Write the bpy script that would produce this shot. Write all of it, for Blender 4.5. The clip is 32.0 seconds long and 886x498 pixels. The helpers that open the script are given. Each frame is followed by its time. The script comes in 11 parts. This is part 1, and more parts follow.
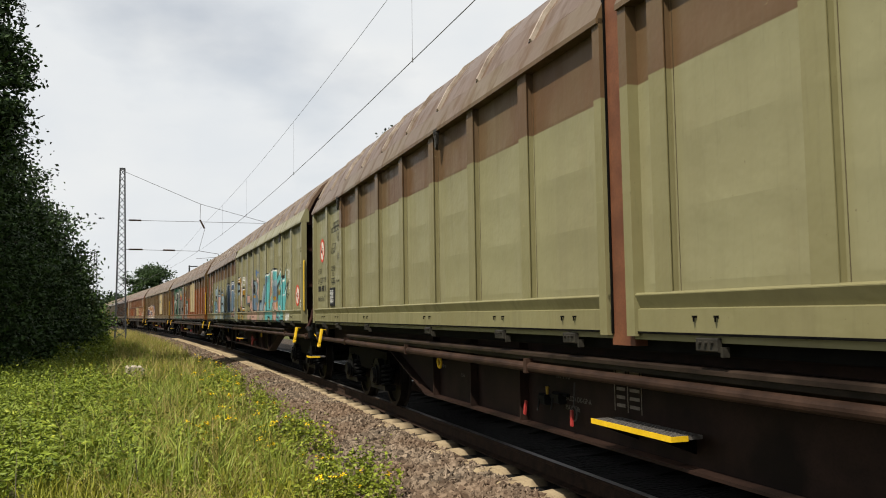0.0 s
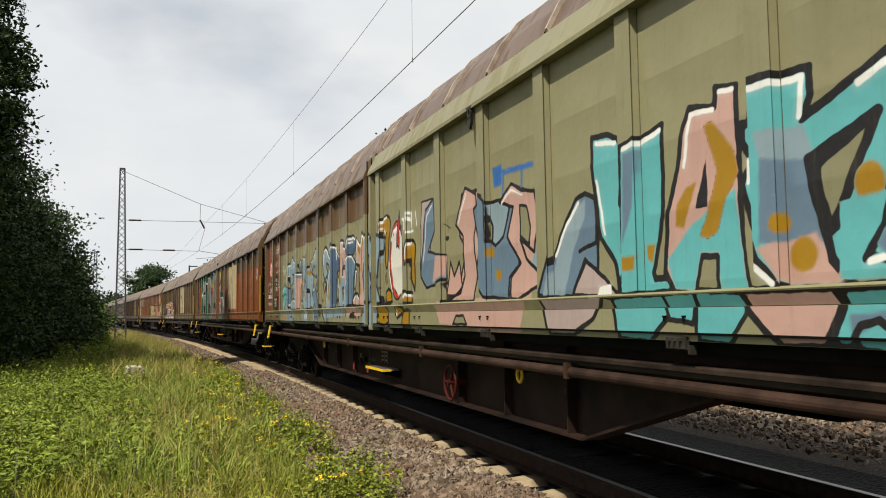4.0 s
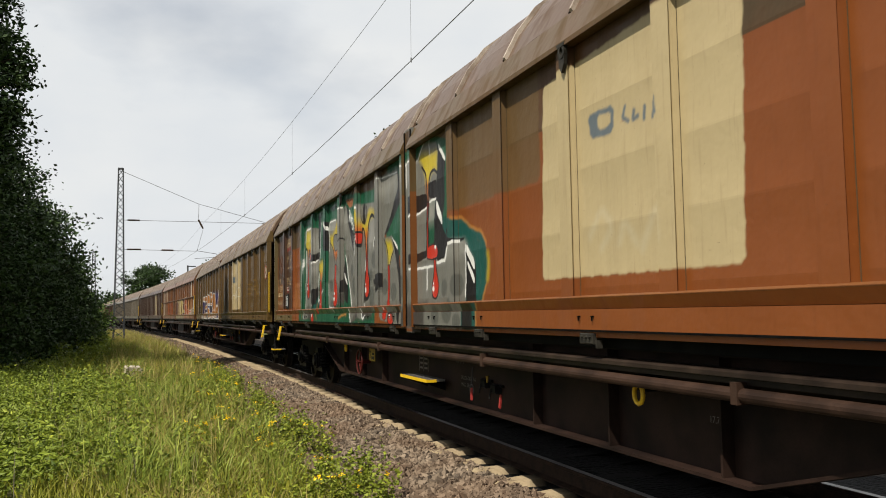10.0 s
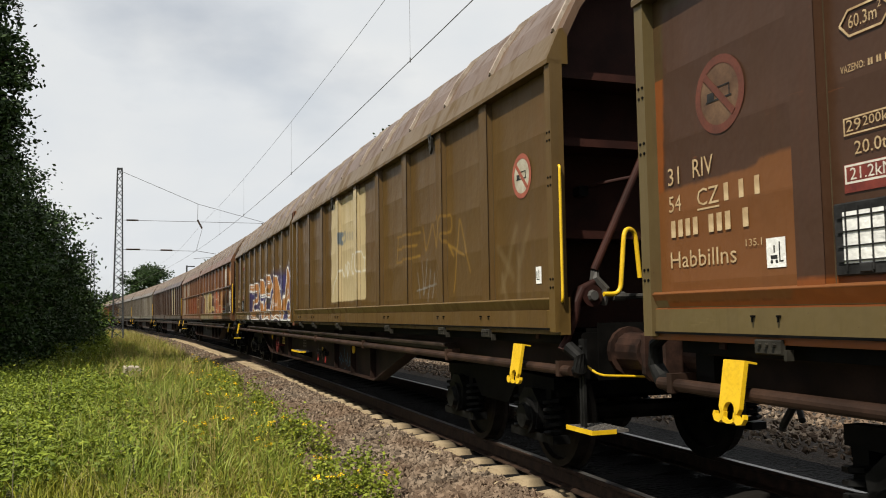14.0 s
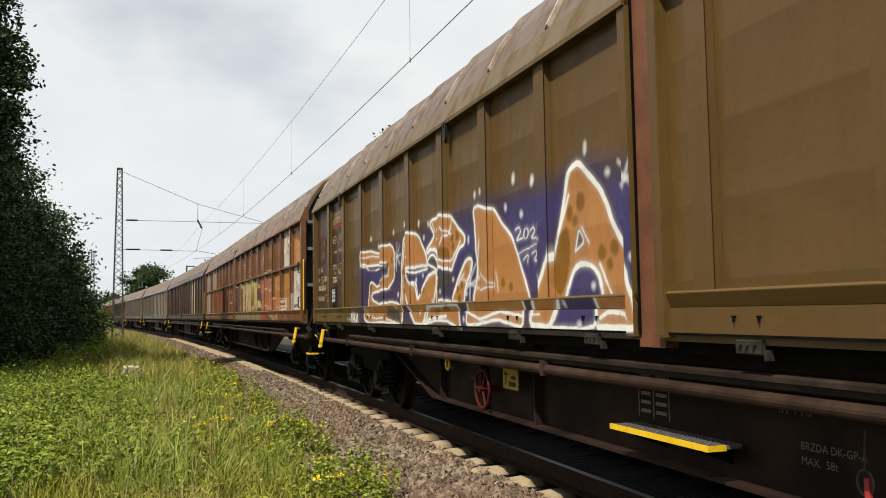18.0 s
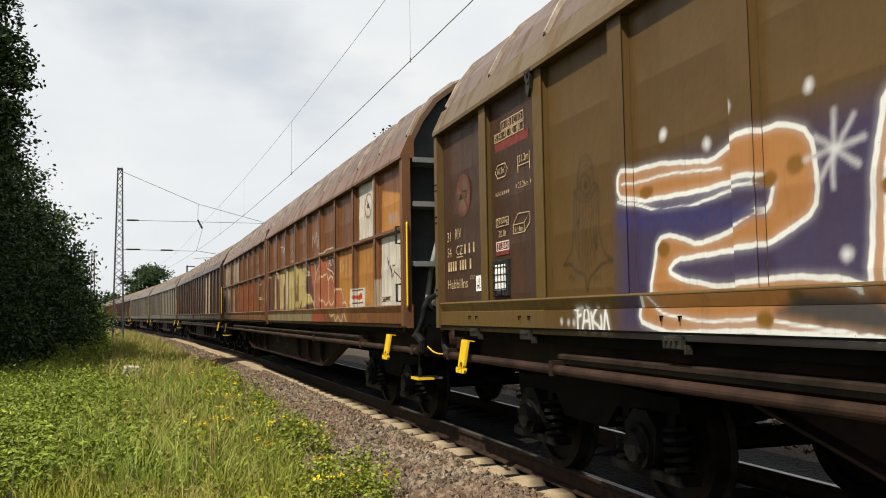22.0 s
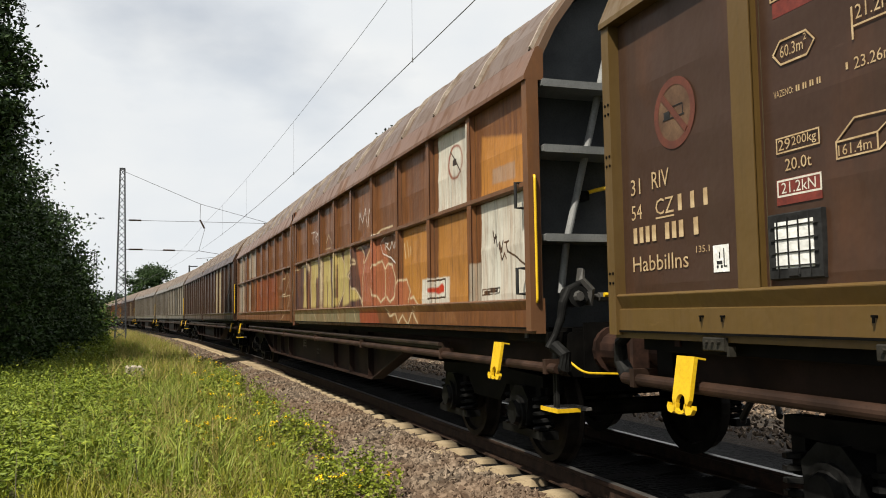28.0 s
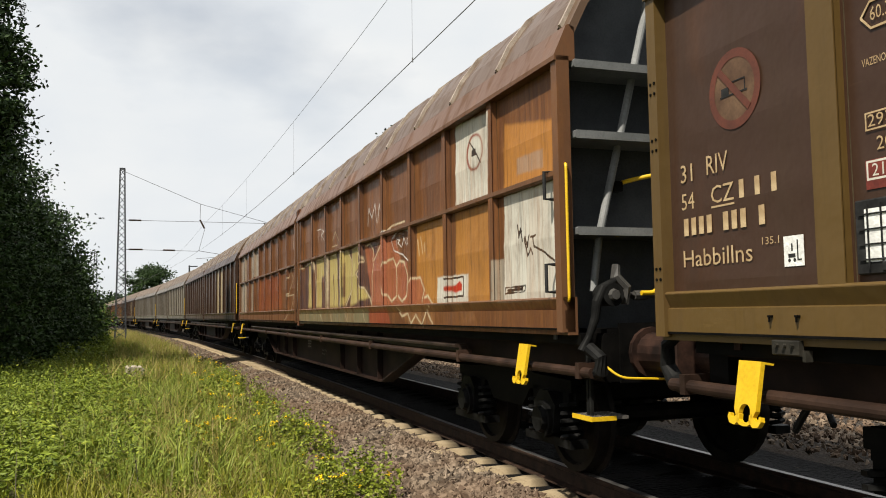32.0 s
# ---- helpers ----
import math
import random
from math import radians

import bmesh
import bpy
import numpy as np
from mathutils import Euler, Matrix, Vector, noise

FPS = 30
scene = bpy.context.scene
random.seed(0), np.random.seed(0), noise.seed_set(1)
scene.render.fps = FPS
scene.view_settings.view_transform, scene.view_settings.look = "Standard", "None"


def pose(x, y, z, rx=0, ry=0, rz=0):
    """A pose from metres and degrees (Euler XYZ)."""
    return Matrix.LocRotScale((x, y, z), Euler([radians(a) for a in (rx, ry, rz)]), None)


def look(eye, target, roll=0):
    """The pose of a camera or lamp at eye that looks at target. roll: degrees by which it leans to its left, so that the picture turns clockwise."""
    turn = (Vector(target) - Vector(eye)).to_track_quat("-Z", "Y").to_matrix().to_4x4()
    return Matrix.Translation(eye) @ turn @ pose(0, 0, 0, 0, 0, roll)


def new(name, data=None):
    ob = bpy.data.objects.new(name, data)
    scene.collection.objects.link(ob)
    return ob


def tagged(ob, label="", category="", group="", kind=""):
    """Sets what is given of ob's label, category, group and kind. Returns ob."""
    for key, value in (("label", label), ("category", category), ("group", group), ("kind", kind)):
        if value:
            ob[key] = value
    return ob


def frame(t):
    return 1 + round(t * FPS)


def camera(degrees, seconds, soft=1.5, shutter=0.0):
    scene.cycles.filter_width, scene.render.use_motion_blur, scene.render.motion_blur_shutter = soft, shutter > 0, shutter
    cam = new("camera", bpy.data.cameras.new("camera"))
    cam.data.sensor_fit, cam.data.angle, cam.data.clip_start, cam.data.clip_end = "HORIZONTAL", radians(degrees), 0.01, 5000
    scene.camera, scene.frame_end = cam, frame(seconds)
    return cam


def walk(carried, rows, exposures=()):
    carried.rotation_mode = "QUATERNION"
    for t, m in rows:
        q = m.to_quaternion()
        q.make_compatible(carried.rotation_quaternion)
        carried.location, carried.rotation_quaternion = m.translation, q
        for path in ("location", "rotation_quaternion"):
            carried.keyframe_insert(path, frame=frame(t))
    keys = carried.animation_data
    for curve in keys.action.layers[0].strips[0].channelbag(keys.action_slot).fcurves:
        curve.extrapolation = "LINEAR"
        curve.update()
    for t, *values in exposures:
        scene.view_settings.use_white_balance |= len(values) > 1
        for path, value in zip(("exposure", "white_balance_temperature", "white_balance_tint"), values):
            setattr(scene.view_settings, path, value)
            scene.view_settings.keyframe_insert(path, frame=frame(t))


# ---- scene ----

# ================= camera =================
EYE = Vector((0.0, 0.0, 1.365))
YAW, PITCH, ROLL = 18.117, 4.284, -0.873


def aim(turn):
    a, p = radians(YAW + turn), radians(PITCH)
    way = Vector((math.cos(p) * math.cos(a), -math.cos(p) * math.sin(a), math.sin(p)))
    return look(EYE, EYE + way, ROLL)


cam = camera(55.4, 32.0, soft=1.0, shutter=0.04)
SWAY = [(0, 0), (9.2, 0), (9.5, -0.06), (9.8, 0.08), (10.2, 0.1), (11.5, 0.1), (12.0, 0.15), (18.0, 0.165), (19.0, 0.15), (23.3, 0.14),
        (24.0, 0.07), (25.0, 0.01), (27.5, 0), (32.0, 0)]
walk(cam, [(t, aim(a)) for t, a in SWAY], exposures=[(0, 0.47), (9, 0.43), (14, 0.4), (17, 0.51), (24, 0.53), (32, 0.53)])

# ================= track line and train motion =================
OFFSET = 4.14          # the track's middle lies this far to the right of the eye


def bend(s):
    if s < 20:
        return 0.5 * 0.00135 * s * s, 0.00135 * s
    if s < 85:
        u = s - 20
        return 0.27 + 0.027 * u + 0.00062 * u * u, 0.027 + 0.00124 * u
    u = s - 85
    return 4.6445 + 0.1076 * u, 0.1076


def along(s, off=0.0, z=0.0):
    """A place s metres along the track, off metres to its left."""
    b, slope = bend(s)
    n = math.hypot(1, slope)
    return Vector((s - off * slope / n, -OFFSET + b + off / n, z))


RUN = [(0, -23.4), (1, -19.2), (2, -15.0), (3, -10.75), (4, -6.5), (5, -2.1), (5.5, 0), (6, 2.05), (7, 6.17), (8, 10.31), (9, 14.4), (10, 18.47),
       (11, 22.54), (12, 26.44), (13, 30.3), (14, 34.06), (14.5, 35.9), (15.5, 39.42), (16.5, 42.69), (17, 44.16), (18, 46.78), (19, 48.99),
       (20, 50.86), (21, 52.38), (22, 53.64), (23, 54.62), (24, 55.41), (25, 56.02), (26, 56.47), (27, 56.81), (28, 57.09), (29, 57.3),
       (30, 57.45), (31, 57.56), (32, 57.62)]


def run(t):
    """How far the train has rolled at t seconds."""
    k = max(i for i, row in enumerate(RUN) if row[0] <= t + 1e-6)
    if k >= len(RUN) - 1:
        return RUN[-1][1]

    def slope(i):
        i0, i1 = max(i - 1, 0), min(i + 1, len(RUN) - 1)
        return (RUN[i1][1] - RUN[i0][1]) / (RUN[i1][0] - RUN[i0][0])
    (t0, a), (t1, b) = RUN[k], RUN[k + 1]
    h = t1 - t0
    u = (t - t0) / h
    return (a * (2 * u ** 3 - 3 * u * u + 1) + b * (3 * u * u - 2 * u ** 3) + h * slope(k) * (u ** 3 - 2 * u * u + u) + h * slope(k + 1) * (u ** 3 - u * u))


def wagon_pose(s):
    p, q = along(s - 8.86), along(s + 8.86)
    m = (p + q) / 2
    return pose(m.x, m.y, 0, 0, 0, math.degrees(math.atan2(q.y - p.y, q.x - p.x)))


# ================= light =================
SUN_EL, SUN_AZ = radians(53), radians(128)      # azimuth counted from +x towards +y
world = bpy.data.worlds.new("sky")
scene.world = world
world.use_nodes = True


def nodes_of(tree):
    tree.nodes.clear()
    return tree.nodes, tree.links


wn, wl = nodes_of(world.node_tree)
w_out, w_bg = wn.new("ShaderNodeOutputWorld"), wn.new("ShaderNodeBackground")
sky = wn.new("ShaderNodeTexSky")
sky.sky_type, sky.sun_disc = "NISHITA", False
sky.sun_elevation, sky.sun_rotation = SUN_EL, radians(90) - SUN_AZ
w_map, w_co = wn.new("ShaderNodeMapping"), wn.new("ShaderNodeTexCoord")
w_map.inputs["Scale"].default_value = (1.0, 1.0, 2.2)
cloud, cloud2 = wn.new("ShaderNodeTexNoise"), wn.new("ShaderNodeTexNoise")
cloud.inputs["Scale"].default_value, cloud.inputs["Detail"].default_value, cloud.inputs["Roughness"].default_value = 2.1, 9, 0.5
cloud2.inputs["Scale"].default_value, cloud2.inputs["Detail"].default_value = 5.5, 9
ramp, ramp2 = wn.new("ShaderNodeValToRGB"), wn.new("ShaderNodeValToRGB")
ramp.color_ramp.elements[0].position, ramp.color_ramp.elements[1].position = 0.3, 0.5
ramp.color_ramp.elements[0].color = (0.5, 0.5, 0.5, 1)
ramp2.color_ramp.elements[0].position, ramp2.color_ramp.elements[1].position = 0.34, 0.66
ramp2.color_ramp.elements[0].color, ramp2.color_ramp.elements[1].color = (8.75, 9.1, 9.4, 1), (9.6, 9.75, 9.75, 1)
w_mix = wn.new("ShaderNodeMix")
w_mix.data_type = "RGBA"
wl.new(w_co.outputs["Generated"], w_map.inputs["Vector"])
wl.new(w_map.outputs["Vector"], cloud.inputs["Vector"])
wl.new(w_map.outputs["Vector"], cloud2.inputs["Vector"])
wl.new(cloud.outputs["Fac"], ramp.inputs["Fac"])
wl.new(cloud2.outputs["Fac"], ramp2.inputs["Fac"])
wl.new(ramp.outputs["Color"], w_mix.inputs["Factor"])
wl.new(sky.outputs["Color"], w_mix.inputs["A"])
wl.new(ramp2.outputs["Color"], w_mix.inputs["B"])
wl.new(w_mix.outputs["Result"], w_bg.inputs["Color"])
w_bg.inputs["Strength"].default_value = 0.064
wl.new(w_bg.outputs["Background"], w_out.inputs["Surface"])

sun = new("sun", bpy.data.lights.new("sun", "SUN"))
sun.data.energy, sun.data.angle, sun.data.color = 5.0, radians(0.6), (1.0, 0.93, 0.8)
to_sun = Vector((math.cos(SUN_EL) * math.cos(SUN_AZ), math.cos(SUN_EL) * math.sin(SUN_AZ), math.sin(SUN_EL)))
sun.matrix_basis = look(to_sun * 50, (0, 0, 0))


# ================= materials =================
class Mat:
    """A small wrapper to write node materials in few lines."""

    def __init__(self, name, rough=0.6, metal=0.0):
        self.m = bpy.data.materials.new(name)
        self.m.use_nodes = True
        self.t = self.m.node_tree
        self.p = self.t.nodes["Principled BSDF"]
        self.p.inputs["Roughness"].default_value, self.p.inputs["Metallic"].default_value = rough, metal
        self.p.inputs["Specular IOR Level"].default_value = 0.2
        self.co = self.t.nodes.new("ShaderNodeTexCoord")

    def node(self, kind, **sets):
        n = self.t.nodes.new("ShaderNode" + kind)
        for key, v in sets.items():
            n.inputs[key.replace("_", " ")].default_value = v
        return n

    def link(self, a, b):
        self.t.links.new(a, b)

    def coords(self, scale=(1, 1, 1)):
        mp = self.node("Mapping", Scale=scale)
        self.link(self.co.outputs["Object"], mp.inputs["Vector"])
        return mp.outputs["Vector"]

    def noise(self, scale, detail=4, stretch=(1, 1, 1), rough=0.55):
        n = self.node("TexNoise", Scale=scale, Detail=detail, Roughness=rough)
        self.link(self.coords(stretch), n.inputs["Vector"])
        return n.outputs["Fac"]

    def step(self, fac, lo, hi):
        n = self.node("MapRange", From_Min=lo, From_Max=hi)
        self.link(fac, n.inputs["Value"])
        return n.outputs["Result"]

    def times(self, a, b):
        n = self.t.nodes.new("ShaderNodeMath")
        n.operation = "MULTIPLY"
        for i, v in enumerate((a, b)):
            if isinstance(v, (int, float)):
                n.inputs[i].default_value = v
            else:
                self.link(v, n.inputs[i])
        return n.outputs[0]

    def mix(self, fac, a, b):
        n = self.t.nodes.new("ShaderNodeMix")
        n.data_type = "RGBA"
        for key, v in (("Factor", fac), ("A", a), ("B", b)):
            if isinstance(v, tuple):
                n.inputs[key].default_value = (*v, 1) if len(v) == 3 else v
            elif isinstance(v, (int, float)):
                n.inputs[key].default_value = v
            else:
                self.link(v, n.inputs[key])
        return n.outputs["Result"]

    def axis(self, name):
        n = self.t.nodes.new("ShaderNodeSeparateXYZ")
        self.link(self.co.outputs["Object"], n.inputs[0])
        return n.outputs[name]

    def random(self):
        return self.t.nodes.new("ShaderNodeObjectInfo").outputs["Random"]

    def island(self):
        return self.t.nodes.new("ShaderNodeNewGeometry").outputs["Random Per Island"]

    def bump(self, fac, strength=0.3, dist=0.01):
        n = self.node("Bump", Strength=strength, Distance=dist)
        self.link(fac, n.inputs["Height"])
        self.link(n.outputs["Normal"], self.p.inputs["Normal"])

    def done(self, colour, rough=None):
        if isinstance(colour, tuple):
            self.p.inputs["Base Color"].default_value = (*colour, 1)
        else:
            self.link(colour, self.p.inputs["Base Color"])
        if rough is not None:
            self.link(rough, self.p.inputs["Roughness"])
        return self.m


def grained(name, dark, light, scale=8, rough=0.7, metal=0.0, bump=0.2, stretch=(1, 1, 1), dist=0.0015, fine=60):
    m = Mat(name, rough, metal)
    m.p.inputs["Specular IOR Level"].default_value = 0.04 if max(light) < 0.02 else 0.12 if max(light) < 0.1 else 0.35
    big, small = m.noise(scale, 5, stretch), m.noise(fine, 3, stretch)
    c = m.mix(m.step(big, 0.35, 0.65), dark, light)
    c = m.mix(m.times(m.step(small, 0.45, 0.75), 0.35), c, tuple(v * 0.5 for v in dark))
    m.bump(small, bump, dist)
    return m.done(c)


def body_paint(name, low, high=None, edge=2.69, painted=False, rust=0.25, grime=0.35, rust_colour=(0.16, 0.06, 0.02), rough=0.45, drips=0.0):
    """Sheet-metal paint of a wagon in one or two tones, with rain streaks, grime and rust; painted: with sprayed colours from the mesh."""
    m = Mat(name, rough)
    m.p.inputs["Specular IOR Level"].default_value = 0.22
    c = low
    if high:
        c = m.mix(m.step(m.axis("Z"), edge - 0.004, edge + 0.004), low, high)
    patch = m.step(m.noise(0.9, 5), 0.35, 0.7)
    c = m.mix(m.times(patch, 0.42), c, tuple(v * k for v, k in zip(low, (0.72, 0.66, 0.62))))
    if painted:
        at = m.t.nodes.new("ShaderNodeAttribute")
        at.attribute_name = "spray"
        c = m.mix(at.outputs["Alpha"], c, at.outputs["Color"])
        ln = m.t.nodes.new("ShaderNodeAttribute")
        ln.attribute_name = "lines"
        sp = m.t.nodes.new("ShaderNodeSeparateXYZ")
        m.link(ln.outputs["Vector"], sp.inputs[0])
        c = m.mix(m.step(sp.outputs["X"], 0.0025, -0.0025), c, (0.009, 0.009, 0.0098))
        c = m.mix(m.step(sp.outputs["Y"], 0.003, -0.006), c, (0.6, 0.6, 0.57))
    streak = m.step(m.noise(5.0, 4, (1, 1, 0.06)), 0.5, 0.8)
    c = m.mix(m.times(streak, grime), c, (0.04, 0.028, 0.019))
    spots = m.times(m.step(m.noise(2.2, 6, (1, 1, 0.35), 0.65), 0.56, 0.72), rust)
    c = m.mix(spots, c, rust_colour)
    if drips:
        run_off = m.step(m.noise(16, 5, (1, 1, 0.05), 0.7), 0.42, 0.72)
        c = m.mix(m.times(run_off, drips * 0.55), c, rust_colour)
        c = m.mix(m.times(m.step(m.noise(26, 4, (1, 1, 0.04), 0.7), 0.5, 0.75), drips * 0.75), c, (0.03, 0.014, 0.007))
        c = m.mix(m.times(m.step(m.noise(3.2, 6, (1, 1, 0.5), 0.7), 0.5, 0.68), drips * 0.45), c, (0.075, 0.03, 0.011))
    dust = m.step(m.noise(40, 3), 0.3, 0.8)
    c = m.mix(m.times(dust, 0.05), c, (0.14, 0.11, 0.075))
    fine = m.step(m.noise(30, 4, (1, 1, 0.08), 0.65), 0.55, 0.8)
    c = m.mix(m.times(fine, 0.22 + 0.3 * grime), c, tuple(v * 0.45 for v in low))
    scuff = m.times(m.step(m.noise(7, 6, (0.35, 1, 1.6), 0.7), 0.66, 0.72), 0.3)
    c = m.mix(scuff, c, tuple(min(1.0, v * 1.6 + 0.015) for v in low))
    chips = m.times(m.step(m.noise(55, 2), 0.74, 0.77), 0.55)
    c = m.mix(chips, c, (0.05, 0.026, 0.014))
    m.bump(m.noise(2.1, 4), 0.42, 0.035)
    return m.done(c, m.step(streak, -0.9, 1.6))


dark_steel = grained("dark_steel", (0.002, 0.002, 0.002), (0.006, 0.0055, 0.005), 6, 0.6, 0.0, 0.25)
frame_brown = grained("frame_brown", (0.007, 0.004, 0.003), (0.024, 0.013, 0.0095), 3, 0.65, 0.0, 0.2)
pipe_brown = grained("pipe_brown", (0.017, 0.0095, 0.0065), (0.045, 0.025, 0.017), 4, 0.6, 0.0, 0.2)
guide_dark = grained("guide_dark", (0.011, 0.0075, 0.0058), (0.034, 0.023, 0.017), 4, 0.45, 0.0, 0.2)
rail_side = grained("rail_side", (0.013, 0.008, 0.006), (0.036, 0.021, 0.014), 9, 0.75, 0.0, 0.3)
rail_top = grained("rail_top", (0.2, 0.185, 0.17), (0.32, 0.3, 0.28), 20, 0.42, 0.9, 0.05)
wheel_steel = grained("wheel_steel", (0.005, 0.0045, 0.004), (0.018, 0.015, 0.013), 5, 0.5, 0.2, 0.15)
yellow_paint = grained("yellow_paint", (0.58, 0.36, 0.008), (0.66, 0.42, 0.015), 7, 0.45, 0.0, 0.08)
concrete = grained("concrete", (0.3, 0.26, 0.2), (0.44, 0.38, 0.3), 5, 0.9, 0.0, 0.35, (1, 1, 1), 0.01, 70)
galvanised = grained("galvanised", (0.035, 0.037, 0.04), (0.075, 0.078, 0.082), 9, 0.55, 0.3, 0.1)
wire_metal = grained("wire_metal", (0.1, 0.1, 0.1), (0.18, 0.18, 0.18), 9, 0.5, 0.6, 0.05)


# ================= mesh helpers =================
class Build:
    """Collects boxes, prisms, tubes and sheets into one mesh."""

    def __init__(self):
        self.v, self.f, self.k, self.cur = [], [], [], 0

    def add(self, verts, faces):
        n = len(self.v)
        self.v += [tuple(p) for p in verts]
        self.f += [tuple(i + n for i in f) for f in faces]
        self.k += [self.cur] * len(faces)
        return self

    def use(self, slot):
        self.cur = slot
        return self

    def box(self, x0, x1, y0, y1, z0, z1, b=0.0):
        """A box; b: a small bevel on its four long edges along x."""
        if b:
            prof = [(y0 + b, z0), (y1 - b, z0), (y1, z0 + b), (y1, z1 - b), (y1 - b, z1), (y0 + b, z1), (y0, z1 - b), (y0, z0 + b)]
            return self.prism(prof, x0, x1)
        p = [(x, y, z) for x in (x0, x1) for y in (y0, y1) for z in (z0, z1)]
        return self.add(p, [(0, 1, 3, 2), (4, 6, 7, 5), (0, 4, 5, 1), (2, 3, 7, 6), (0, 2, 6, 4), (1, 5, 7, 3)])

    def prism(self, prof, x0, x1, axis="x", closed=True):
        """Extrude a profile along an axis: (y, z) along x, (x, z) along y, (x, y) along z."""
        n = len(prof)
        put = {"x": lambda c, a, b: (c, a, b), "y": lambda c, a, b: (a, c, b), "z": lambda c, a, b: (a, b, c)}[axis]
        v = [put(c, a, b) for c in (x0, x1) for a, b in prof]
        f = [(i, (i + 1) % n, n + (i + 1) % n, n + i) for i in range(n if closed else n - 1)]
        if closed:
            f += [tuple(range(n)), tuple(range(2 * n - 1, n - 1, -1))]
        return self.add(v, f)

    def tube(self, pts, r, n=8, caps=True):
        """A round tube along a line of points, its sections carried along without twist."""
        pts = [Vector(p) for p in pts]
        v, f, a = [], [], None
        for i, p in enumerate(pts):
            d = (pts[min(i + 1, len(pts) - 1)] - pts[max(i - 1, 0)]).normalized()
            a = d.orthogonal().normalized() if a is None else (a - d * a.dot(d)).normalized()
            b = d.cross(a)
            rr = r[i] if isinstance(r, (list, tuple)) else r
            v += [p + (a * math.cos(6.28319 * j / n) + b * math.sin(6.28319 * j / n)) * rr for j in range(n)]
        for i in range(len(pts) - 1):
            f += [(i * n + j, i * n + (j + 1) % n, (i + 1) * n + (j + 1) % n, (i + 1) * n + j) for j in range(n)]
        if caps:
            f += [tuple(range(n - 1, -1, -1)), tuple((len(pts) - 1) * n + j for j in range(n))]
        return self.add(v, f)

    def mesh(self, name, mats, smooth=False):
        me = bpy.data.meshes.new(name)
        me.from_pydata(self.v, [], self.f)
        for m in (mats if isinstance(mats, (list, tuple)) else [mats]):
            me.materials.append(m)
        if any(self.k):
            me.polygons.foreach_set("material_index", self.k)
        bm = bmesh.new()
        bm.from_mesh(me)
        bmesh.ops.recalc_face_normals(bm, faces=bm.faces)
        bm.to_mesh(me)
        bm.free()
        if smooth:
            me.polygons.foreach_set("use_smooth", [True] * len(me.polygons))
        return me


def raw_mesh(name, verts, faces, mat, smooth=False):
    """A mesh from numpy arrays of places and of equal-sized faces."""
    me = bpy.data.meshes.new(name)
    verts, faces = np.asarray(verts, np.float32), np.asarray(faces, np.int32)
    n, k = faces.shape
    me.vertices.add(len(verts))
    me.vertices.foreach_set("co", verts.ravel())
    me.loops.add(n * k)
    me.loops.foreach_set("vertex_index", faces.ravel())
    me.polygons.add(n)
    me.polygons.foreach_set("loop_start", np.arange(0, n * k, k, dtype=np.int32))
    me.polygons.foreach_set("use_smooth", np.full(n, smooth))
    me.update(calc_edges=True)
    me.validate()
    me.materials.append(mat)
    return me


def bent(pts, r=0.08, steps=5):
    """A line whose corners are rounded off."""
    pts = [Vector(p) for p in pts]
    line = [pts[0]]
    for a, b, c in zip(pts, pts[1:], pts[2:]):
        p, q = b + (a - b).normalized() * min(r, (a - b).length * 0.48), b + (c - b).normalized() * min(r, (c - b).length * 0.48)
        line += [(1 - k) ** 2 * p + 2 * k * (1 - k) * b + k * k * q for k in (i / steps for i in range(steps + 1))]
    return line + [pts[-1]]


def put(name, mesh, parent=None, label="", m=None):
    ob = new(name, mesh)
    if parent:
        ob.parent = parent
    if m is not None:
        ob.matrix_basis = m
    if label:
        tagged(ob, label)
    return ob


# ================= the wagons =================
W = 1.493             # half width over the ribs
RIBS = [9.8 - 1.165 * i for i in range(9)]
NEAR_RIBS = [-9.72 + 1.19 * i for i in range(9)]
ROOF = [(W - 0.1, 3.43), (W - 0.22, 3.66), (W - 0.4, 3.9), (W - 0.66, 4.1), (W - 1.0, 4.23), (W - 1.493, 4.28)]
HALF_TURN = pose(0, 0, 0, 0, 0, 180)
RIDGES = [1.45, 1.51, 1.91, 2.31, 2.71, 3.11, 3.2]     # heights of the sharp outward creases, and the sheet's two edges


def fold(z):
    """The sheet's shallow dishes between sharp creases: how far it stands out at height z."""
    u = ((z - 1.51) / 0.4) % 1.0
    return 0.0065 * ((2 * u - 1) ** 2 - 0.5)


def swell(x, x0, x1):
    """How much of the dishing is left near a bay's upright edges."""
    return np.clip((x - x0 - 0.03) / 0.09, 0, 1) * np.clip((x1 - x - 0.1) / 0.06, 0, 1)


SHARED = {}


def shared(key, make):
    if key not in SHARED:
        SHARED[key] = make()
    return SHARED[key]


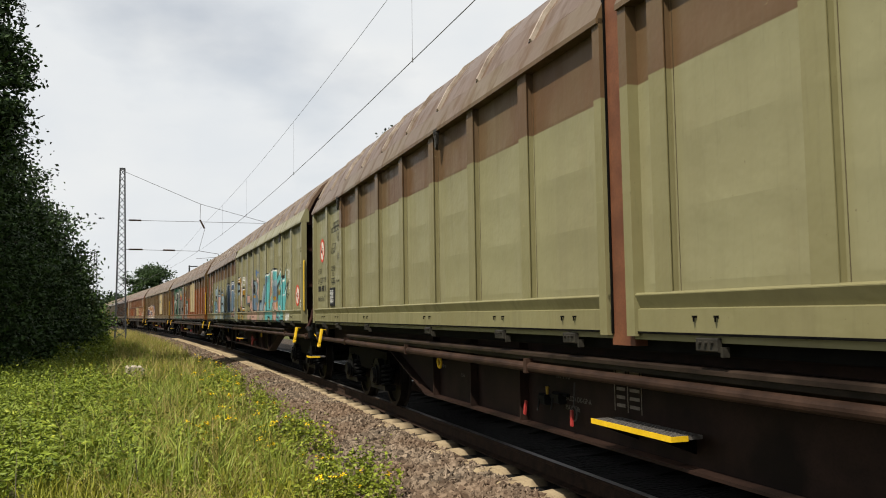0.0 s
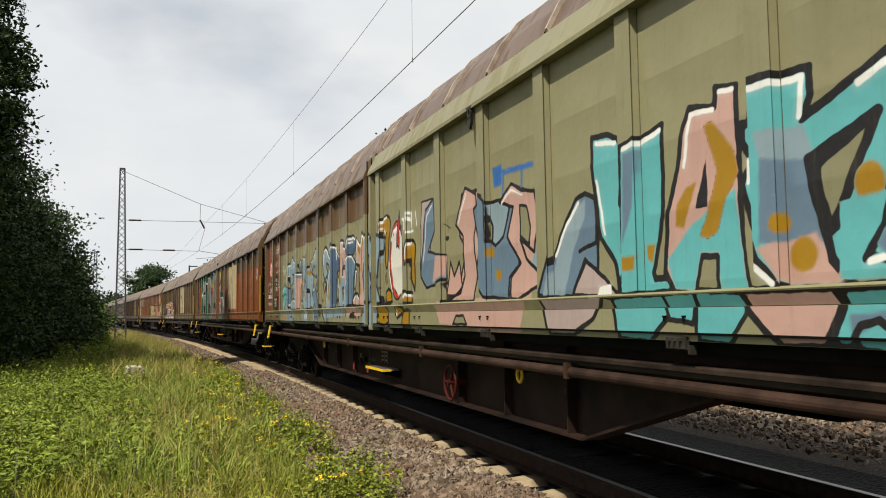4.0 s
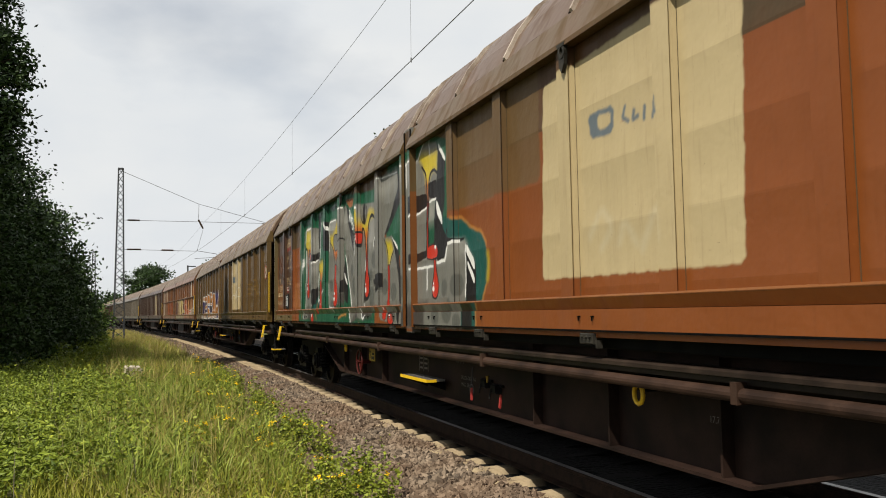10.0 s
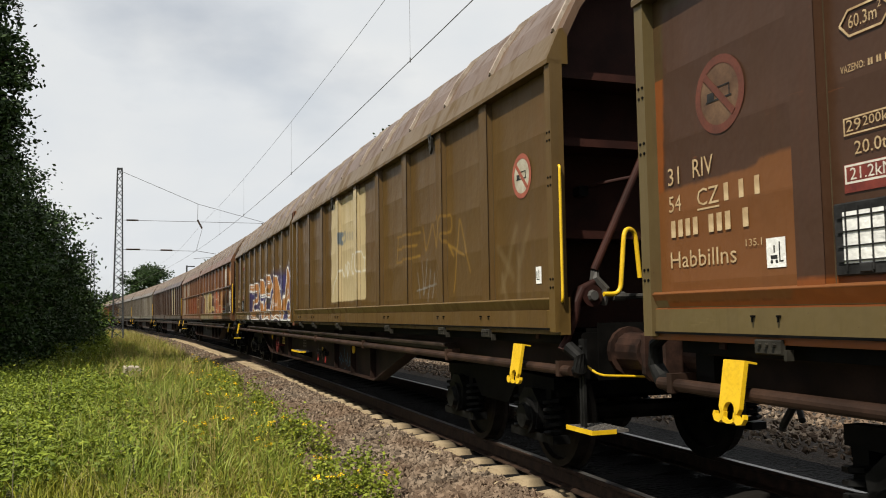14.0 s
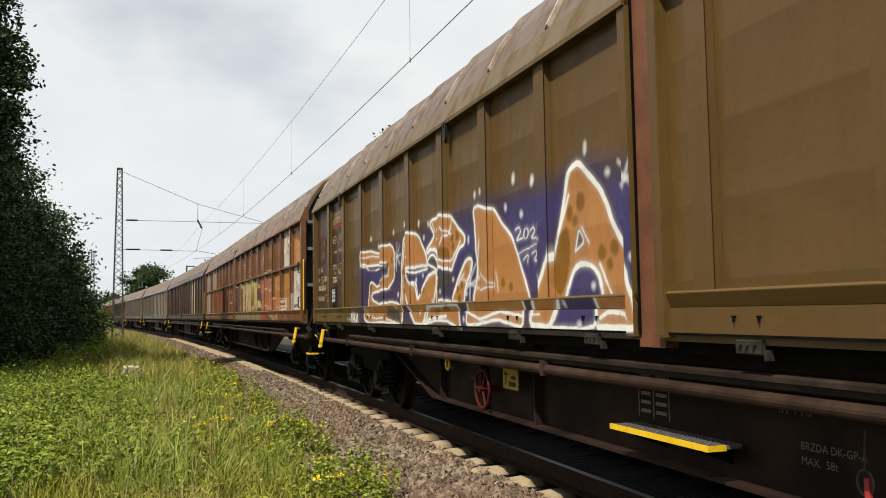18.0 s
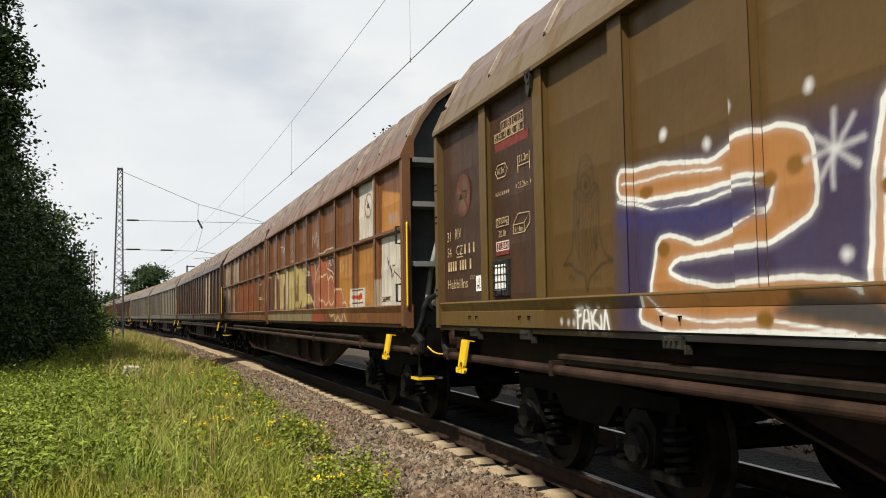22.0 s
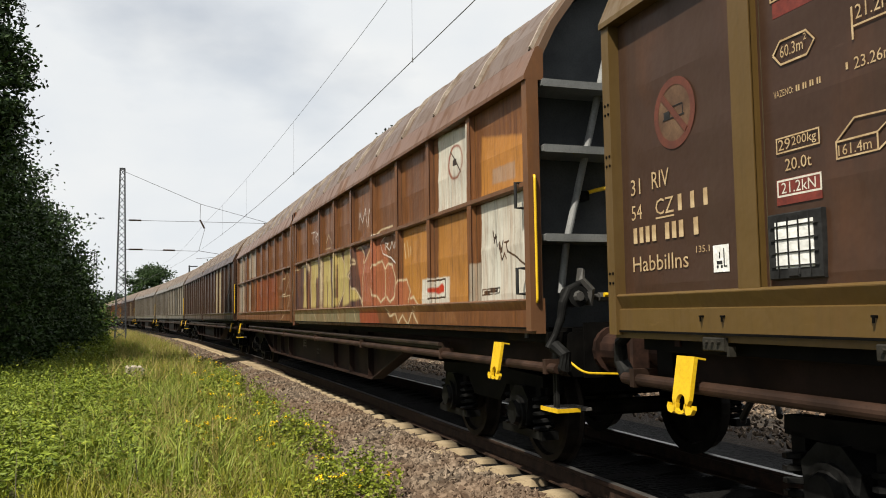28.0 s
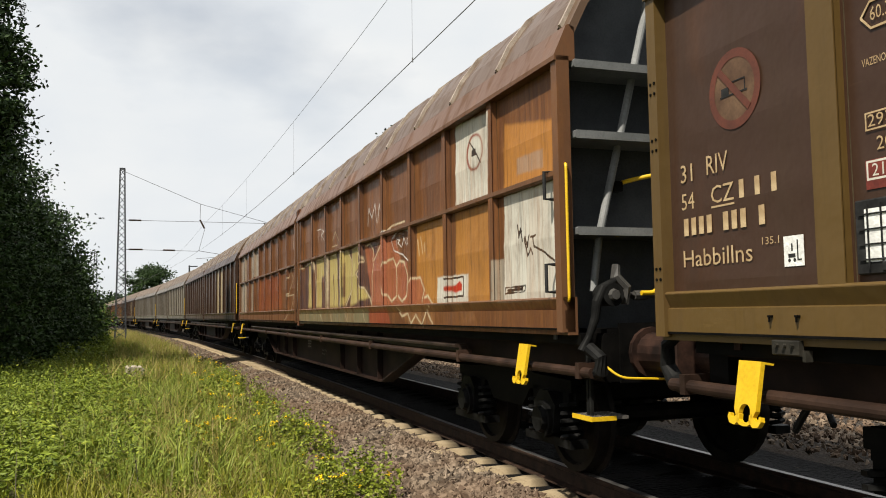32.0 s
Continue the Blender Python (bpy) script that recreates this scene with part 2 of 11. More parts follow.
def panel_mesh(x0, x1, mat, spray=None, cell=0.0125):
    """One bay's sheet; spray(u, z) gives the colours painted on it."""
    if spray is None:
        b = Build()
        xs = [x0, x0 + 0.03, x0 + 0.12, (x0 + x1) / 2, x1 - 0.16, x1 - 0.1, x1]
        zs = [za + (zb - za) * k / 6 for za, zb in zip(RIDGES, RIDGES[1:]) for k in range(6)] + [RIDGES[-1]]
        n = len(xs)
        v = [(x, W - 0.06 + fold(z) * float(swell(x, x0, x1)), z) for z in zs for x in xs]
        b.add(v, [(i * n + j, i * n + j + 1, (i + 1) * n + j + 1, (i + 1) * n + j) for i in range(len(zs) - 1) for j in range(n - 1)])
        me = b.mesh("wall_panel", mat, True)
        me.set_sharp_from_angle(angle=radians(4))
        return me
    return grid_mesh("wall_panel", x0, x1, 1.45, 3.2, cell, mat, spray, lambda x, z: W - 0.06 + fold(z) * swell(x, x0, x1))


def grid_mesh(name, x0, x1, z0, z1, cell, mat, spray, depth):
    nx, nz = max(2, int((x1 - x0) / cell)), max(2, int((z1 - z0) / cell))
    x, z = np.meshgrid(np.linspace(x0, x1, nx), np.linspace(z0, z1, nz))
    x, z = x.ravel(), z.ravel()
    v = np.stack([x, depth(x, z), z], 1)
    i = (np.arange(nz - 1)[:, None] * nx + np.arange(nx - 1)[None, :]).ravel()
    f = np.stack([i + 1, i, i + nx, i + nx + 1], 1)
    me = raw_mesh(name, v, f, mat)
    colour, edge = spray(-x, z)
    me.attributes.new("spray", "FLOAT_COLOR", "POINT").data.foreach_set("color", colour.astype(np.float32).ravel())
    me.attributes.new("lines", "FLOAT_VECTOR", "POINT").data.foreach_set("vector", edge.astype(np.float32).ravel())
    return me


def rib_mesh(x, mat, tall=True):
    b = Build()
    prof = [(x + 0.082, W - 0.065), (x + 0.078, W - 0.005), (x - 0.08, W - 0.005), (x - 0.08, W - 0.011), (x - 0.068, W - 0.014), (x - 0.068, W - 0.065)]
    return b.prism(prof, 1.45, 3.19, "z").mesh("rib", mat)


def sill_mesh(x0, x1, mat):
    b = Build()
    prof = [(W - 0.11, 1.46), (W - 0.008, 1.46), (W + 0.005, 1.449), (W + 0.005, 1.444), (W - 0.03, 1.37), (W - 0.012, 1.364), (W - 0.012, 1.236), (W - 0.03, 1.23), (W - 0.03, 1.19), (W - 0.11, 1.19)]
    return b.prism(prof, x0, x1).mesh("sill", mat)


def eave_mesh(x0, x1, mat):
    prof = [(W - 0.14, 3.17), (W + 0.03, 3.165), (W + 0.03, 3.2), (W - 0.075, 3.43), (W - 0.1, 3.44), (W - 0.14, 3.42)]
    return Build().prism(prof, x0, x1).mesh("eaves_beam", mat)


def roof_mesh(x0, x1, mat, bows):
    """A curved hood of thin sheets that swell a little between the bows."""
    full = ROOF + [(-y, z) for y, z in ROOF[-2::-1]]
    stops = sorted([x0, x1] + [x for x in bows if x0 + 0.1 < x < x1 - 0.1])
    ring = full + [(y * 0.97, z - 0.05) for y, z in reversed(full)]
    n, m, rows = len(full), 2 * len(full), []
    for xa, xb in zip(stops, stops[1:]):
        for k in range(0 if not rows else 1, 7):
            g = 0.034 * math.sin(math.pi * k / 6) ** 0.7
            rows.append([(xa + (xb - xa) * k / 6, y * (1 + g * 0.35), z + g * (0.25 + 0.75 * (z - 3.43) / 0.85)) if j < n else (xa + (xb - xa) * k / 6, y, z) for j, (y, z) in enumerate(ring)])
    b = Build()
    f = [(k * m + j, k * m + (j + 1) % m, (k + 1) * m + (j + 1) % m, (k + 1) * m + j) for k in range(len(rows) - 1) for j in range(m)]
    for k in (0, len(rows) - 1):
        f += [(k * m + j, k * m + j + 1, k * m + m - 2 - j, k * m + m - 1 - j) for j in range(n - 1)]
    return b.add([q for row in rows for q in row], f).mesh("roof_hood", mat)


def bow_mesh(x, mat):
    """A raised bow over the roof, painted with a highlight and a shadowed flank."""
    full = ROOF + [(-y, z) for y, z in ROOF[-2::-1]]
    b = Build()
    for lift, x0, x1, slot in ((0.038, x - 0.02, x + 0.012, 0), (0.022, x + 0.012, x + 0.04, 1)):
        prof = [(y * (1 + 0.4 * lift), z + lift) for y, z in full] + [(y * 0.99, z - 0.01) for y, z in reversed(full)]
        b.use(slot).prism(prof, x0, x1)
    return b.mesh("roof_bow", [mat, bow_flank_shade])


# shadow along a roof bow's flank, put into a dark colour
bow_flank_shade = grained("bow_flank_shade", (0.016, 0.01, 0.007), (0.035, 0.022, 0.015), 6, 0.7)
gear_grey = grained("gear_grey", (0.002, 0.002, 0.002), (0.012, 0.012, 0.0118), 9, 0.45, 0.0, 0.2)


buffer_dark = grained("buffer_dark", (0.01, 0.0065, 0.0055), (0.042, 0.022, 0.016), 6, 0.55, 0.0)


def wheelset_mesh():
    b = Build()
    b.tube([(0, -1.05, 0), (0, 1.05, 0)], 0.08, 10)
    for s in (1, -1):
        prof = [(0.70, 0.495), (0.715, 0.5), (0.735, 0.465), (0.80, 0.46), (0.838, 0.455), (0.84, 0.40), (0.80, 0.385), (0.785, 0.17), (0.85, 0.14), (0.85, 0.08),
                (0.68, 0.08), (0.68, 0.15), (0.745, 0.18), (0.75, 0.385), (0.70, 0.4)]
        n, k = 28, len(prof)
        v = [(r * math.cos(6.28319 * j / n), s * y, r * math.sin(6.28319 * j / n)) for j in range(n) for y, r in prof]
        f = [(j * k + i, j * k + (i + 1) % k, ((j + 1) % n) * k + (i + 1) % k, ((j + 1) % n) * k + i) for j in range(n) for i in range(k)]
        b.add(v, f)
    return b.mesh("wheelset", wheel_steel, False)


def bogie_frame_mesh():
    b = Build()
    for s in (1, -1):
        prof = [(-1.28, 0.7), (-1.28, 0.8), (-0.6, 0.82), (-0.42, 0.86), (0.42, 0.86), (0.6, 0.82), (1.28, 0.8), (1.28, 0.7), (0.5, 0.68), (0.34, 0.52),
                (-0.34, 0.52), (-0.5, 0.68)]
        b.prism(prof, s * 0.93, s * 1.04, "y")
        for x in (-1.18, -0.62, 0.62, 1.18):
            b.box(x - 0.05, x + 0.05, s * 1.0 - 0.05, s * 1.0 + 0.04, 0.5, 0.72)
    b.box(-0.3, 0.3, -1.0, 1.0, 0.5, 0.8)
    b.box(-1.28, -1.14, -1.0, 1.0, 0.64, 0.76)
    b.box(1.14, 1.28, -1.0, 1.0, 0.64, 0.76)
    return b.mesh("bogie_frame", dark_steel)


def axle_box_mesh():
    b = Build()
    b.tube([(0, 0.9, 0), (0, 1.13, 0)], 0.155, 14)
    b.tube([(0, 1.13, 0), (0, 1.17, 0)], [0.12, 0.1], 12)
    b.box(-0.42, 0.42, 0.92, 1.08, -0.2, -0.13)
    b.prism([(-0.16, -0.1), (0.16, -0.1), (0.2, 0.13), (0.08, 0.24), (-0.08, 0.24), (-0.2, 0.13)], 0.93, 1.1, "y")
    return b.mesh("axle_box", gear_grey)


def spring_mesh():
    b = Build()
    turns = [(0.085 * math.cos(t * 0.785), 0.085 * math.sin(t * 0.785), -0.13 + 0.0079 * t) for t in range(0, 37)]
    b.tube(turns, 0.02, 5)
    return b.mesh("coil_spring", gear_grey)


def underframe(wagon):
    """The chassis: fish-belly side girders, headstocks, guide rails, pipe, buffers and running gear."""
    girder = [(-10.9, 1.12), (-10.9, 0.92), (-6.6, 0.86), (-6.3, 0.78), (-5.05, 0.43), (5.05, 0.43), (6.3, 0.78), (6.6, 0.86), (10.9, 0.92), (10.9, 1.12)]

    def make_girder():
        b = Build()
        b.prism(girder, 1.13, 1.15, "y")
        b.prism([(-10.9, 1.12), (-10.9, 1.1), (10.9, 1.1), (10.9, 1.12)], 1.03, 1.25, "y")
        low = [(-6.6, 0.86), (-6.3, 0.78), (-5.05, 0.43), (5.05, 0.43), (6.3, 0.78), (6.6, 0.86)]
        for (xa, za), (xb, zb) in zip(low, low[1:]):
            b.prism([(xa, za), (xb, zb), (xb, zb + 0.02), (xa, za + 0.02)], 1.07, 1.25, "y")
        for x in (-4.8, -3.6, -2.4, 2.4, 3.6, 4.8):
            b.box(x - 0.01, x + 0.01, 1.15, 1.23, 0.45, 1.1)
        return b.mesh("side_girder", frame_brown)
    me = shared("girder", make_girder)
    put("side_girder", me, wagon)
    put("side_girder", me, wagon, "", HALF_TURN)
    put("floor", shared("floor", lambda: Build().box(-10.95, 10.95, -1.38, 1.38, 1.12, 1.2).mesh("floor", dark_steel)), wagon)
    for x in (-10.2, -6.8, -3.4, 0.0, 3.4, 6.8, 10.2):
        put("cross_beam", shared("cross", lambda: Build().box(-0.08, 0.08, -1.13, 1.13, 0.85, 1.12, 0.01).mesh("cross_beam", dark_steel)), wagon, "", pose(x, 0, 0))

    def make_rail():
        b = Build()
        b.prism([(1.30, 1.055), (1.418, 1.055), (1.43, 1.045), (1.43, 1.022), (1.385, 1.015), (1.385, 0.985), (1.30, 0.985)], -8.5, 8.5)
        for x in np.arange(-8.0, 8.1, 2.0):
            b.box(x - 0.03, x + 0.03, 1.15, 1.3, 0.99, 1.04)
        return b.mesh("guide_rail", guide_dark)
    me = shared("guide", make_rail)
    put("guide_rail", me, wagon, "rust-brown steel guide rail")
    put("guide_rail", me, wagon, "rust-brown steel guide rail", HALF_TURN)

    def make_pipe():
        b = Build()
        b.tube([(-11.15, 1.405, 0.935), (11.15, 1.405, 0.935)], 0.036, 14)
        for x in (-11.0, -8.6, -5.2, -1.8, 1.8, 5.2, 8.6, 11.0):
            b.box(x - 0.025, x + 0.025, 1.3, 1.445, 0.89, 1.0)
        return b.mesh("push_pipe", pipe_brown)
    me = shared("pipe", make_pipe)
    put("push_pipe", me, wagon, "rusty long push pipe")
    put("push_pipe", me, wagon, "rusty long push pipe", HALF_TURN)
    for sx in (1, -1):
        m = pose(0, 0, 0) if sx > 0 else HALF_TURN

        def make_head():
            b = Build()
            b.box(10.85, 11.02, -1.25, 1.25, 0.86, 1.2, 0.02)
            b.box(11.02, 11.04, 0.62, 1.12, 0.85, 1.27)
            b.box(11.02, 11.04, -1.12, -0.62, 0.85, 1.27)
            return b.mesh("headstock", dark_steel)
        put("headstock", shared("head", make_head), wagon, "", m)

        def make_buffer(y):
            b = Build()
            b.tube([(11.02, y, 1.06), (11.08, y, 1.06)], 0.18, 16)
            b.tube([(11.08, y, 1.06), (11.36, y, 1.06)], [0.14, 0.13], 16)
            return b.mesh("buffer", buffer_dark)

        def make_plunger(y):
            return Build().tube([(11.36, y, 1.06), (11.58, y, 1.06)], 0.105, 16).mesh("plunger", buffer_dark)

        def make_plate(y):
            b = Build()
            b.prism([(y - 0.225, 0.93), (y - 0.17, 0.88), (y + 0.17, 0.88), (y + 0.225, 0.93), (y + 0.225, 1.19), (y + 0.17, 1.24), (y - 0.17, 1.24), (y - 0.225, 1.19)], 11.57, 11.615)
            return b.mesh("buffer_plate", buffer_dark)
        for y in (0.875, -0.875):
            buf = put("buffer", shared(("buffer", y), lambda: make_buffer(y)), wagon, "", m)
            put("plunger", shared(("plunger", y), lambda: make_plunger(y)), buf)
            put("buffer_plate", shared(("buffer_plate", y), lambda: make_plate(y)), buf)
        bog = put("bogie", shared("bogie", bogie_frame_mesh), wagon, "", pose(sx * 8.86, 0, 0))
        for ax in (0.9, -0.9):
            for sy in (1, -1):
                face = pose(ax, 0, 0.46) if sy > 0 else pose(ax, 0, 0.46, 0, 0, 180)
                put("axle_box", shared("axle_box", axle_box_mesh), bog, "", face)
                for dx in (-0.3, 0.3):
                    put("coil_spring", shared("spring", spring_mesh), bog, "", pose(ax + dx, sy * 1.0, 0.46))
            ws = put("wheelset", shared("wheelset", wheelset_mesh), wagon, "", pose(sx * 8.86 + ax, 0, 0.462))
            WHEELS.append((wagon, ws, sx * 8.86 + ax))


WHEELS, WAGONS = [], []


def wagon(start, label, paint, painted_paint=None, spray=None, reach=None, panel_paint=None, roof_paint=None, end_paint=None, rib_paint=None, near_rib=None, near_spray=None, fine=0.0125, post_paint=None, half_rib=0.085, near_end=-10.98, far_end=11.08, far_rib=None, slip=0.0, group="coupled freight wagons"):
    """One sliding-wall wagon. spray paints the near side between the two ends named in reach; slip shifts the near wall's ribs."""
    w = tagged(new("freight_wagon"), label, "freight wagon", group)
    w.empty_display_size = 0.3
    w.matrix_basis = wagon_pose(start - run(0))
    WAGONS.append((w, start))
    rib_paint, roof_paint, end_paint = rib_paint or paint, roof_paint or paint, end_paint or paint
    underframe(w)
    mids = {1: (0.4, far_end), -1: (near_end, 0.17)}
    both = rib_paint, painted_paint
    for half in (1, -1):
        rib_paint, painted_paint = both if half > 0 or not near_rib else (near_rib, near_spray or both[1])
        xa, xb = mids[half]
        ribs = [x for x in (RIBS if half > 0 else [q + slip for q in NEAR_RIBS]) if xa + 0.2 < x < xb - 0.2]
        edges = sorted([xa] + ribs + [xb])
        for x0, x1 in zip(edges, edges[1:]):
            hit = spray and reach[0] < x1 and reach[1] > x0
            mat = panel_paint(x0, x1) if panel_paint else paint
            if hit:
                put("wall_panel", panel_mesh(x0, x1, painted_paint, spray, fine), w)
            else:
                put("wall_panel", shared(("panel", x0, x1, mat.name), lambda: panel_mesh(x0, x1, mat)), w)
            far = shared(("panel", -x1, -x0, paint.name), lambda: panel_mesh(-x1, -x0, paint))
            put("wall_panel", far, w, "", HALF_TURN)
        for x in ribs:
            if spray and reach[0] < x < reach[1]:
                put("rib", grid_mesh("rib", x - half_rib, x + half_rib, 1.452, 3.19, fine, painted_paint, spray, lambda a, b: W - 0.005 + 0 * a), w)
                put("rib_flank", grid_mesh("rib_flank", x - half_rib + 0.002, x - half_rib + 0.014, 1.455, 3.185, fine, painted_paint, spray, lambda a, b: W - 0.066 + (a - x + half_rib - 0.002) * 4.7), w)
                put("rib_web", shared(("web", half_rib, rib_paint.name), lambda: Build().box(-half_rib + 0.018, half_rib - 0.003, W - 0.068, W - 0.007, 1.455, 3.185).mesh("rib_web", rib_paint)), w, "", pose(x, 0, 0))
            else:
                ink = far_rib if far_rib and x > 9 else rib_paint
                put("rib", shared(("rib", x, ink.name), lambda: rib_mesh(x, ink)), w)
            put("seam", shared(("seam", half_rib), lambda: Build().box(-half_rib - 0.006, -half_rib - 0.002, W - 0.066, W - 0.058, 1.46, 3.17).mesh("seam", seam_brown)), w, "", pose(x, 0, 0))
            put("rib", shared(("rib", -x, rib_paint.name), lambda: rib_mesh(-x, rib_paint)), w, "", HALF_TURN)
        lo, hi = xa - 0.07 if half < 0 else xa, xb + 0.07 if half > 0 else xb
        for turn in (None, HALF_TURN):
            a, b = (lo, hi) if turn is None else (-hi, -lo)
            put("sill", shared(("sill", a, b, rib_paint.name), lambda: sill_mesh(a, b, rib_paint)), w, "", turn)
            put("eaves_beam", shared(("eave", a, b, rib_paint.name), lambda: eave_mesh(a, b, rib_paint)), w, "", turn)
            for x in (a, b):
                s = 1 if x == a else -1
                lo2, hi2 = min(x, x + s * 0.09), max(x, x + s * 0.09)
                post = far_rib if far_rib and x > 9 and turn is None else rib_paint
                put("end_post", shared(("post", lo2, post.name), lambda: Build().box(lo2, hi2, W - 0.09, W + 0.012, 1.21, 3.2).mesh("end_post", post)), w, "", turn)
                if spray and turn is None and reach[0] < lo2 and hi2 < reach[1] and abs(x) < 1:
                    put("post_face", grid_mesh("post_face", lo2 + 0.004, hi2 - 0.004, 1.22, 3.19, fine, painted_paint, spray, lambda p, q: W + 0.0145 + 0 * p), w)
        if spray:
            a, b = max(lo + 0.09, reach[0]), min(hi - 0.09, reach[1])
            if b > a:
                put("sill_face", grid_mesh("sill_face", a, b, 1.236, 1.37, fine, painted_paint, spray, lambda p, q: W - 0.009 + 0 * p), w)
                put("sill_ledge", grid_mesh("sill_ledge", a, b, 1.374, 1.446, fine, painted_paint, spray, lambda p, q: W - 0.027 + (q - 1.37) * 0.43), w)
                put("sill_lip", grid_mesh("sill_lip", a, b, 1.192, 1.224, fine, painted_paint, spray, lambda p, q: W - 0.026 + 0 * p), w)
        # a dark strip takes the place of the shaded gap above the lip
        put("sill_gap", shared(("gap", lo, hi), lambda: Build().box(lo + 0.09, hi - 0.09, W - 0.05, W - 0.006, 1.226, 1.238).mesh("sill_gap", dark_steel)), w)
        put("roof_hood", shared(("roof", lo, hi, roof_paint.name), lambda: roof_mesh(lo, hi, roof_paint, ribs)), w)
        for x in ribs + [xa + 0.05, xb - 0.05]:
            put("roof_bow", shared(("bow", x), lambda: bow_mesh(x, bow_highlight)), w)
    # the post between the two sliding walls, and the end walls
    put("centre_post", shared(("centre", label), lambda: Build().box(0.15, 0.41, W - 0.13, W - 0.03, 1.15, 3.42).mesh("centre_post", post_paint or rust_red)), w, "sprayed-over centre post" if post_paint else "rust-red centre post")
    put("centre_post", shared(("centre2", rib_paint.name), lambda: Build().box(-0.41, -0.15, W - 0.13, W - 0.03, 1.15, 3.42).mesh("centre_post", rust_red)), w, "", HALF_TURN)
    # dark strips stand in for the shaded gaps on both sides of the post
    for x in (0.148, 0.384):
        put("edge_strip", shared(("strip", x), lambda: Build().box(x, x + 0.028, W - 0.028, W - 0.018, 1.22, 3.4).mesh("edge_strip", dark_steel)), w, "dark strip for the shaded gap beside the centre post")
    if spray and post_paint:
        put("post_face", grid_mesh("post_face", 0.152, 0.408, 1.16, 3.4, fine, both[1], spray, lambda p, q: W - 0.027 + 0 * p), w)
    for m in (pose(0, 0, 0), HALF_TURN):
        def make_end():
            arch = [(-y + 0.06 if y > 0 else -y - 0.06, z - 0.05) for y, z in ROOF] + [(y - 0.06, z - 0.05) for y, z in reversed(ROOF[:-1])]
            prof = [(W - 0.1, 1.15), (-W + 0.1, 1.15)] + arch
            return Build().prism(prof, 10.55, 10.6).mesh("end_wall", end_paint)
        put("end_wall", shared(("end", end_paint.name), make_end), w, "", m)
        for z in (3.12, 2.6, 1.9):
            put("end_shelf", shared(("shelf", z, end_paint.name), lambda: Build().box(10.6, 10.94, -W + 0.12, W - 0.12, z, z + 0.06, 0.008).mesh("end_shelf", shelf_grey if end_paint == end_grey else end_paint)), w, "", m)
    return w


rust_red = grained("rust_red", (0.088, 0.031, 0.014), (0.145, 0.055, 0.024), 4, 0.6, 0.0, 0.15)
roof_brown = body_paint("roof_brown", (0.105, 0.066, 0.043), rust=0.15, grime=0.4, rough=0.5)
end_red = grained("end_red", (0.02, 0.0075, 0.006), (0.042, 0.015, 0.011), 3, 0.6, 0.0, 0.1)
seam_brown = grained("seam_brown", (0.04, 0.031, 0.018), (0.075, 0.06, 0.036), 5, 0.6)
# sunlit gleam of the roof bows, put into a pale colour
bow_highlight = grained("bow_highlight", (0.2, 0.155, 0.12), (0.4, 0.34, 0.28), 5, 0.5, 0.0, 0.1)
# lighter than end_grey: skylight caught by the shelves is put into the colour
shelf_grey = grained("shelf_grey", (0.1, 0.105, 0.105), (0.15, 0.155, 0.155), 4, 0.5, 0.0, 0.1)
end_grey = grained("end_grey", (0.045, 0.05, 0.055), (0.075, 0.08, 0.085), 3, 0.5, 0.0, 0.1)
olive = body_paint("olive_band_paint", (0.2, 0.19, 0.105), (0.09, 0.05, 0.025), rust=0.06, grime=0.15)
olive_plain = body_paint("olive_paint", (0.188, 0.18, 0.1), rust=0.05, grime=0.15)
orange = body_paint("orange_band_paint", (0.165, 0.048, 0.0105), (0.045, 0.03, 0.012), rust=0.1, grime=0.25)
brown = body_paint("brown_paint", (0.08, 0.0465, 0.013), rust=0.1, grime=0.3)
dark_brown = body_paint("dark_brown_paint", (0.043, 0.022, 0.0135), rust=0.15, grime=0.35)
rusty = body_paint("rusty_paint", (0.085, 0.036, 0.016), rust=0.5, grime=0.3, rust_colour=(0.264, 0.104, 0.024), drips=0.6)
cream_bay = body_paint("cream_bay_paint", (0.336, 0.272, 0.16), rust=0.1, grime=0.2)
pale_bay = body_paint("pale_bay_paint", (0.192, 0.168, 0.128), rust=0.1, grime=0.3)
grey_brown = body_paint("grey_brown_paint", (0.1, 0.085, 0.066), rust=0.15, grime=0.35)


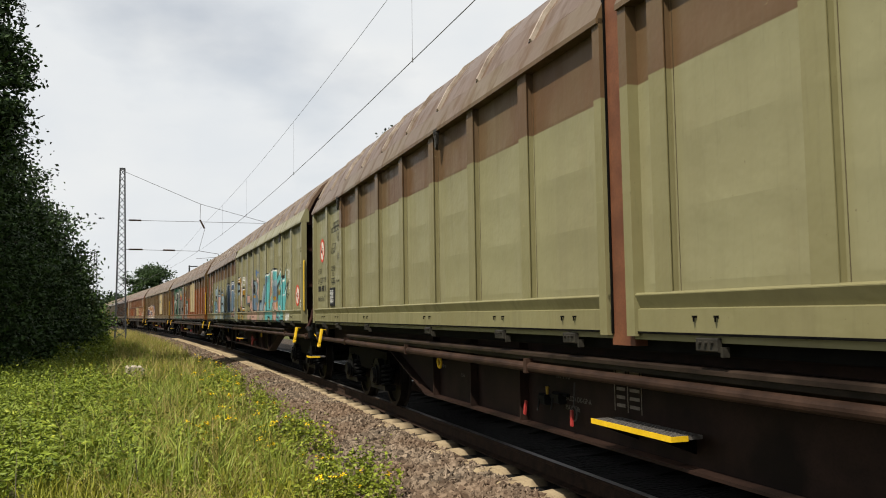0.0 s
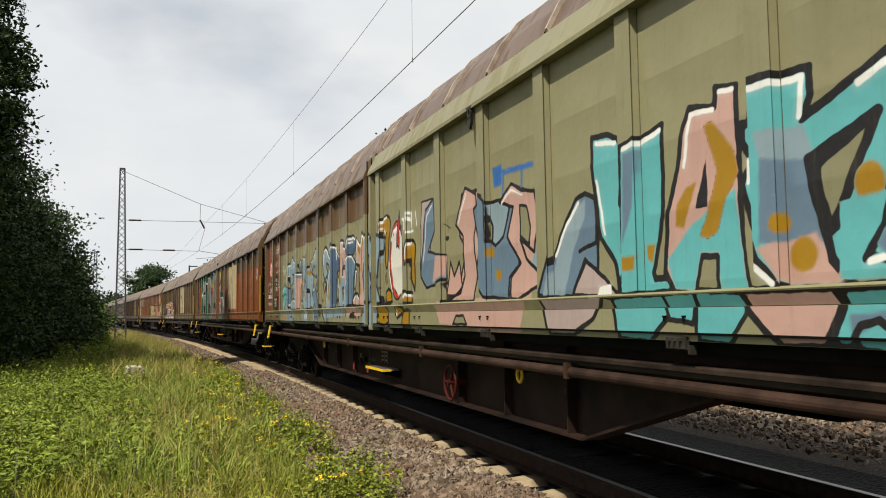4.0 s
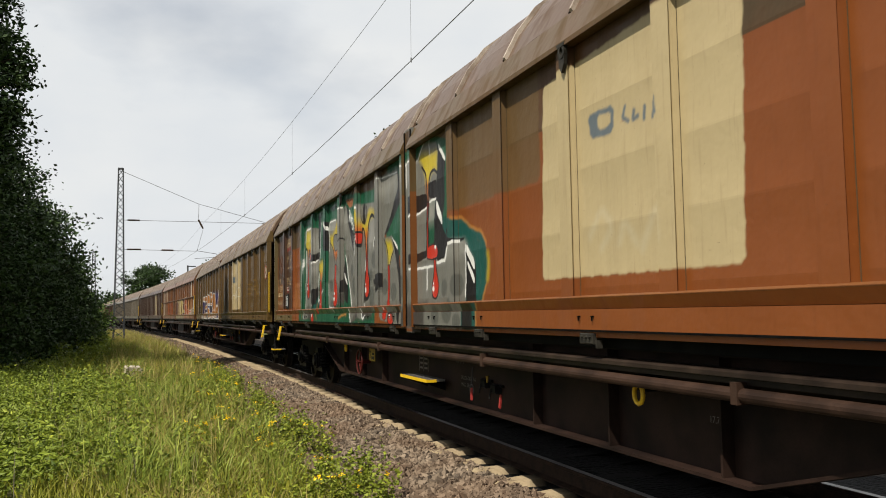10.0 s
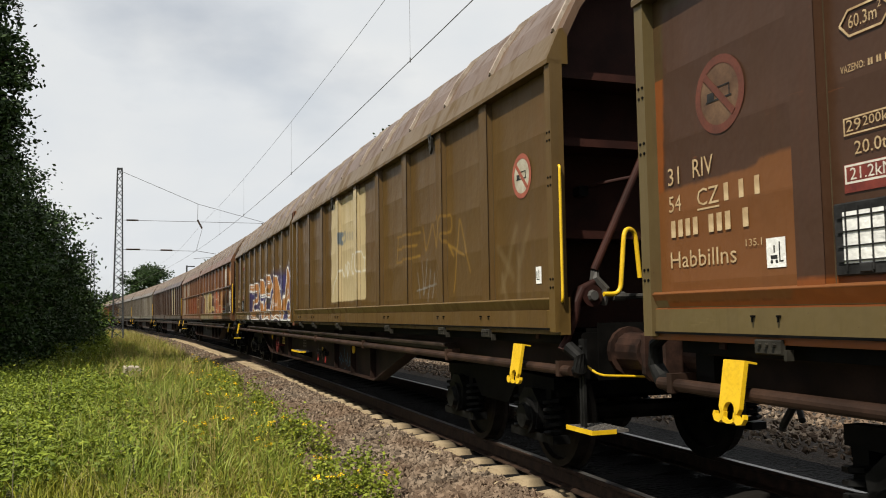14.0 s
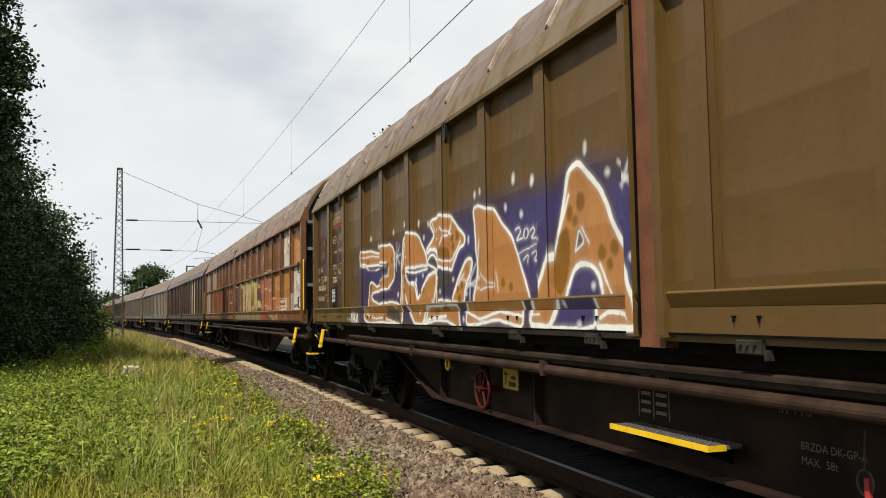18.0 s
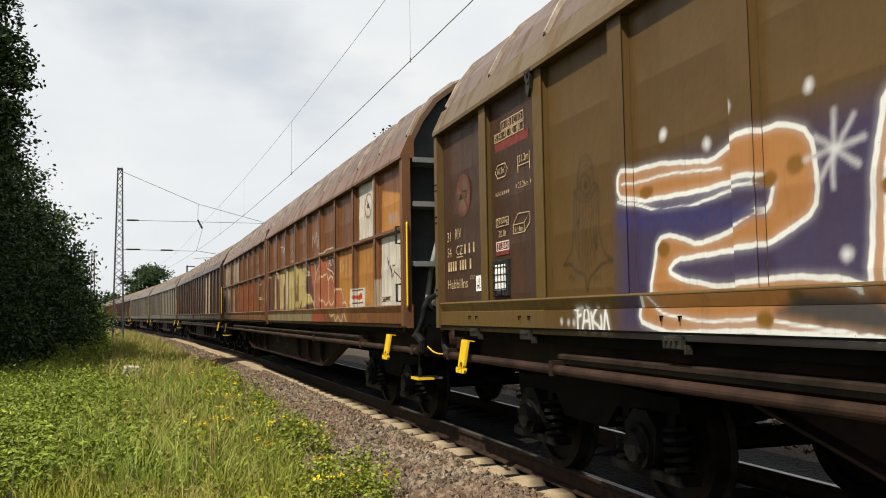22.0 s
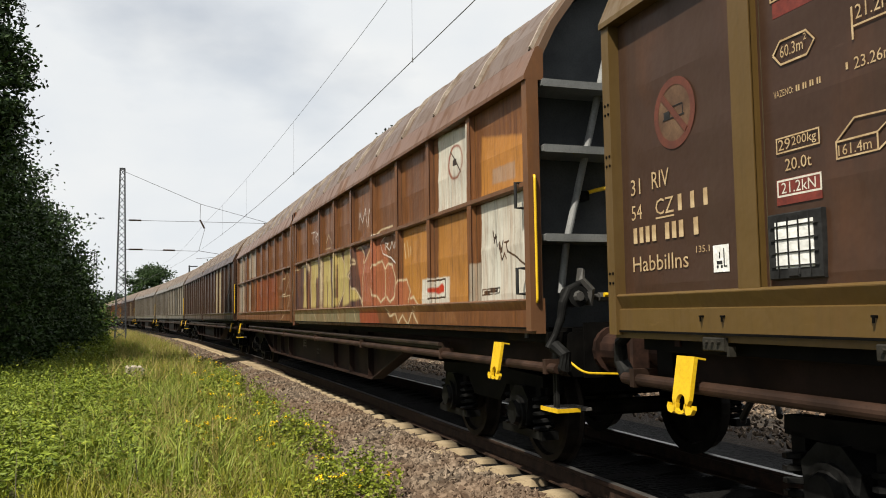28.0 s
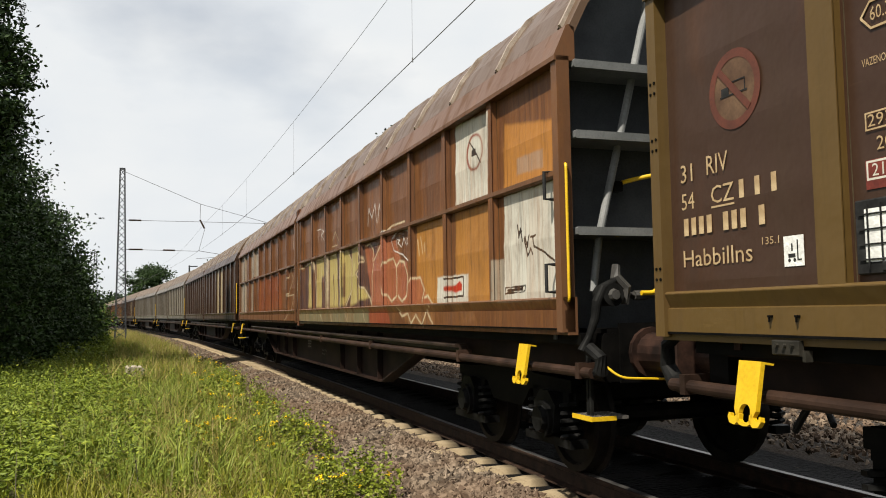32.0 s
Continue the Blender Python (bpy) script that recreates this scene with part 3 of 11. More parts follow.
# ================= sprayed pictures =================
INK = {"k": (0.009, 0.009, 0.0098), "wh": (0.4477, 0.4477, 0.433), "lb": (0.1804, 0.2452, 0.2739), "dlb": (0.0935, 0.1443, 0.1952), "db": (0.0541, 0.0902, 0.1443), "pk": (0.3821, 0.2378, 0.1952), "pl": (0.3034, 0.2378, 0.2165),
       "oc": (0.2526, 0.1369, 0.0057), "ol": (0.1697, 0.1624, 0.0902), "teal": (0.085, 0.31, 0.315), "red": (0.3608, 0.0213, 0.009), "blu": (0.0213, 0.1009, 0.2886), "green": (0.005, 0.062, 0.03), "tealg": (0.006, 0.058, 0.048),
       "gr": (0.125, 0.124, 0.108), "lgr": (0.2, 0.198, 0.176), "spot": (0.055, 0.059, 0.052), "yel": (0.3969, 0.31, 0.0213), "org": (0.3608, 0.0935, 0.0107), "cream": (0.3608, 0.2886, 0.1591),
       "cream2": (0.5, 0.42, 0.27), "greytan": (0.2, 0.185, 0.14), "bluegrey": (0.0935, 0.1156, 0.1296), "tan": (0.3969, 0.346, 0.2312), "end1": (0.045, 0.021, 0.011), "end2": (0.125, 0.048, 0.014), "ob": (0.2165, 0.0795, 0.0254),
       "vio": (0.0361, 0.0303, 0.0976), "vioS": (0.0328, 0.0262, 0.0722), "or": (0.3034, 0.1369, 0.0435), "sp": (0.1591, 0.0722, 0.009), "grey2": (0.0435, 0.0394, 0.0361), "spk": (0.5051, 0.5051, 0.5051),
       "dry": (0.2165, 0.123, 0.0213), "pale": (0.1591, 0.1156, 0.0574), "drk": (0.012, 0.0075, 0.004), "bro": (0.0902, 0.0541, 0.0205), "rustor": (0.36, 0.155, 0.032), "rustlow": (0.33, 0.15, 0.034),
       "white": (0.5, 0.485, 0.42), "wht2": (0.3034, 0.2739, 0.2165), "ltblue": (0.2378, 0.2599, 0.2599), "signr": (0.2165, 0.0574, 0.0361), "fyel": (0.4, 0.33, 0.12), "fpink": (0.3, 0.095, 0.05),
       "fgrn": (0.15, 0.15, 0.085), "fred": (0.2378, 0.0435, 0.0213), "fsal": (0.2886, 0.1443, 0.0574), "drkp": (0.0574, 0.0328, 0.0328), "rrow": (0.2017, 0.0361, 0.0148)}
SOFT = {"vioS": 0.09, "vio": 0.03, "spk": 0.012, "pale": 0.03, "fyel": 0.015, "fpink": 0.015, "fgrn": 0.012, "fred": 0.012, "fsal": 0.03, "yel": 0.04, "org": 0.05, "lgr": 0.07, "grey2": 0.03, "rustor": 0.01,
        "rrow": 0.05, "sp": 0.004, "tan": 0.02, "lb": 0.0}

FADE = {"bro": 0.9, "fyel": 0.92, "fpink": 0.85, "fgrn": 0.8, "fred": 0.75, "fsal": 0.4, "rrow": 0.55, "wht2": 0.85, "vioS": 0.85, "dry": 0.6, "ltblue": 0.4, "pale": 0.5, "spot": 0.75, "tan": 0.6, "drk": 0.8}


class Picture:
    """A sprayed picture: shapes laid over one another on a wall, asked at any place (u to the right, z up) for its colour and for
    how far the black and the white lines are, so that they stay sharp."""

    def __init__(self, wobble=0.003, rounds=0, halo=0.0):
        self.ops, self.wobble, self.rounds, self.halo = [], wobble, rounds, halo

    def bent(self, pts, closed):
        """Cut the corners of a line, as a quick hand does."""
        p = np.array(pts, float)
        for _ in range(self.rounds):
            q = np.vstack([p, p[:1]]) if closed else p
            way = q[1:] - q[:-1]
            far = np.maximum(np.hypot(way[:, 0], way[:, 1]), 1e-6)[:, None]
            part = np.minimum(0.22, 0.035 / far)
            cut = np.stack([q[:-1] + way * part, q[1:] - way * part], 1).reshape(-1, 2)
            p = cut if closed else np.vstack([p[:1], cut[1:-1], p[-1:]])
        return p

    def fill(self, ink, pts):
        p = self.bent(pts, True)
        self.ops.append(("fill", ink, p, 0.0, p.min(0) - 0.15, p.max(0) + 0.15))

    def line(self, ink, width, pts):
        p = self.bent(pts, False)
        self.ops.append(("line", ink, p, width, p.min(0) - 0.2, p.max(0) + 0.2))

    def letter(self, ink, edge, width, pts):
        self.fill(ink, pts)
        p = self.bent(pts, True)
        p = np.vstack([p, p[:1]])
        self.ops.append(("line", edge, p, width, p.min(0) - 0.2, p.max(0) + 0.2))

    def disc(self, ink, edge, u, z, ru, rz):
        ring = [(u + ru * math.cos(a * 0.2618), z + rz * math.sin(a * 0.2618)) for a in range(24)]
        if edge:
            self.letter(ink, edge, 0.024, ring)
        else:
            self.fill(ink, ring)

    @staticmethod
    def reach(p, u, z, closed):
        best = np.full(u.shape, 9.0)
        q = np.vstack([p, p[:1]]) if closed else p
        for a, b in zip(q, q[1:]):
            d = b - a
            t = np.clip(((u - a[0]) * d[0] + (z - a[1]) * d[1]) / max(d @ d, 1e-9), 0, 1)
            best = np.minimum(best, np.hypot(u - a[0] - t * d[0], z - a[1] - t * d[1]))
        return best

    def __call__(self, u, z):
        out, edge, k = np.zeros((len(u), 4)), np.full((len(u), 3), 0.5), self.wobble
        u, z = (u + k * np.sin(37 * z + 2 * np.sin(11 * u)) + 0.5 * k * np.sin(83 * z + 31 * u), z + k * np.sin(33 * u + 2 * np.sin(13 * z)) + 0.5 * k * np.sin(91 * u - 27 * z))
        for kind, ink, p, width, lo, hi in self.ops:
            i = np.where((u > lo[0]) & (u < hi[0]) & (z > lo[1]) & (z < hi[1]))[0]
            if not len(i):
                continue
            a, b = u[i], z[i]
            soft = 0.008 + SOFT.get(ink, 0.0)
            if kind == "line":
                d = self.reach(p, a, b, False) - width / 2
            else:
                inside = np.zeros(len(i), bool)
                for (x0, y0), (x1, y1) in zip(p, np.roll(p, -1, 0)):
                    cross = (y0 > b) != (y1 > b)
                    inside ^= cross & (a < (x1 - x0) * (b - y0) / (y1 - y0 + 1e-12) + x0)
                d = self.reach(p, a, b, True) * np.where(inside, -1, 1)
            row = {"k": 0, "wh": 1}.get(ink)
            for j in (0, 1):
                edge[i, j] = np.minimum(edge[i, j], d) if j == row else np.maximum(edge[i, j], -d) if ink not in FADE else edge[i, j]
            if row is not None:
                if row == 1 and self.halo:
                    k = (np.clip(1 - np.maximum(d, 0) / 0.045, 0, 1) ** 2 * self.halo)[:, None]
                    below = out[i, 3:]
                    alpha = k + below * (1 - k)
                    out[i, :3] = (0.5 * k + out[i, :3] * below * (1 - k)) / np.maximum(alpha, 1e-6)
                    out[i, 3:] = alpha
                continue
            k = np.clip(0.5 - d / (2 * soft), 0, 1)[:, None] * FADE.get(ink, 1.0)
            below = out[i, 3:]
            alpha = k + below * (1 - k)
            out[i, :3] = (np.array(INK[ink])[None, :] * k + out[i, :3] * below * (1 - k)) / np.maximum(alpha, 1e-6)
            out[i, 3:] = alpha
        return out, edge


def picture(maker, *style):
    g = Picture(*style)
    maker(g)
    return g


def marks_blue(g):
    g.fill("ol", [(-7.898, 1.448), (-6.358, 1.443), (-5.668, 1.448), (-5.684, 1.22), (-7.914, 1.183)])
    g.fill("lb", [(-8.022, 1.671), (-7.706, 1.641), (-7.616, 1.502), (-7.449, 1.544), (-7.244, 1.649), (-6.851, 1.645), (-6.845, 1.446), (-6.446, 1.465), (-6.432, 1.218), (-7.913, 1.195), (-8.035, 1.451)])
    g.letter("teal", "k", 0.03, [(-8.79, 1.78), (-8.625, 1.878), (-8.328, 1.985), (-8.155, 2.04), (-8.123, 1.99), (-7.845, 1.914), (-7.682, 1.799), (-7.658, 1.699), (-7.777, 1.737), (-8.042, 1.808), (-8.246, 1.814), (-8.34, 1.772), (-8.402, 1.782), (-8.734, 1.771)])
    g.fill("teal", [(-8.34, 1.772), (-8.043, 1.79), (-7.777, 1.732), (-7.669, 1.68), (-7.78, 1.682), (-8.02, 1.702), (-8.11, 1.624), (-8.293, 1.524), (-8.486, 1.419), (-8.612, 1.265), (-8.637, 1.307), (-8.558, 1.533), (-8.44, 1.668)])
    g.line("k", 0.03, [(-8.338, 1.799), (-8.408, 1.666), (-8.561, 1.476), (-8.639, 1.265)])
    g.line("k", 0.03, [(-8.612, 1.265), (-8.357, 1.471), (-8.082, 1.609), (-8.032, 1.698), (-7.779, 1.695), (-7.662, 1.626)])
    g.line("wh", 0.02, [(-8.526, 1.87), (-8.269, 1.93), (-8.178, 1.948)])
    g.line("wh", 0.02, [(-8.344, 1.69), (-8.48, 1.53)])
    g.fill("dlb", [(-7.819, 1.899), (-7.652, 1.969), (-7.479, 1.954), (-7.316, 1.884), (-7.213, 1.669), (-7.449, 1.544), (-7.614, 1.539), (-7.637, 1.722), (-7.771, 1.832)])
    g.line("k", 0.028, [(-7.819, 1.907), (-7.651, 1.978), (-7.479, 1.958), (-7.381, 1.914)])
    g.disc("gr", "k", -7.7, 1.52, 0.05, 0.068)
    g.line("k", 0.03, [(-7.662, 1.553), (-7.403, 1.554)])
    g.fill("oc", [(-7.932, 1.615), (-7.837, 1.597), (-7.842, 1.51), (-7.925, 1.461)])
    g.fill("oc", [(-7.954, 1.411), (-7.82, 1.434), (-7.852, 1.334), (-7.553, 1.345), (-7.521, 1.263), (-7.936, 1.271)])
    g.letter("lb", "k", 0.036, [(-7.541, 2.357), (-7.325, 2.469), (-7.134, 2.565), (-6.969, 2.481), (-6.838, 2.444), (-6.815, 2.513), (-6.607, 2.47), (-6.629, 2.391), (-6.433, 2.405), (-6.385, 2.426), (-6.345, 2.345), (-6.265, 2.222), (-6.404, 2.135), (-6.448, 1.928), (-6.456, 1.552), (-6.453, 1.456), (-7.319, 1.47), (-7.449, 1.544), (-7.213, 1.669), (-7.358, 1.923), (-7.389, 2.151), (-7.488, 2.202)])
    g.fill("pk", [(-6.663, 2.389), (-6.434, 2.385), (-6.427, 2.256), (-6.452, 2.104), (-6.446, 1.947), (-6.511, 1.917), (-6.569, 2.024), (-6.591, 2.189), (-6.67, 2.287)])
    g.fill("dlb", [(-6.433, 2.395), (-6.386, 2.419), (-6.345, 2.345), (-6.273, 2.224), (-6.403, 2.144), (-6.427, 2.256)])
    g.letter("ol", "k", 0.034, [(-7.115, 2.194), (-6.91, 2.185), (-6.951, 2.018), (-6.985, 1.914), (-6.843, 1.666), (-6.979, 1.693), (-7.213, 1.665), (-7.277, 1.811), (-7.357, 1.94), (-7.311, 1.964), (-7.045, 2.014), (-7.035, 2.052), (-7.048, 2.154)])
    g.letter("ol", "k", 0.034, [(-6.721, 2.183), (-6.593, 2.165), (-6.675, 2.041), (-6.449, 1.899), (-6.481, 1.64), (-6.447, 1.551), (-6.589, 1.707), (-6.713, 1.861)])
    g.line("wh", 0.02, [(-7.481, 2.321), (-7.281, 2.46), (-7.136, 2.524), (-6.972, 2.441), (-6.829, 2.409), (-6.799, 2.484), (-6.625, 2.446)])
    g.line("wh", 0.02, [(-6.614, 2.361), (-6.435, 2.372)])
    g.line("wh", 0.022, [(-7.482, 2.297), (-7.402, 2.164)])
    g.line("wh", 0.018, [(-6.886, 2.159), (-6.929, 1.886), (-6.833, 1.648)])
    g.line("wh", 0.018, [(-7.223, 1.638), (-6.981, 1.663), (-6.845, 1.62)])
    g.line("wh", 0.018, [(-7.402, 1.565), (-7.215, 1.638)])
    g.line("wh", 0.018, [(-6.661, 2.049), (-6.578, 2.136)])
    g.line("k", 0.018, [(-7.168, 1.868), (-7.07, 1.803)])
    g.line("k", 0.018, [(-7.118, 1.879), (-7.123, 1.797)])
    g.line("k", 0.018, [(-7.171, 1.819), (-7.067, 1.853)])
    g.disc("k", "", -7, 1.88, 0.031, 0.028)
    g.disc("k", "", -6.98, 1.81, 0.015, 0.015)
    g.line("k", 0.03, [(-7.077, 1.682), (-7.063, 1.463)])
    g.line("k", 0.026, [(-7.019, 1.678), (-7.051, 1.463)])
    g.line("k", 0.04, [(-7.332, 1.265), (-7.283, 1.356), (-7.174, 1.433), (-7.034, 1.43), (-6.923, 1.375), (-6.821, 1.27)])
    g.line("k", 0.045, [(-6.72, 1.211), (-6.448, 1.446)])
    g.fill("pk", [(-6.44, 1.465), (-5.959, 1.458), (-6.099, 1.208), (-6.433, 1.208)])
    g.line("k", 0.03, [(-6.448, 1.446), (-6.433, 1.199)])
    g.letter("pk", "k", 0.034, [(-6.401, 2.182), (-6.253, 2.191), (-5.913, 2.165), (-5.92, 1.976), (-5.902, 1.956), (-6.016, 1.904), (-6.089, 1.772), (-6.16, 1.483), (-6.299, 1.46), (-6.446, 1.465), (-6.466, 1.639), (-6.361, 1.868), (-6.433, 1.916), (-6.426, 2.129)])
    g.fill("dlb", [(-6.386, 2.18), (-5.918, 2.149), (-5.923, 2.08), (-5.991, 2.094), (-6.083, 2.066), (-6.346, 2.095), (-6.386, 2.073)])
    g.line("wh", 0.022, [(-6.388, 1.997), (-6.372, 2.158), (-5.963, 2.144)])
    g.line("wh", 0.016, [(-6.434, 1.901), (-6.346, 1.867), (-6.37, 1.818), (-6.438, 1.836)])
    g.disc("dlb", "k", -6.08, 2.32, 0.143, 0.129)
    g.line("wh", 0.02, [(-6.175, 2.305), (-6.151, 2.373), (-6.087, 2.402)])
    g.line("wh", 0.018, [(-6.126, 2.339), (-6.097, 2.372)])
    g.fill("lb", [(-5.902, 2.145), (-5.4, 2.13), (-5.447, 1.433), (-5.775, 1.443), (-5.863, 1.831)])
    g.fill("oc", [(-5.903, 2.128), (-5.845, 2.108), (-5.788, 2.063), (-5.802, 1.99), (-5.855, 1.957), (-5.766, 1.918), (-5.758, 1.867), (-5.812, 1.833), (-5.687, 1.8), (-5.642, 1.755), (-5.645, 1.699), (-5.715, 1.699), (-5.791, 1.706), (-5.804, 1.683), (-5.87, 1.9), (-5.879, 1.952), (-5.913, 1.975)])
    g.letter("ol", "k", 0.034, [(-6.161, 1.477), (-6.119, 1.704), (-6.03, 1.889), (-5.897, 1.964), (-5.863, 1.831), (-5.768, 1.549), (-5.935, 1.644), (-6.049, 1.592)])
    g.line("wh", 0.018, [(-5.875, 1.938), (-5.842, 1.795), (-5.771, 1.577)])
    g.line("wh", 0.018, [(-6.161, 1.47), (-5.936, 1.624)])
    g.line("k", 0.028, [(-5.928, 1.635), (-5.922, 1.465)])
    g.line("wh", 0.014, [(-5.913, 1.603), (-5.78, 1.548)])
    g.line("k", 0.045, [(-6.112, 1.208), (-5.949, 1.415)])
    g.line("k", 0.03, [(-5.949, 1.415), (-5.715, 1.211)])
    g.line("wh", 0.012, [(-8.494, 2.434), (-8.366, 2.418)])
    g.line("wh", 0.012, [(-8.417, 2.421), (-8.435, 2.325), (-8.5, 2.335)])
    g.line("wh", 0.012, [(-8.344, 2.256), (-8.337, 2.366), (-8.259, 2.334), (-8.328, 2.309), (-8.25, 2.269), (-8.337, 2.255)])
    g.line("wh", 0.012, [(-8.174, 2.331), (-8.229, 2.321), (-8.232, 2.266), (-8.173, 2.249)])
    g.line("wh", 0.012, [(-8.149, 2.254), (-8.143, 2.361), (-8.092, 2.339), (-8.134, 2.313), (-8.072, 2.277), (-8.143, 2.256)])
    g.line("wh", 0.012, [(-7.999, 2.074), (-7.992, 2.191), (-7.921, 2.167), (-7.984, 2.137), (-7.915, 2.089), (-7.993, 2.068)])
    g.line("wh", 0.012, [(-7.889, 2.073), (-7.881, 2.2), (-7.822, 2.204)])
    g.line("wh", 0.01, [(-7.885, 2.144), (-7.836, 2.148)])
    g.line("wh", 0.012, [(-7.791, 2.111), (-7.784, 2.237), (-7.706, 2.237)])
    g.line("wh", 0.01, [(-7.787, 2.181), (-7.725, 2.182)])
    g.fill("ol", [(-6.58, 1.471), (-3.876, 1.464), (-3.585, 1.465), (-3.29, 1.207), (-6.597, 1.146)])
    g.fill("lb", [(-5.622, 1.452), (-4.956, 1.471), (-5.052, 1.183), (-5.51, 1.199)])
    g.letter("lb", "k", 0.034, [(-5.82, 2.472), (-5.535, 2.44), (-5.495, 2.355), (-5.437, 2.498), (-5.181, 2.477), (-5.21, 2.282), (-5.162, 2.116), (-5.183, 1.961), (-4.967, 1.918), (-5.015, 1.815), (-4.968, 1.71), (-4.941, 1.471), (-5.623, 1.447), (-5.816, 1.536), (-5.876, 1.713), (-5.895, 2.007)])
    g.fill("oc", [(-5.875, 2.107), (-5.786, 2.088), (-5.77, 2.008), (-5.814, 1.955), (-5.748, 1.906), (-5.799, 1.852), (-5.655, 1.79), (-5.621, 1.712), (-5.774, 1.692), (-5.852, 1.886)])
    g.letter("ol", "k", 0.03, [(-5.664, 2.111), (-5.565, 1.903), (-5.478, 1.772), (-5.412, 1.849), (-5.349, 2.114), (-5.323, 2.043), (-5.455, 1.628), (-5.554, 1.749)])
    g.line("wh", 0.018, [(-5.787, 2.443), (-5.568, 2.421)])
    g.line("wh", 0.018, [(-5.408, 2.462), (-5.224, 2.447), (-5.249, 2.208)])
    g.line("wh", 0.018, [(-5.35, 2.087), (-5.429, 1.768)])
    g.line("wh", 0.016, [(-5.126, 2.269), (-5.151, 2.115)])
    g.line("k", 0.03, [(-5.2, 1.949), (-5.274, 1.678), (-5.219, 1.627), (-5.132, 1.67), (-5.115, 1.772), (-4.965, 1.773)])
    g.line("wh", 0.07, [(-5.265, 1.519), (-5.295, 1.308)])
    g.line("wh", 0.06, [(-5.147, 1.412), (-5.142, 1.309)])
    g.line("k", 0.03, [(-5.998, 1.424), (-5.703, 1.167)])
    g.line("k", 0.03, [(-5.559, 1.445), (-5.361, 1.175)])
    g.line("k", 0.03, [(-4.983, 1.459), (-5.079, 1.182)])
    g.letter("lb", "k", 0.04, [(-5.13, 2.191), (-5.015, 2.277), (-4.776, 2.375), (-4.506, 2.502), (-4.49, 2.546), (-4.416, 2.511), (-4.109, 2.455), (-4.099, 2.369), (-4.277, 2), (-4.566, 2.049), (-4.547, 2.201), (-4.59, 2.256), (-4.866, 2.127), (-4.658, 2.062), (-4.657, 1.917), (-4.711, 1.814), (-4.826, 1.689), (-4.664, 1.798), (-4.546, 1.846), (-4.458, 1.815), (-4.302, 1.599), (-4.263, 1.571), (-4.336, 1.917), (-4.1, 1.976), (-4.027, 2.042), (-3.981, 1.961), (-3.963, 1.769), (-4.076, 1.747), (-4.024, 1.669), (-3.876, 1.474), (-3.917, 1.373), (-4.052, 1.227), (-4.367, 1.199), (-4.503, 1.448), (-4.686, 1.441), (-4.954, 1.509), (-4.993, 1.737), (-5.095, 1.848), (-5.142, 1.983)])
    g.fill("dlb", [(-4.556, 2.214), (-4.535, 2.247), (-4.179, 2.285), (-4.277, 2.011), (-4.556, 2.055)])
    g.fill("dlb", [(-4.337, 1.905), (-4.1, 1.965), (-3.981, 1.95), (-3.97, 1.78), (-4.076, 1.747), (-4.025, 1.658), (-3.876, 1.474), (-3.994, 1.28), (-4.345, 1.222), (-4.482, 1.425), (-4.768, 1.673), (-4.664, 1.81), (-4.459, 1.81), (-4.302, 1.588)])
    g.line("k", 0.038, [(-4.556, 2.048), (-4.277, 1.995), (-4.099, 2.369)])
    g.line("k", 0.036, [(-4.547, 2.201), (-4.59, 2.261), (-4.851, 2.125), (-4.658, 2.062), (-4.657, 1.917), (-4.816, 1.7), (-4.664, 1.798), (-4.546, 1.851), (-4.458, 1.815), (-4.283, 1.576)])
    g.line("k", 0.036, [(-4.283, 1.576), (-4.366, 1.909), (-4.1, 1.965), (-4.028, 2.031), (-3.97, 1.959), (-3.963, 1.773), (-4.083, 1.748), (-4.036, 1.67), (-3.876, 1.474), (-4.033, 1.228)])
    g.letter("ol", "k", 0.03, [(-4.71, 1.429), (-4.673, 1.5), (-4.623, 1.545), (-4.541, 1.554), (-4.48, 1.459), (-4.326, 1.2), (-4.748, 1.19)])
    g.line("wh", 0.022, [(-4.936, 2.269), (-4.629, 2.388), (-4.486, 2.458)])
    g.line("wh", 0.02, [(-4.439, 2.502), (-4.126, 2.438)])
    g.line("wh", 0.02, [(-4.53, 2.186), (-4.522, 2.091)])
    g.line("wh", 0.022, [(-4.313, 1.88), (-4.26, 1.608)])
    g.line("wh", 0.02, [(-4.325, 1.904), (-4.083, 1.942)])
    g.line("wh", 0.03, [(-4.703, 1.789), (-4.579, 1.833)])
    g.line("wh", 0.02, [(-4.481, 1.448), (-4.363, 1.266)])
    g.disc("oc", "", -4.7, 2.37, 0.058, 0.053)
    g.disc("oc", "", -4.99, 2.13, 0.085, 0.071)
    g.disc("oc", "", -4.87, 1.98, 0.035, 0.028)
    g.line("oc", 0.03, [(-4.935, 2.277), (-4.793, 2.253)])
    g.line("oc", 0.03, [(-4.86, 2.322), (-4.867, 2.208)])
    g.line("oc", 0.025, [(-4.917, 2.317), (-4.806, 2.206)])
    g.line("k", 0.024, [(-3.834, 1.594), (-3.718, 1.588)])
    g.line("k", 0.024, [(-3.775, 1.631), (-3.78, 1.541)])
    g.line("k", 0.02, [(-3.822, 1.618), (-3.736, 1.559)])
    g.disc("k", "", -3.84, 1.35, 0.048, 0.048)
    g.disc("k", "", -3.74, 1.34, 0.023, 0.027)
    g.disc("k", "", -3.79, 1.43, 0.024, 0.016)
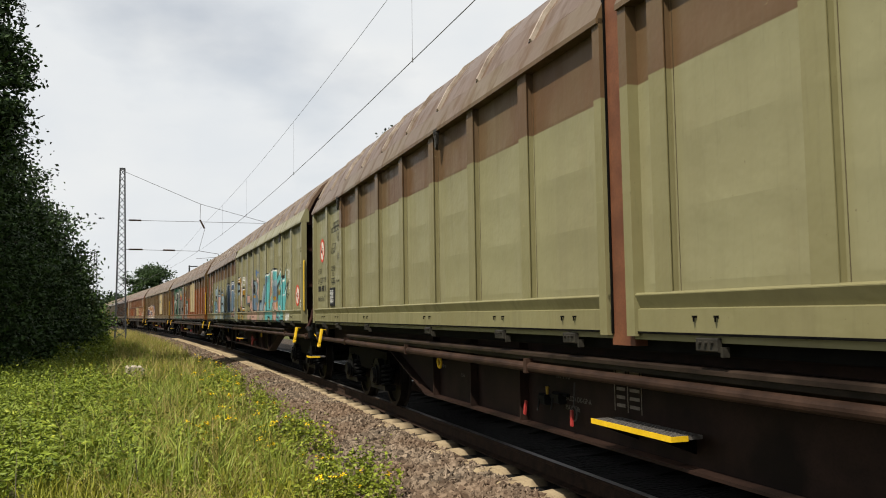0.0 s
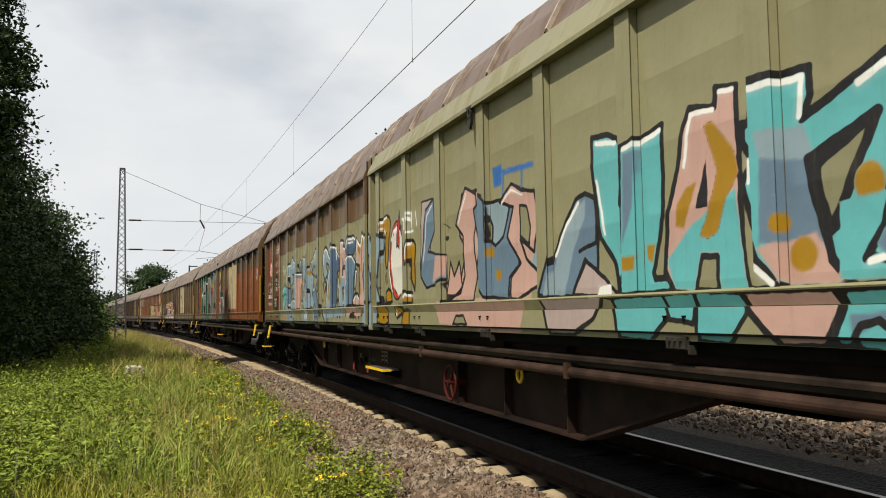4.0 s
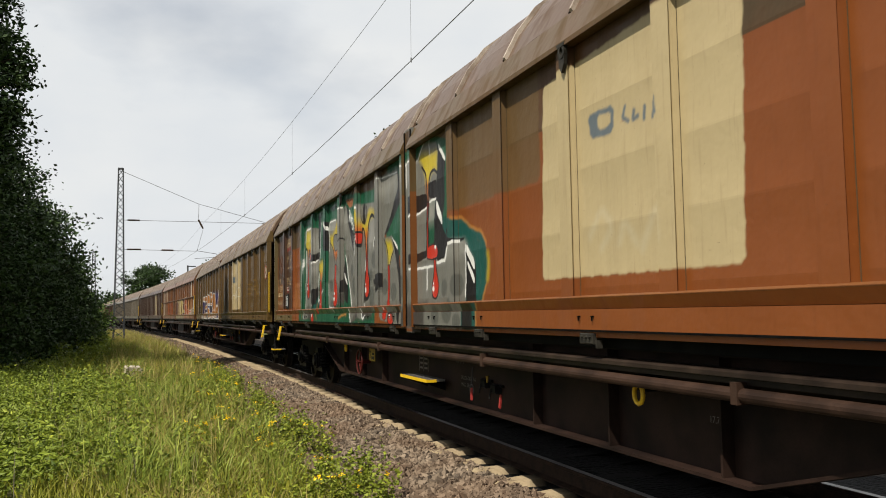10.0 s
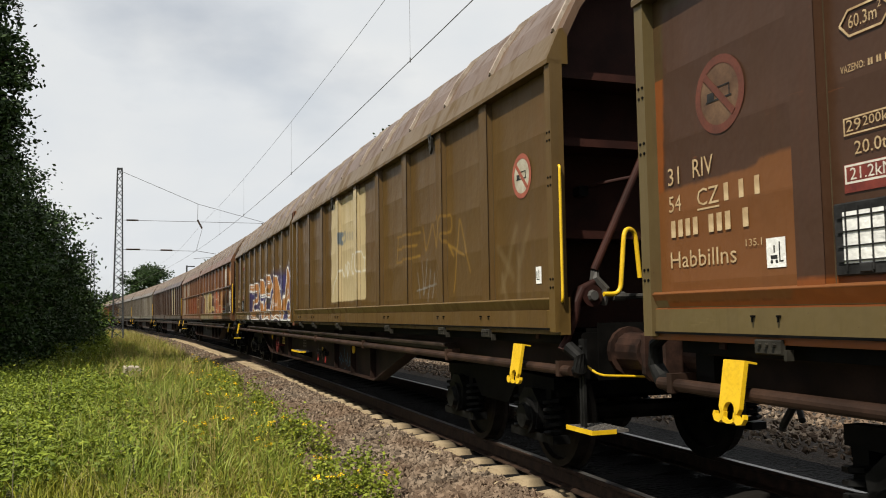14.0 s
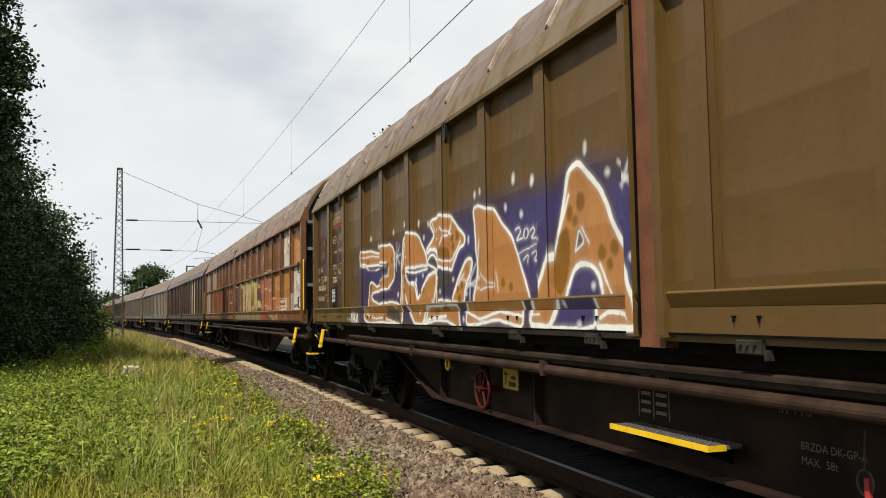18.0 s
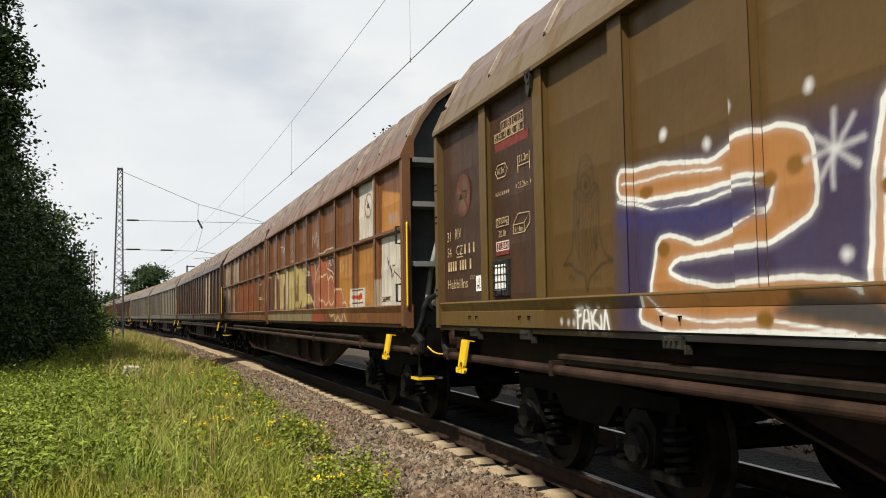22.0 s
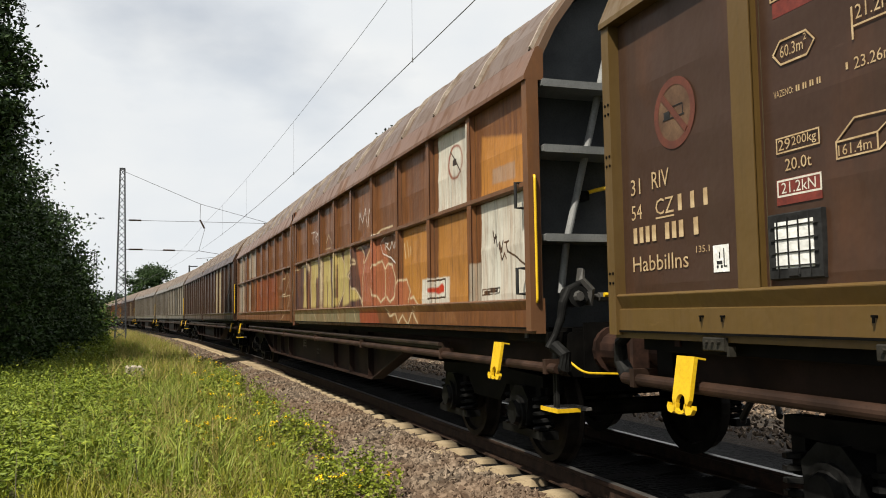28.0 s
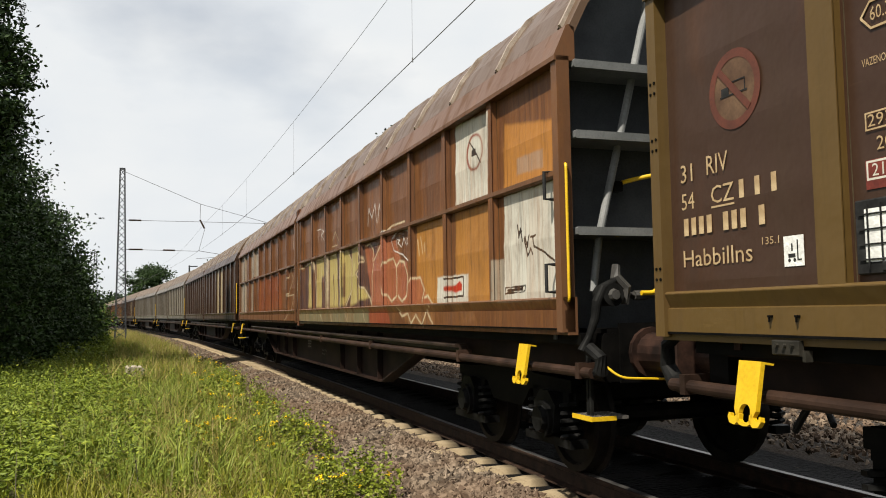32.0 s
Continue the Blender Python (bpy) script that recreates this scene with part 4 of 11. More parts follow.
    g.letter("lb", "k", 0.045, [(-3.792, 2.263), (-3.751, 2.377), (-3.647, 2.463), (-3.519, 2.495), (-3.374, 2.451), (-3.243, 2.343), (-3.141, 2.3), (-3.053, 2.322), (-2.965, 2.376), (-2.832, 2.278), (-2.862, 2.223), (-2.908, 2.034), (-2.935, 1.723), (-3.013, 1.647), (-3.05, 1.448), (-3.089, 1.212), (-3.316, 1.206), (-3.448, 1.294), (-3.589, 1.389), (-3.6, 1.465), (-3.539, 1.464), (-3.464, 1.723), (-3.413, 1.848), (-3.615, 1.961), (-3.738, 2.049)])
    g.letter("ol", "k", 0.04, [(-3.465, 2.168), (-3.433, 2.209), (-3.362, 2.204), (-3.241, 2.161), (-3.205, 2.117), (-3.234, 2.069), (-3.291, 2.015), (-3.395, 1.902), (-3.406, 1.959), (-3.357, 2.063), (-3.438, 2.125)])
    g.letter("ltblue", "k", 0.04, [(-3.751, 1.846), (-3.432, 2.001), (-3.393, 1.939), (-3.412, 1.867), (-3.563, 1.809), (-3.615, 1.717), (-3.696, 1.784)])
    g.line("k", 0.04, [(-3.614, 1.727), (-3.412, 1.858)])
    g.letter("ol", "k", 0.05, [(-3.15, 1.781), (-3.119, 1.864), (-2.935, 2.14), (-2.904, 2.267), (-2.896, 2.148), (-2.929, 1.955), (-2.951, 1.9), (-3.048, 1.838)])
    g.letter("ol", "k", 0.04, [(-3.168, 1.426), (-3.084, 1.653), (-3.048, 1.659), (-3.028, 1.598), (-3.072, 1.465), (-3.106, 1.314), (-3.064, 1.23), (-3.224, 1.226), (-3.211, 1.427)])
    g.fill("oc", [(-3.366, 1.695), (-3.346, 1.803), (-3.274, 1.858), (-3.223, 1.834), (-3.233, 1.764), (-3.298, 1.689), (-3.412, 1.635)])
    g.fill("oc", [(-3.399, 1.624), (-3.286, 1.679), (-3.168, 1.699), (-3.127, 1.674), (-3.148, 1.615), (-3.265, 1.594), (-3.385, 1.614)])
    g.fill("oc", [(-3.472, 1.592), (-3.4, 1.606), (-3.489, 1.471)])
    g.line("wh", 0.028, [(-3.733, 2.291), (-3.656, 2.412), (-3.528, 2.449), (-3.377, 2.405), (-3.22, 2.288), (-3.118, 2.268)])
    g.line("wh", 0.03, [(-3.718, 2.207), (-3.648, 2.338)])
    g.line("wh", 0.022, [(-3.174, 2.111), (-3.279, 1.995), (-3.405, 1.754), (-3.508, 1.491)])
    g.line("wh", 0.02, [(-3.112, 1.785), (-3.059, 1.853), (-2.939, 1.906)])
    g.line("wh", 0.018, [(-3.022, 1.623), (-3.032, 1.472)])
    g.line("wh", 0.02, [(-3.499, 1.397), (-3.391, 1.313)])
    g.line("k", 0.036, [(-3.592, 1.446), (-3.559, 1.388), (-3.316, 1.206)])
    g.letter("dlb", "k", 0.045, [(-2.951, 2.172), (-2.928, 2.412), (-2.854, 2.497), (-2.703, 2.445), (-2.392, 2.242), (-2.422, 2.055), (-2.602, 2.028), (-2.626, 1.979), (-2.665, 1.524), (-2.72, 1.453), (-3.03, 1.46), (-2.991, 1.734)])
    g.fill("db", [(-2.812, 2.452), (-2.4, 2.233), (-2.425, 2.066), (-2.602, 2.028), (-2.673, 1.525), (-2.823, 1.509)])
    g.line("wh", 0.026, [(-2.907, 2.375), (-2.813, 2.439), (-2.705, 2.414), (-2.422, 2.247)])
    g.line("wh", 0.022, [(-2.928, 2.257), (-2.98, 1.755)])
    g.line("wh", 0.05, [(-2.642, 2.401), (-2.61, 2.238)])
    g.fill("lb", [(-3.376, 1.461), (-2.05, 1.461), (-1.963, 1.318), (-3.386, 1.294)])
    g.line("k", 0.035, [(-3.173, 1.463), (-3.182, 1.317)])
    g.line("k", 0.04, [(-2.616, 1.461), (-2.604, 1.318)])
    g.line("k", 0.04, [(-2.151, 1.464), (-1.995, 1.318)])
    g.letter("pk", "k", 0.045, [(-2.32, 2.499), (-2.072, 2.472), (-2.111, 2.394), (-1.882, 2.373), (-1.906, 2.24), (-1.928, 1.878), (-1.875, 1.737), (-1.776, 1.623), (-1.693, 1.575), (-1.714, 1.473), (-1.759, 1.439), (-2.083, 1.466), (-2.116, 1.748), (-2.201, 1.775), (-2.165, 1.676), (-2.099, 1.485), (-2.554, 1.49), (-2.509, 1.904), (-2.408, 1.973), (-2.389, 2.292)])
    g.fill("lb", [(-2.497, 1.902), (-2.409, 1.963), (-1.928, 1.878), (-1.875, 1.737), (-1.776, 1.623), (-1.708, 1.558), (-1.751, 1.325), (-2.059, 1.325), (-2.1, 1.457), (-2.202, 1.756), (-2.536, 1.784)])
    g.fill("lb", [(-2.536, 1.784), (-2.202, 1.756), (-2.166, 1.658), (-2.099, 1.476), (-2.534, 1.489)])
    g.letter("ol", "k", 0.034, [(-2.208, 1.948), (-2.146, 2.209), (-2.129, 2.091), (-1.922, 2.087), (-1.934, 2.034), (-2.142, 2.055), (-2.148, 1.951)])
    g.letter("ol", "k", 0.034, [(-2.202, 1.756), (-2.115, 1.767), (-2.121, 1.673), (-2.099, 1.476), (-2.17, 1.601)])
    g.letter("ol", "k", 0.04, [(-2.666, 1.514), (-2.586, 1.964), (-2.563, 2.012), (-2.525, 1.977), (-2.516, 1.782), (-2.451, 1.767), (-2.449, 1.606), (-2.417, 1.515), (-2.539, 1.611)])
    g.line("k", 0.045, [(-1.876, 2.308), (-1.927, 1.896), (-1.889, 1.756), (-1.776, 1.632)])
    g.line("k", 0.034, [(-1.779, 1.58), (-1.693, 1.575), (-1.727, 1.49)])
    g.line("wh", 0.026, [(-2.314, 2.463), (-2.339, 2.303)])
    g.line("wh", 0.026, [(-2.314, 2.467), (-2.118, 2.444)])
    g.line("wh", 0.022, [(-2.096, 2.353), (-1.915, 2.341)])
    g.line("wh", 0.02, [(-2.474, 1.9), (-2.504, 1.789), (-2.413, 1.758), (-2.419, 1.535)])
    g.line("wh", 0.018, [(-2.198, 1.932), (-2.122, 1.927)])
    g.line("wh", 0.02, [(-2.074, 1.722), (-2.1, 1.522)])
    g.disc("oc", "", -2.38, 1.89, 0.075, 0.071)
    g.disc("oc", "", -2.36, 2.02, 0.03, 0.031)
    g.disc("oc", "", -1.99, 1.67, 0.054, 0.051)
    g.disc("oc", "", -1.91, 1.55, 0.087, 0.079)
    g.disc("oc", "", -1.93, 1.36, 0.037, 0.032)
    g.disc("oc", "", -1.82, 1.44, 0.027, 0.028)
    g.fill("pk", [(-1.742, 1.474), (-0.78, 1.463), (-0.731, 1.387), (-0.826, 1.325), (-1.694, 1.325)])
    g.line("k", 0.04, [(-1.752, 1.457), (-1.766, 1.327)])
    g.letter("dlb", "k", 0.045, [(-1.867, 2.115), (-1.788, 2.146), (-1.555, 2.224), (-1.282, 2.09), (-1.325, 1.993), (-1.393, 1.882), (-1.452, 1.758), (-1.49, 1.564), (-1.521, 1.483), (-1.771, 1.475), (-1.779, 1.58), (-1.766, 1.789), (-1.728, 1.925), (-1.805, 1.881), (-1.841, 2.029)])
    g.fill("lb", [(-1.789, 2.129), (-1.584, 2.196), (-1.625, 1.98), (-1.713, 1.94), (-1.751, 1.787), (-1.656, 1.488), (-1.756, 1.483), (-1.779, 1.58), (-1.764, 1.824), (-1.728, 1.925), (-1.804, 1.899)])
    g.disc("db", "k", -1.5, 2.36, 0.231, 0.146)
    g.line("wh", 0.03, [(-1.682, 2.338), (-1.648, 2.418), (-1.562, 2.454), (-1.454, 2.465), (-1.333, 2.434)])
    g.line("wh", 0.022, [(-1.6, 2.38), (-1.543, 2.41), (-1.45, 2.404)])
    g.line("wh", 0.026, [(-1.783, 2.142), (-1.663, 2.18), (-1.551, 2.198), (-1.343, 2.091)])
    g.line("wh", 0.024, [(-1.828, 2.096), (-1.791, 2.004)])
    g.line("wh", 0.024, [(-1.679, 1.932), (-1.728, 1.785)])
    g.line("wh", 0.02, [(-1.736, 1.716), (-1.742, 1.612)])
    g.letter("lb", "k", 0.036, [(-1.3, 1.997), (-1.195, 1.98), (-1.222, 1.922), (-1.332, 1.682), (-1.379, 1.718), (-1.335, 1.826), (-1.351, 1.965)])
    g.line("wh", 0.026, [(-1.283, 1.969), (-1.227, 1.96)])
    g.line("wh", 0.022, [(-1.276, 1.93), (-1.348, 1.747)])
    g.line("k", 0.04, [(-1.425, 1.788), (-1.477, 1.563)])
    g.letter("pk", "k", 0.05, [(-1.236, 2.439), (-1.168, 2.397), (-0.976, 2.324), (-0.916, 2.464), (-0.893, 2.494), (-0.648, 2.37), (-0.706, 2.303), (-0.524, 2.32), (-0.577, 2.147), (-0.611, 2.021), (-0.816, 2.04), (-0.835, 1.894), (-0.816, 1.75), (-0.772, 1.58), (-0.722, 1.522), (-0.744, 1.455), (-1.47, 1.481), (-1.464, 1.579), (-1.347, 1.643), (-1.217, 1.649), (-1.098, 1.602), (-1.072, 1.825), (-1.048, 2.032), (-1.236, 2.065)])
    g.fill("oc", [(-0.887, 2.44), (-0.699, 2.399), (-0.729, 2.366), (-0.808, 2.309), (-0.885, 2.315), (-0.909, 2.255), (-0.9, 2.092), (-0.909, 1.949), (-0.941, 1.918), (-0.982, 1.924), (-0.995, 1.978), (-0.959, 2.119), (-0.968, 2.285), (-0.988, 2.301), (-0.973, 2.304), (-0.957, 2.304)])
    g.fill("oc", [(-1.138, 2.334), (-0.978, 2.29), (-0.992, 2.245), (-1.037, 2.196), (-1.08, 2.205), (-1.121, 2.253)])
    g.fill("oc", [(-0.987, 1.836), (-0.961, 1.767), (-0.946, 1.693), (-0.956, 1.636), (-0.981, 1.616), (-1.011, 1.633), (-1.022, 1.685), (-1.008, 1.772)])
    g.line("wh", 0.034, [(-1.209, 2.408), (-0.978, 2.299), (-0.943, 2.32), (-0.899, 2.447), (-0.701, 2.383)])
    g.line("wh", 0.03, [(-1.199, 2.386), (-1.223, 2.094)])
    g.line("wh", 0.024, [(-1.03, 2.014), (-1.067, 1.779), (-1.062, 1.585)])
    g.letter("pk", "k", 0.04, [(-1.452, 1.562), (-1.385, 1.622), (-1.287, 1.65), (-1.172, 1.638), (-1.071, 1.578), (-1.074, 1.467), (-1.47, 1.481)])
    g.line("wh", 0.024, [(-1.44, 1.545), (-1.344, 1.608), (-1.277, 1.618)])
    g.line("wh", 0.024, [(-1.214, 1.623), (-1.094, 1.565)])
    g.line("wh", 0.024, [(-1.242, 1.612), (-1.251, 1.481)])
    g.line("k", 0.045, [(-1.27, 1.646), (-1.27, 1.474)])
    g.line("k", 0.06, [(-1.049, 2.017), (-1.087, 1.601)])
    g.line("k", 0.06, [(-0.817, 2.026), (-0.612, 2.007)])
    g.line("k", 0.065, [(-0.807, 2.024), (-0.83, 1.879), (-0.801, 1.693), (-0.722, 1.522)])
    g.letter("ol", "k", 0.05, [(-1.467, 1.319), (-1.403, 1.351), (-1.305, 1.369), (-1.213, 1.357), (-1.16, 1.319)])
    g.letter("lb", "k", 0.05, [(-0.344, 2.344), (-0.458, 2.34), (-0.517, 2.305), (-0.564, 2.211), (-0.587, 2.123), (-0.564, 1.972), (-0.505, 1.876), (-0.379, 1.825)])
    g.letter("lb", "k", 0.05, [(-0.776, 1.663), (-0.709, 1.848), (-0.678, 1.911), (-0.628, 1.883), (-0.5, 1.83), (-0.311, 1.765), (-0.333, 1.44), (-0.724, 1.495), (-0.754, 1.578), (-0.724, 1.617)])
    g.line("wh", 0.028, [(-0.519, 2.266), (-0.549, 2.114)])
    g.line("wh", 0.05, [(-0.705, 1.826), (-0.661, 1.857), (-0.517, 1.825)])
    g.line("wh", 0.022, [(-0.699, 1.812), (-0.733, 1.679)])
    g.disc("wh", "", -0.56, 2, 0.013, 0.015)
    g.disc("wh", "", -0.54, 1.96, 0.013, 0.015)
    g.disc("k", "", -0.76, 1.44, 0.013, 0.015)
    g.line("k", 0.035, [(-0.739, 1.394), (-0.697, 1.366), (-0.753, 1.319)])
    g.fill("lb", [(-0.478, 1.809), (-0.409, 2.393), (-0.214, 2.405), (-0.098, 2.299), (0.025, 2.404), (0.363, 2.3), (0.235, 1.867), (-0.066, 1.869), (-0.126, 1.843), (0.09, 1.665), (0.286, 1.472), (0.343, 1.208), (-0.763, 1.18), (-0.526, 1.568)])
    g.letter("lb", "k", 0.035, [(-0.571, 2.21), (-0.465, 2.362), (-0.245, 2.402), (-0.11, 2.294), (-0.004, 2.404), (0.364, 2.306), (0.265, 2.106), (0.195, 1.804), (-0.184, 1.882), (-0.2, 2.017), (-0.295, 2.115), (-0.394, 2.078), (-0.357, 1.935), (-0.186, 1.849), (0.065, 1.698), (0.247, 1.489), (0.024, 1.481), (-0.146, 1.519), (-0.328, 1.559), (-0.527, 1.551), (-0.482, 1.74), (-0.721, 1.886), (-0.605, 1.999)])
    g.letter("ol", "k", 0.03, [(-0.415, 2.063), (-0.346, 2.122), (-0.267, 2.043), (-0.274, 1.926), (-0.381, 1.972)])
    g.fill("wh", [(-0.128, 2.007), (0.062, 2.093), (0.108, 2.133), (0.086, 1.947)])
    g.fill("db", [(-0.113, 1.858), (0.195, 1.804), (0.247, 1.489), (-0.089, 1.491), (-0.202, 1.587), (-0.13, 1.778)])
    g.line("k", 0.029, [(-0.706, 1.884), (-0.448, 1.737), (-0.2, 1.619), (-0.146, 1.519)])
    g.line("wh", 0.022, [(1.649, 2.486), (1.71, 2.323)])
    g.letter("pl", "k", 0.022, [(1.883, 2.557), (2.291, 2.545), (2.156, 2.227), (2.179, 1.999), (2.674, 1.827), (2.495, 1.653), (2.108, 1.74), (1.823, 1.788)])
    g.letter("pk", "k", 0.03, [(3.135, 2.464), (3.516, 2.457), (3.775, 2.364), (3.667, 2.045), (3.513, 1.79), (3.156, 1.668), (3.28, 1.563), (2.715, 1.433), (2.667, 1.648), (3.105, 1.705), (3.244, 1.938), (3.067, 2.087)])
    g.letter("lb", "k", 0.03, [(3.749, 2.301), (4.197, 2.289), (4.411, 2.36), (4.744, 2.253), (4.783, 1.85), (4.834, 1.731), (4.677, 1.62), (4.373, 1.508), (4.055, 1.514), (3.882, 1.645), (3.902, 2.093)])
    g.fill("pk", [(4.262, 2.314), (4.744, 2.253), (4.764, 1.851), (4.477, 1.566), (4.312, 1.54), (4.412, 1.932), (4.252, 2.066)])
    g.fill("oc", [(4.019, 1.704), (4.149, 1.668), (4.124, 1.606), (3.994, 1.629)])
    g.fill("pk", [(2.401, 1.473), (4.671, 1.502), (4.498, 1.147), (2.596, 1.255)])
    g.line("blu", 0.029, [(3.966, 2.537), (4.717, 2.493)])
    g.line("blu", 0.03, [(4.142, 2.503), (4.134, 2.327)])
    g.line("blu", 0.03, [(4.519, 2.5), (4.512, 2.349)])
    g.line("wh", 0.02, [(8.625, 1.8), (9.001, 1.974)])
    g.letter("k", "k", 0.015, [(8.756, 1.855), (9.118, 2.068), (9.057, 1.982), (8.877, 1.859), (8.813, 1.783)])
    g.disc("k", "", 9.12, 1.79, 0.053, 0.025)
    g.line("k", 0.022, [(8.875, 1.827), (9.101, 1.795)])
    g.line("k", 0.022, [(8.874, 1.804), (8.957, 1.722)])
    g.disc("k", "", 8.99, 1.73, 0.034, 0.038)
    g.line("k", 0.022, [(8.873, 1.778), (8.919, 1.58)])
    g.disc("k", "", 8.92, 1.54, 0.035, 0.057)
    g.line("wh", 0.02, [(8.954, 2.337), (9.106, 2.323), (8.985, 2.185), (9.068, 2.146)])
    g.line("wh", 0.02, [(9.068, 2.146), (9.175, 2.293), (9.229, 2.143)])
    g.line("wh", 0.02, [(9.106, 2.228), (9.212, 2.214)])
    g.line("wh", 0.02, [(9.213, 2.316), (9.261, 2.245), (9.344, 2.349), (9.381, 2.161)])
    g.line("wh", 0.02, [(9.199, 2.087), (9.317, 2.083), (9.216, 1.93), (9.291, 1.906)])
    g.line("wh", 0.02, [(9.291, 1.906), (9.377, 2.088), (9.415, 1.934)])
    g.line("wh", 0.02, [(9.321, 1.992), (9.419, 1.992)])
    g.line("wh", 0.02, [(9.424, 2.08), (9.458, 2.016), (9.542, 2.103), (9.544, 1.917), (9.461, 1.914)])
    g.line("wh", 0.02, [(9.252, 1.859), (9.363, 1.867)])
    g.line("wh", 0.02, [(8.952, 1.372), (9.023, 1.418), (9.074, 1.371), (8.955, 1.236), (9.094, 1.247)])
    g.disc("wh", "", 9.16, 1.32, 0.047, 0.085)
    g.disc("gr", "", 9.16, 1.32, 0.021, 0.054)
    g.line("wh", 0.02, [(9.259, 1.399), (9.249, 1.235)])
    g.line("wh", 0.02, [(9.401, 1.339), (9.329, 1.324), (9.332, 1.383), (9.419, 1.387), (9.418, 1.238)])
    g.letter("lb", "k", 0.045, [(-0.644, 2.016), (-0.604, 2.294), (-0.505, 2.405), (-0.306, 2.422), (-0.164, 2.381), (-0.11, 2.305), (-0.046, 2.4), (0.154, 2.357), (0.37, 2.301), (0.314, 2.174), (0.203, 2.012), (0.156, 1.826), (-0.175, 1.882), (-0.084, 1.777), (0.098, 1.73), (0.228, 1.61), (0.319, 1.488), (0.01, 1.479), (-0.009, 1.77), (-0.208, 1.658), (-0.179, 1.495), (-0.558, 1.52), (-0.503, 1.677), (-0.608, 1.824)])
    g.letter("ol", "k", 0.035, [(-0.397, 2.121), (-0.344, 2.141), (-0.272, 2.081), (-0.273, 1.937), (-0.337, 1.911), (-0.395, 2.008)])
    g.fill("wh", [(-0.127, 2.017), (0.087, 2.132), (0.111, 2.066)])
    g.fill("wh", [(-0.128, 1.995), (0.089, 2.049), (0.094, 1.966)])
    g.line("wh", 0.02, [(-0.567, 2.288), (-0.453, 2.371), (-0.287, 2.391)])
    g.fill("pk", [(2.414, 1.445), (3.599, 1.444), (3.411, 1.254), (2.623, 1.248)])
    g.fill("pk", [(3.898, 1.428), (4.45, 1.445), (4.478, 1.261), (4.174, 1.259)])
    g.letter("ol", "k", 0.025, [(2.982, 1.251), (3.083, 1.331), (3.275, 1.331), (3.365, 1.253)])
    g.letter("dlb", "k", 0.03, [(1.823, 1.75), (2.018, 2.452), (2.289, 2.541), (2.333, 2.219), (2.095, 2.003), (2.434, 1.955), (2.702, 1.925), (2.693, 1.69), (2.311, 1.646), (2.023, 1.625)])
    g.fill("pk", [(2.345, 1.954), (2.702, 1.92), (2.663, 1.719), (2.222, 1.677)])
    g.line("wh", 0.018, [(1.925, 1.894), (2.063, 2.388), (2.229, 2.475)])
    g.letter("pk", "k", 0.03, [(2.686, 1.525), (2.804, 1.851), (2.9, 1.71), (3.055, 1.839), (3.123, 1.596), (2.943, 1.52)])
    g.letter("pk", "k", 0.03, [(2.97, 2.195), (3.229, 2.519), (3.506, 2.423), (3.545, 2.276), (3.443, 2.027), (3.52, 1.688), (3.419, 1.459), (2.631, 1.47), (3.092, 1.544), (3.195, 1.7), (3.163, 2.073)])
    g.line("wh", 0.018, [(3.041, 2.203), (3.256, 2.463)])
    g.letter("dlb", "k", 0.03, [(3.537, 1.662), (3.619, 1.913), (3.493, 2.126), (3.455, 2.285), (3.684, 2.39), (3.828, 2.312), (3.838, 1.974), (3.962, 1.917), (4.127, 1.979), (4.298, 2.276), (4.447, 2.19), (4.425, 1.725), (4.23, 1.638), (4.222, 1.46), (3.775, 1.492)])
    g.letter("pk", "k", 0.03, [(4.06, 2.276), (4.304, 2.395), (4.527, 2.311), (4.742, 2.276), (4.801, 2.044), (4.72, 1.813), (4.472, 1.932), (4.575, 1.764), (4.816, 1.641), (4.777, 1.553), (4.413, 1.458), (4.261, 1.46), (4.269, 1.637), (4.464, 1.746), (4.206, 1.973), (4.334, 2.201)])
    g.letter("ol", "k", 0.025, [(4.462, 2.201), (4.594, 2.176), (4.658, 2.01), (4.638, 1.875), (4.473, 1.955)])
    g.line("wh", 0.018, [(4.1, 2.26), (4.302, 2.347), (4.525, 2.276)])
    g.disc("oc", "", 3.88, 1.87, 0.05, 0.049)
    g.disc("oc", "", 4.01, 1.67, 0.066, 0.049)
    g.line("k", 0.014, [(2.662, 2.235), (2.817, 2.18)])
    g.line("k", 0.014, [(2.748, 2.275), (2.743, 2.145)])
    g.disc("k", "", 2.72, 2.09, 0.052, 0.025)
    g.fill("blu", [(3.908, 2.59), (4.115, 2.588), (4.107, 2.418), (3.942, 2.412)])
    g.line("blu", 0.035, [(4.151, 2.51), (4.461, 2.494), (4.716, 2.484)])
    g.line("wh", 0.02, [(8.992, 1.371), (9.076, 1.402), (9.1, 1.355), (8.985, 1.261), (9.122, 1.269)])
    g.line("wh", 0.02, [(9.161, 1.309), (9.206, 1.36), (9.254, 1.324), (9.215, 1.27), (9.161, 1.309)])
    g.line("wh", 0.02, [(9.308, 1.383), (9.301, 1.271)])
    g.line("wh", 0.02, [(9.426, 1.353), (9.37, 1.368), (9.357, 1.318), (9.433, 1.324), (9.436, 1.367), (9.396, 1.261)])
    g.letter("pl", "k", 0.035, [(4.919, 1.462), (5.327, 1.456), (5.495, 1.466), (5.837, 1.447), (5.691, 1.306), (5.391, 1.198), (5.033, 1.192)])
    g.letter("teal", "k", 0.035, [(5.938, 1.446), (6.495, 1.448), (6.557, 1.331), (6.322, 1.176), (5.991, 1.187)])
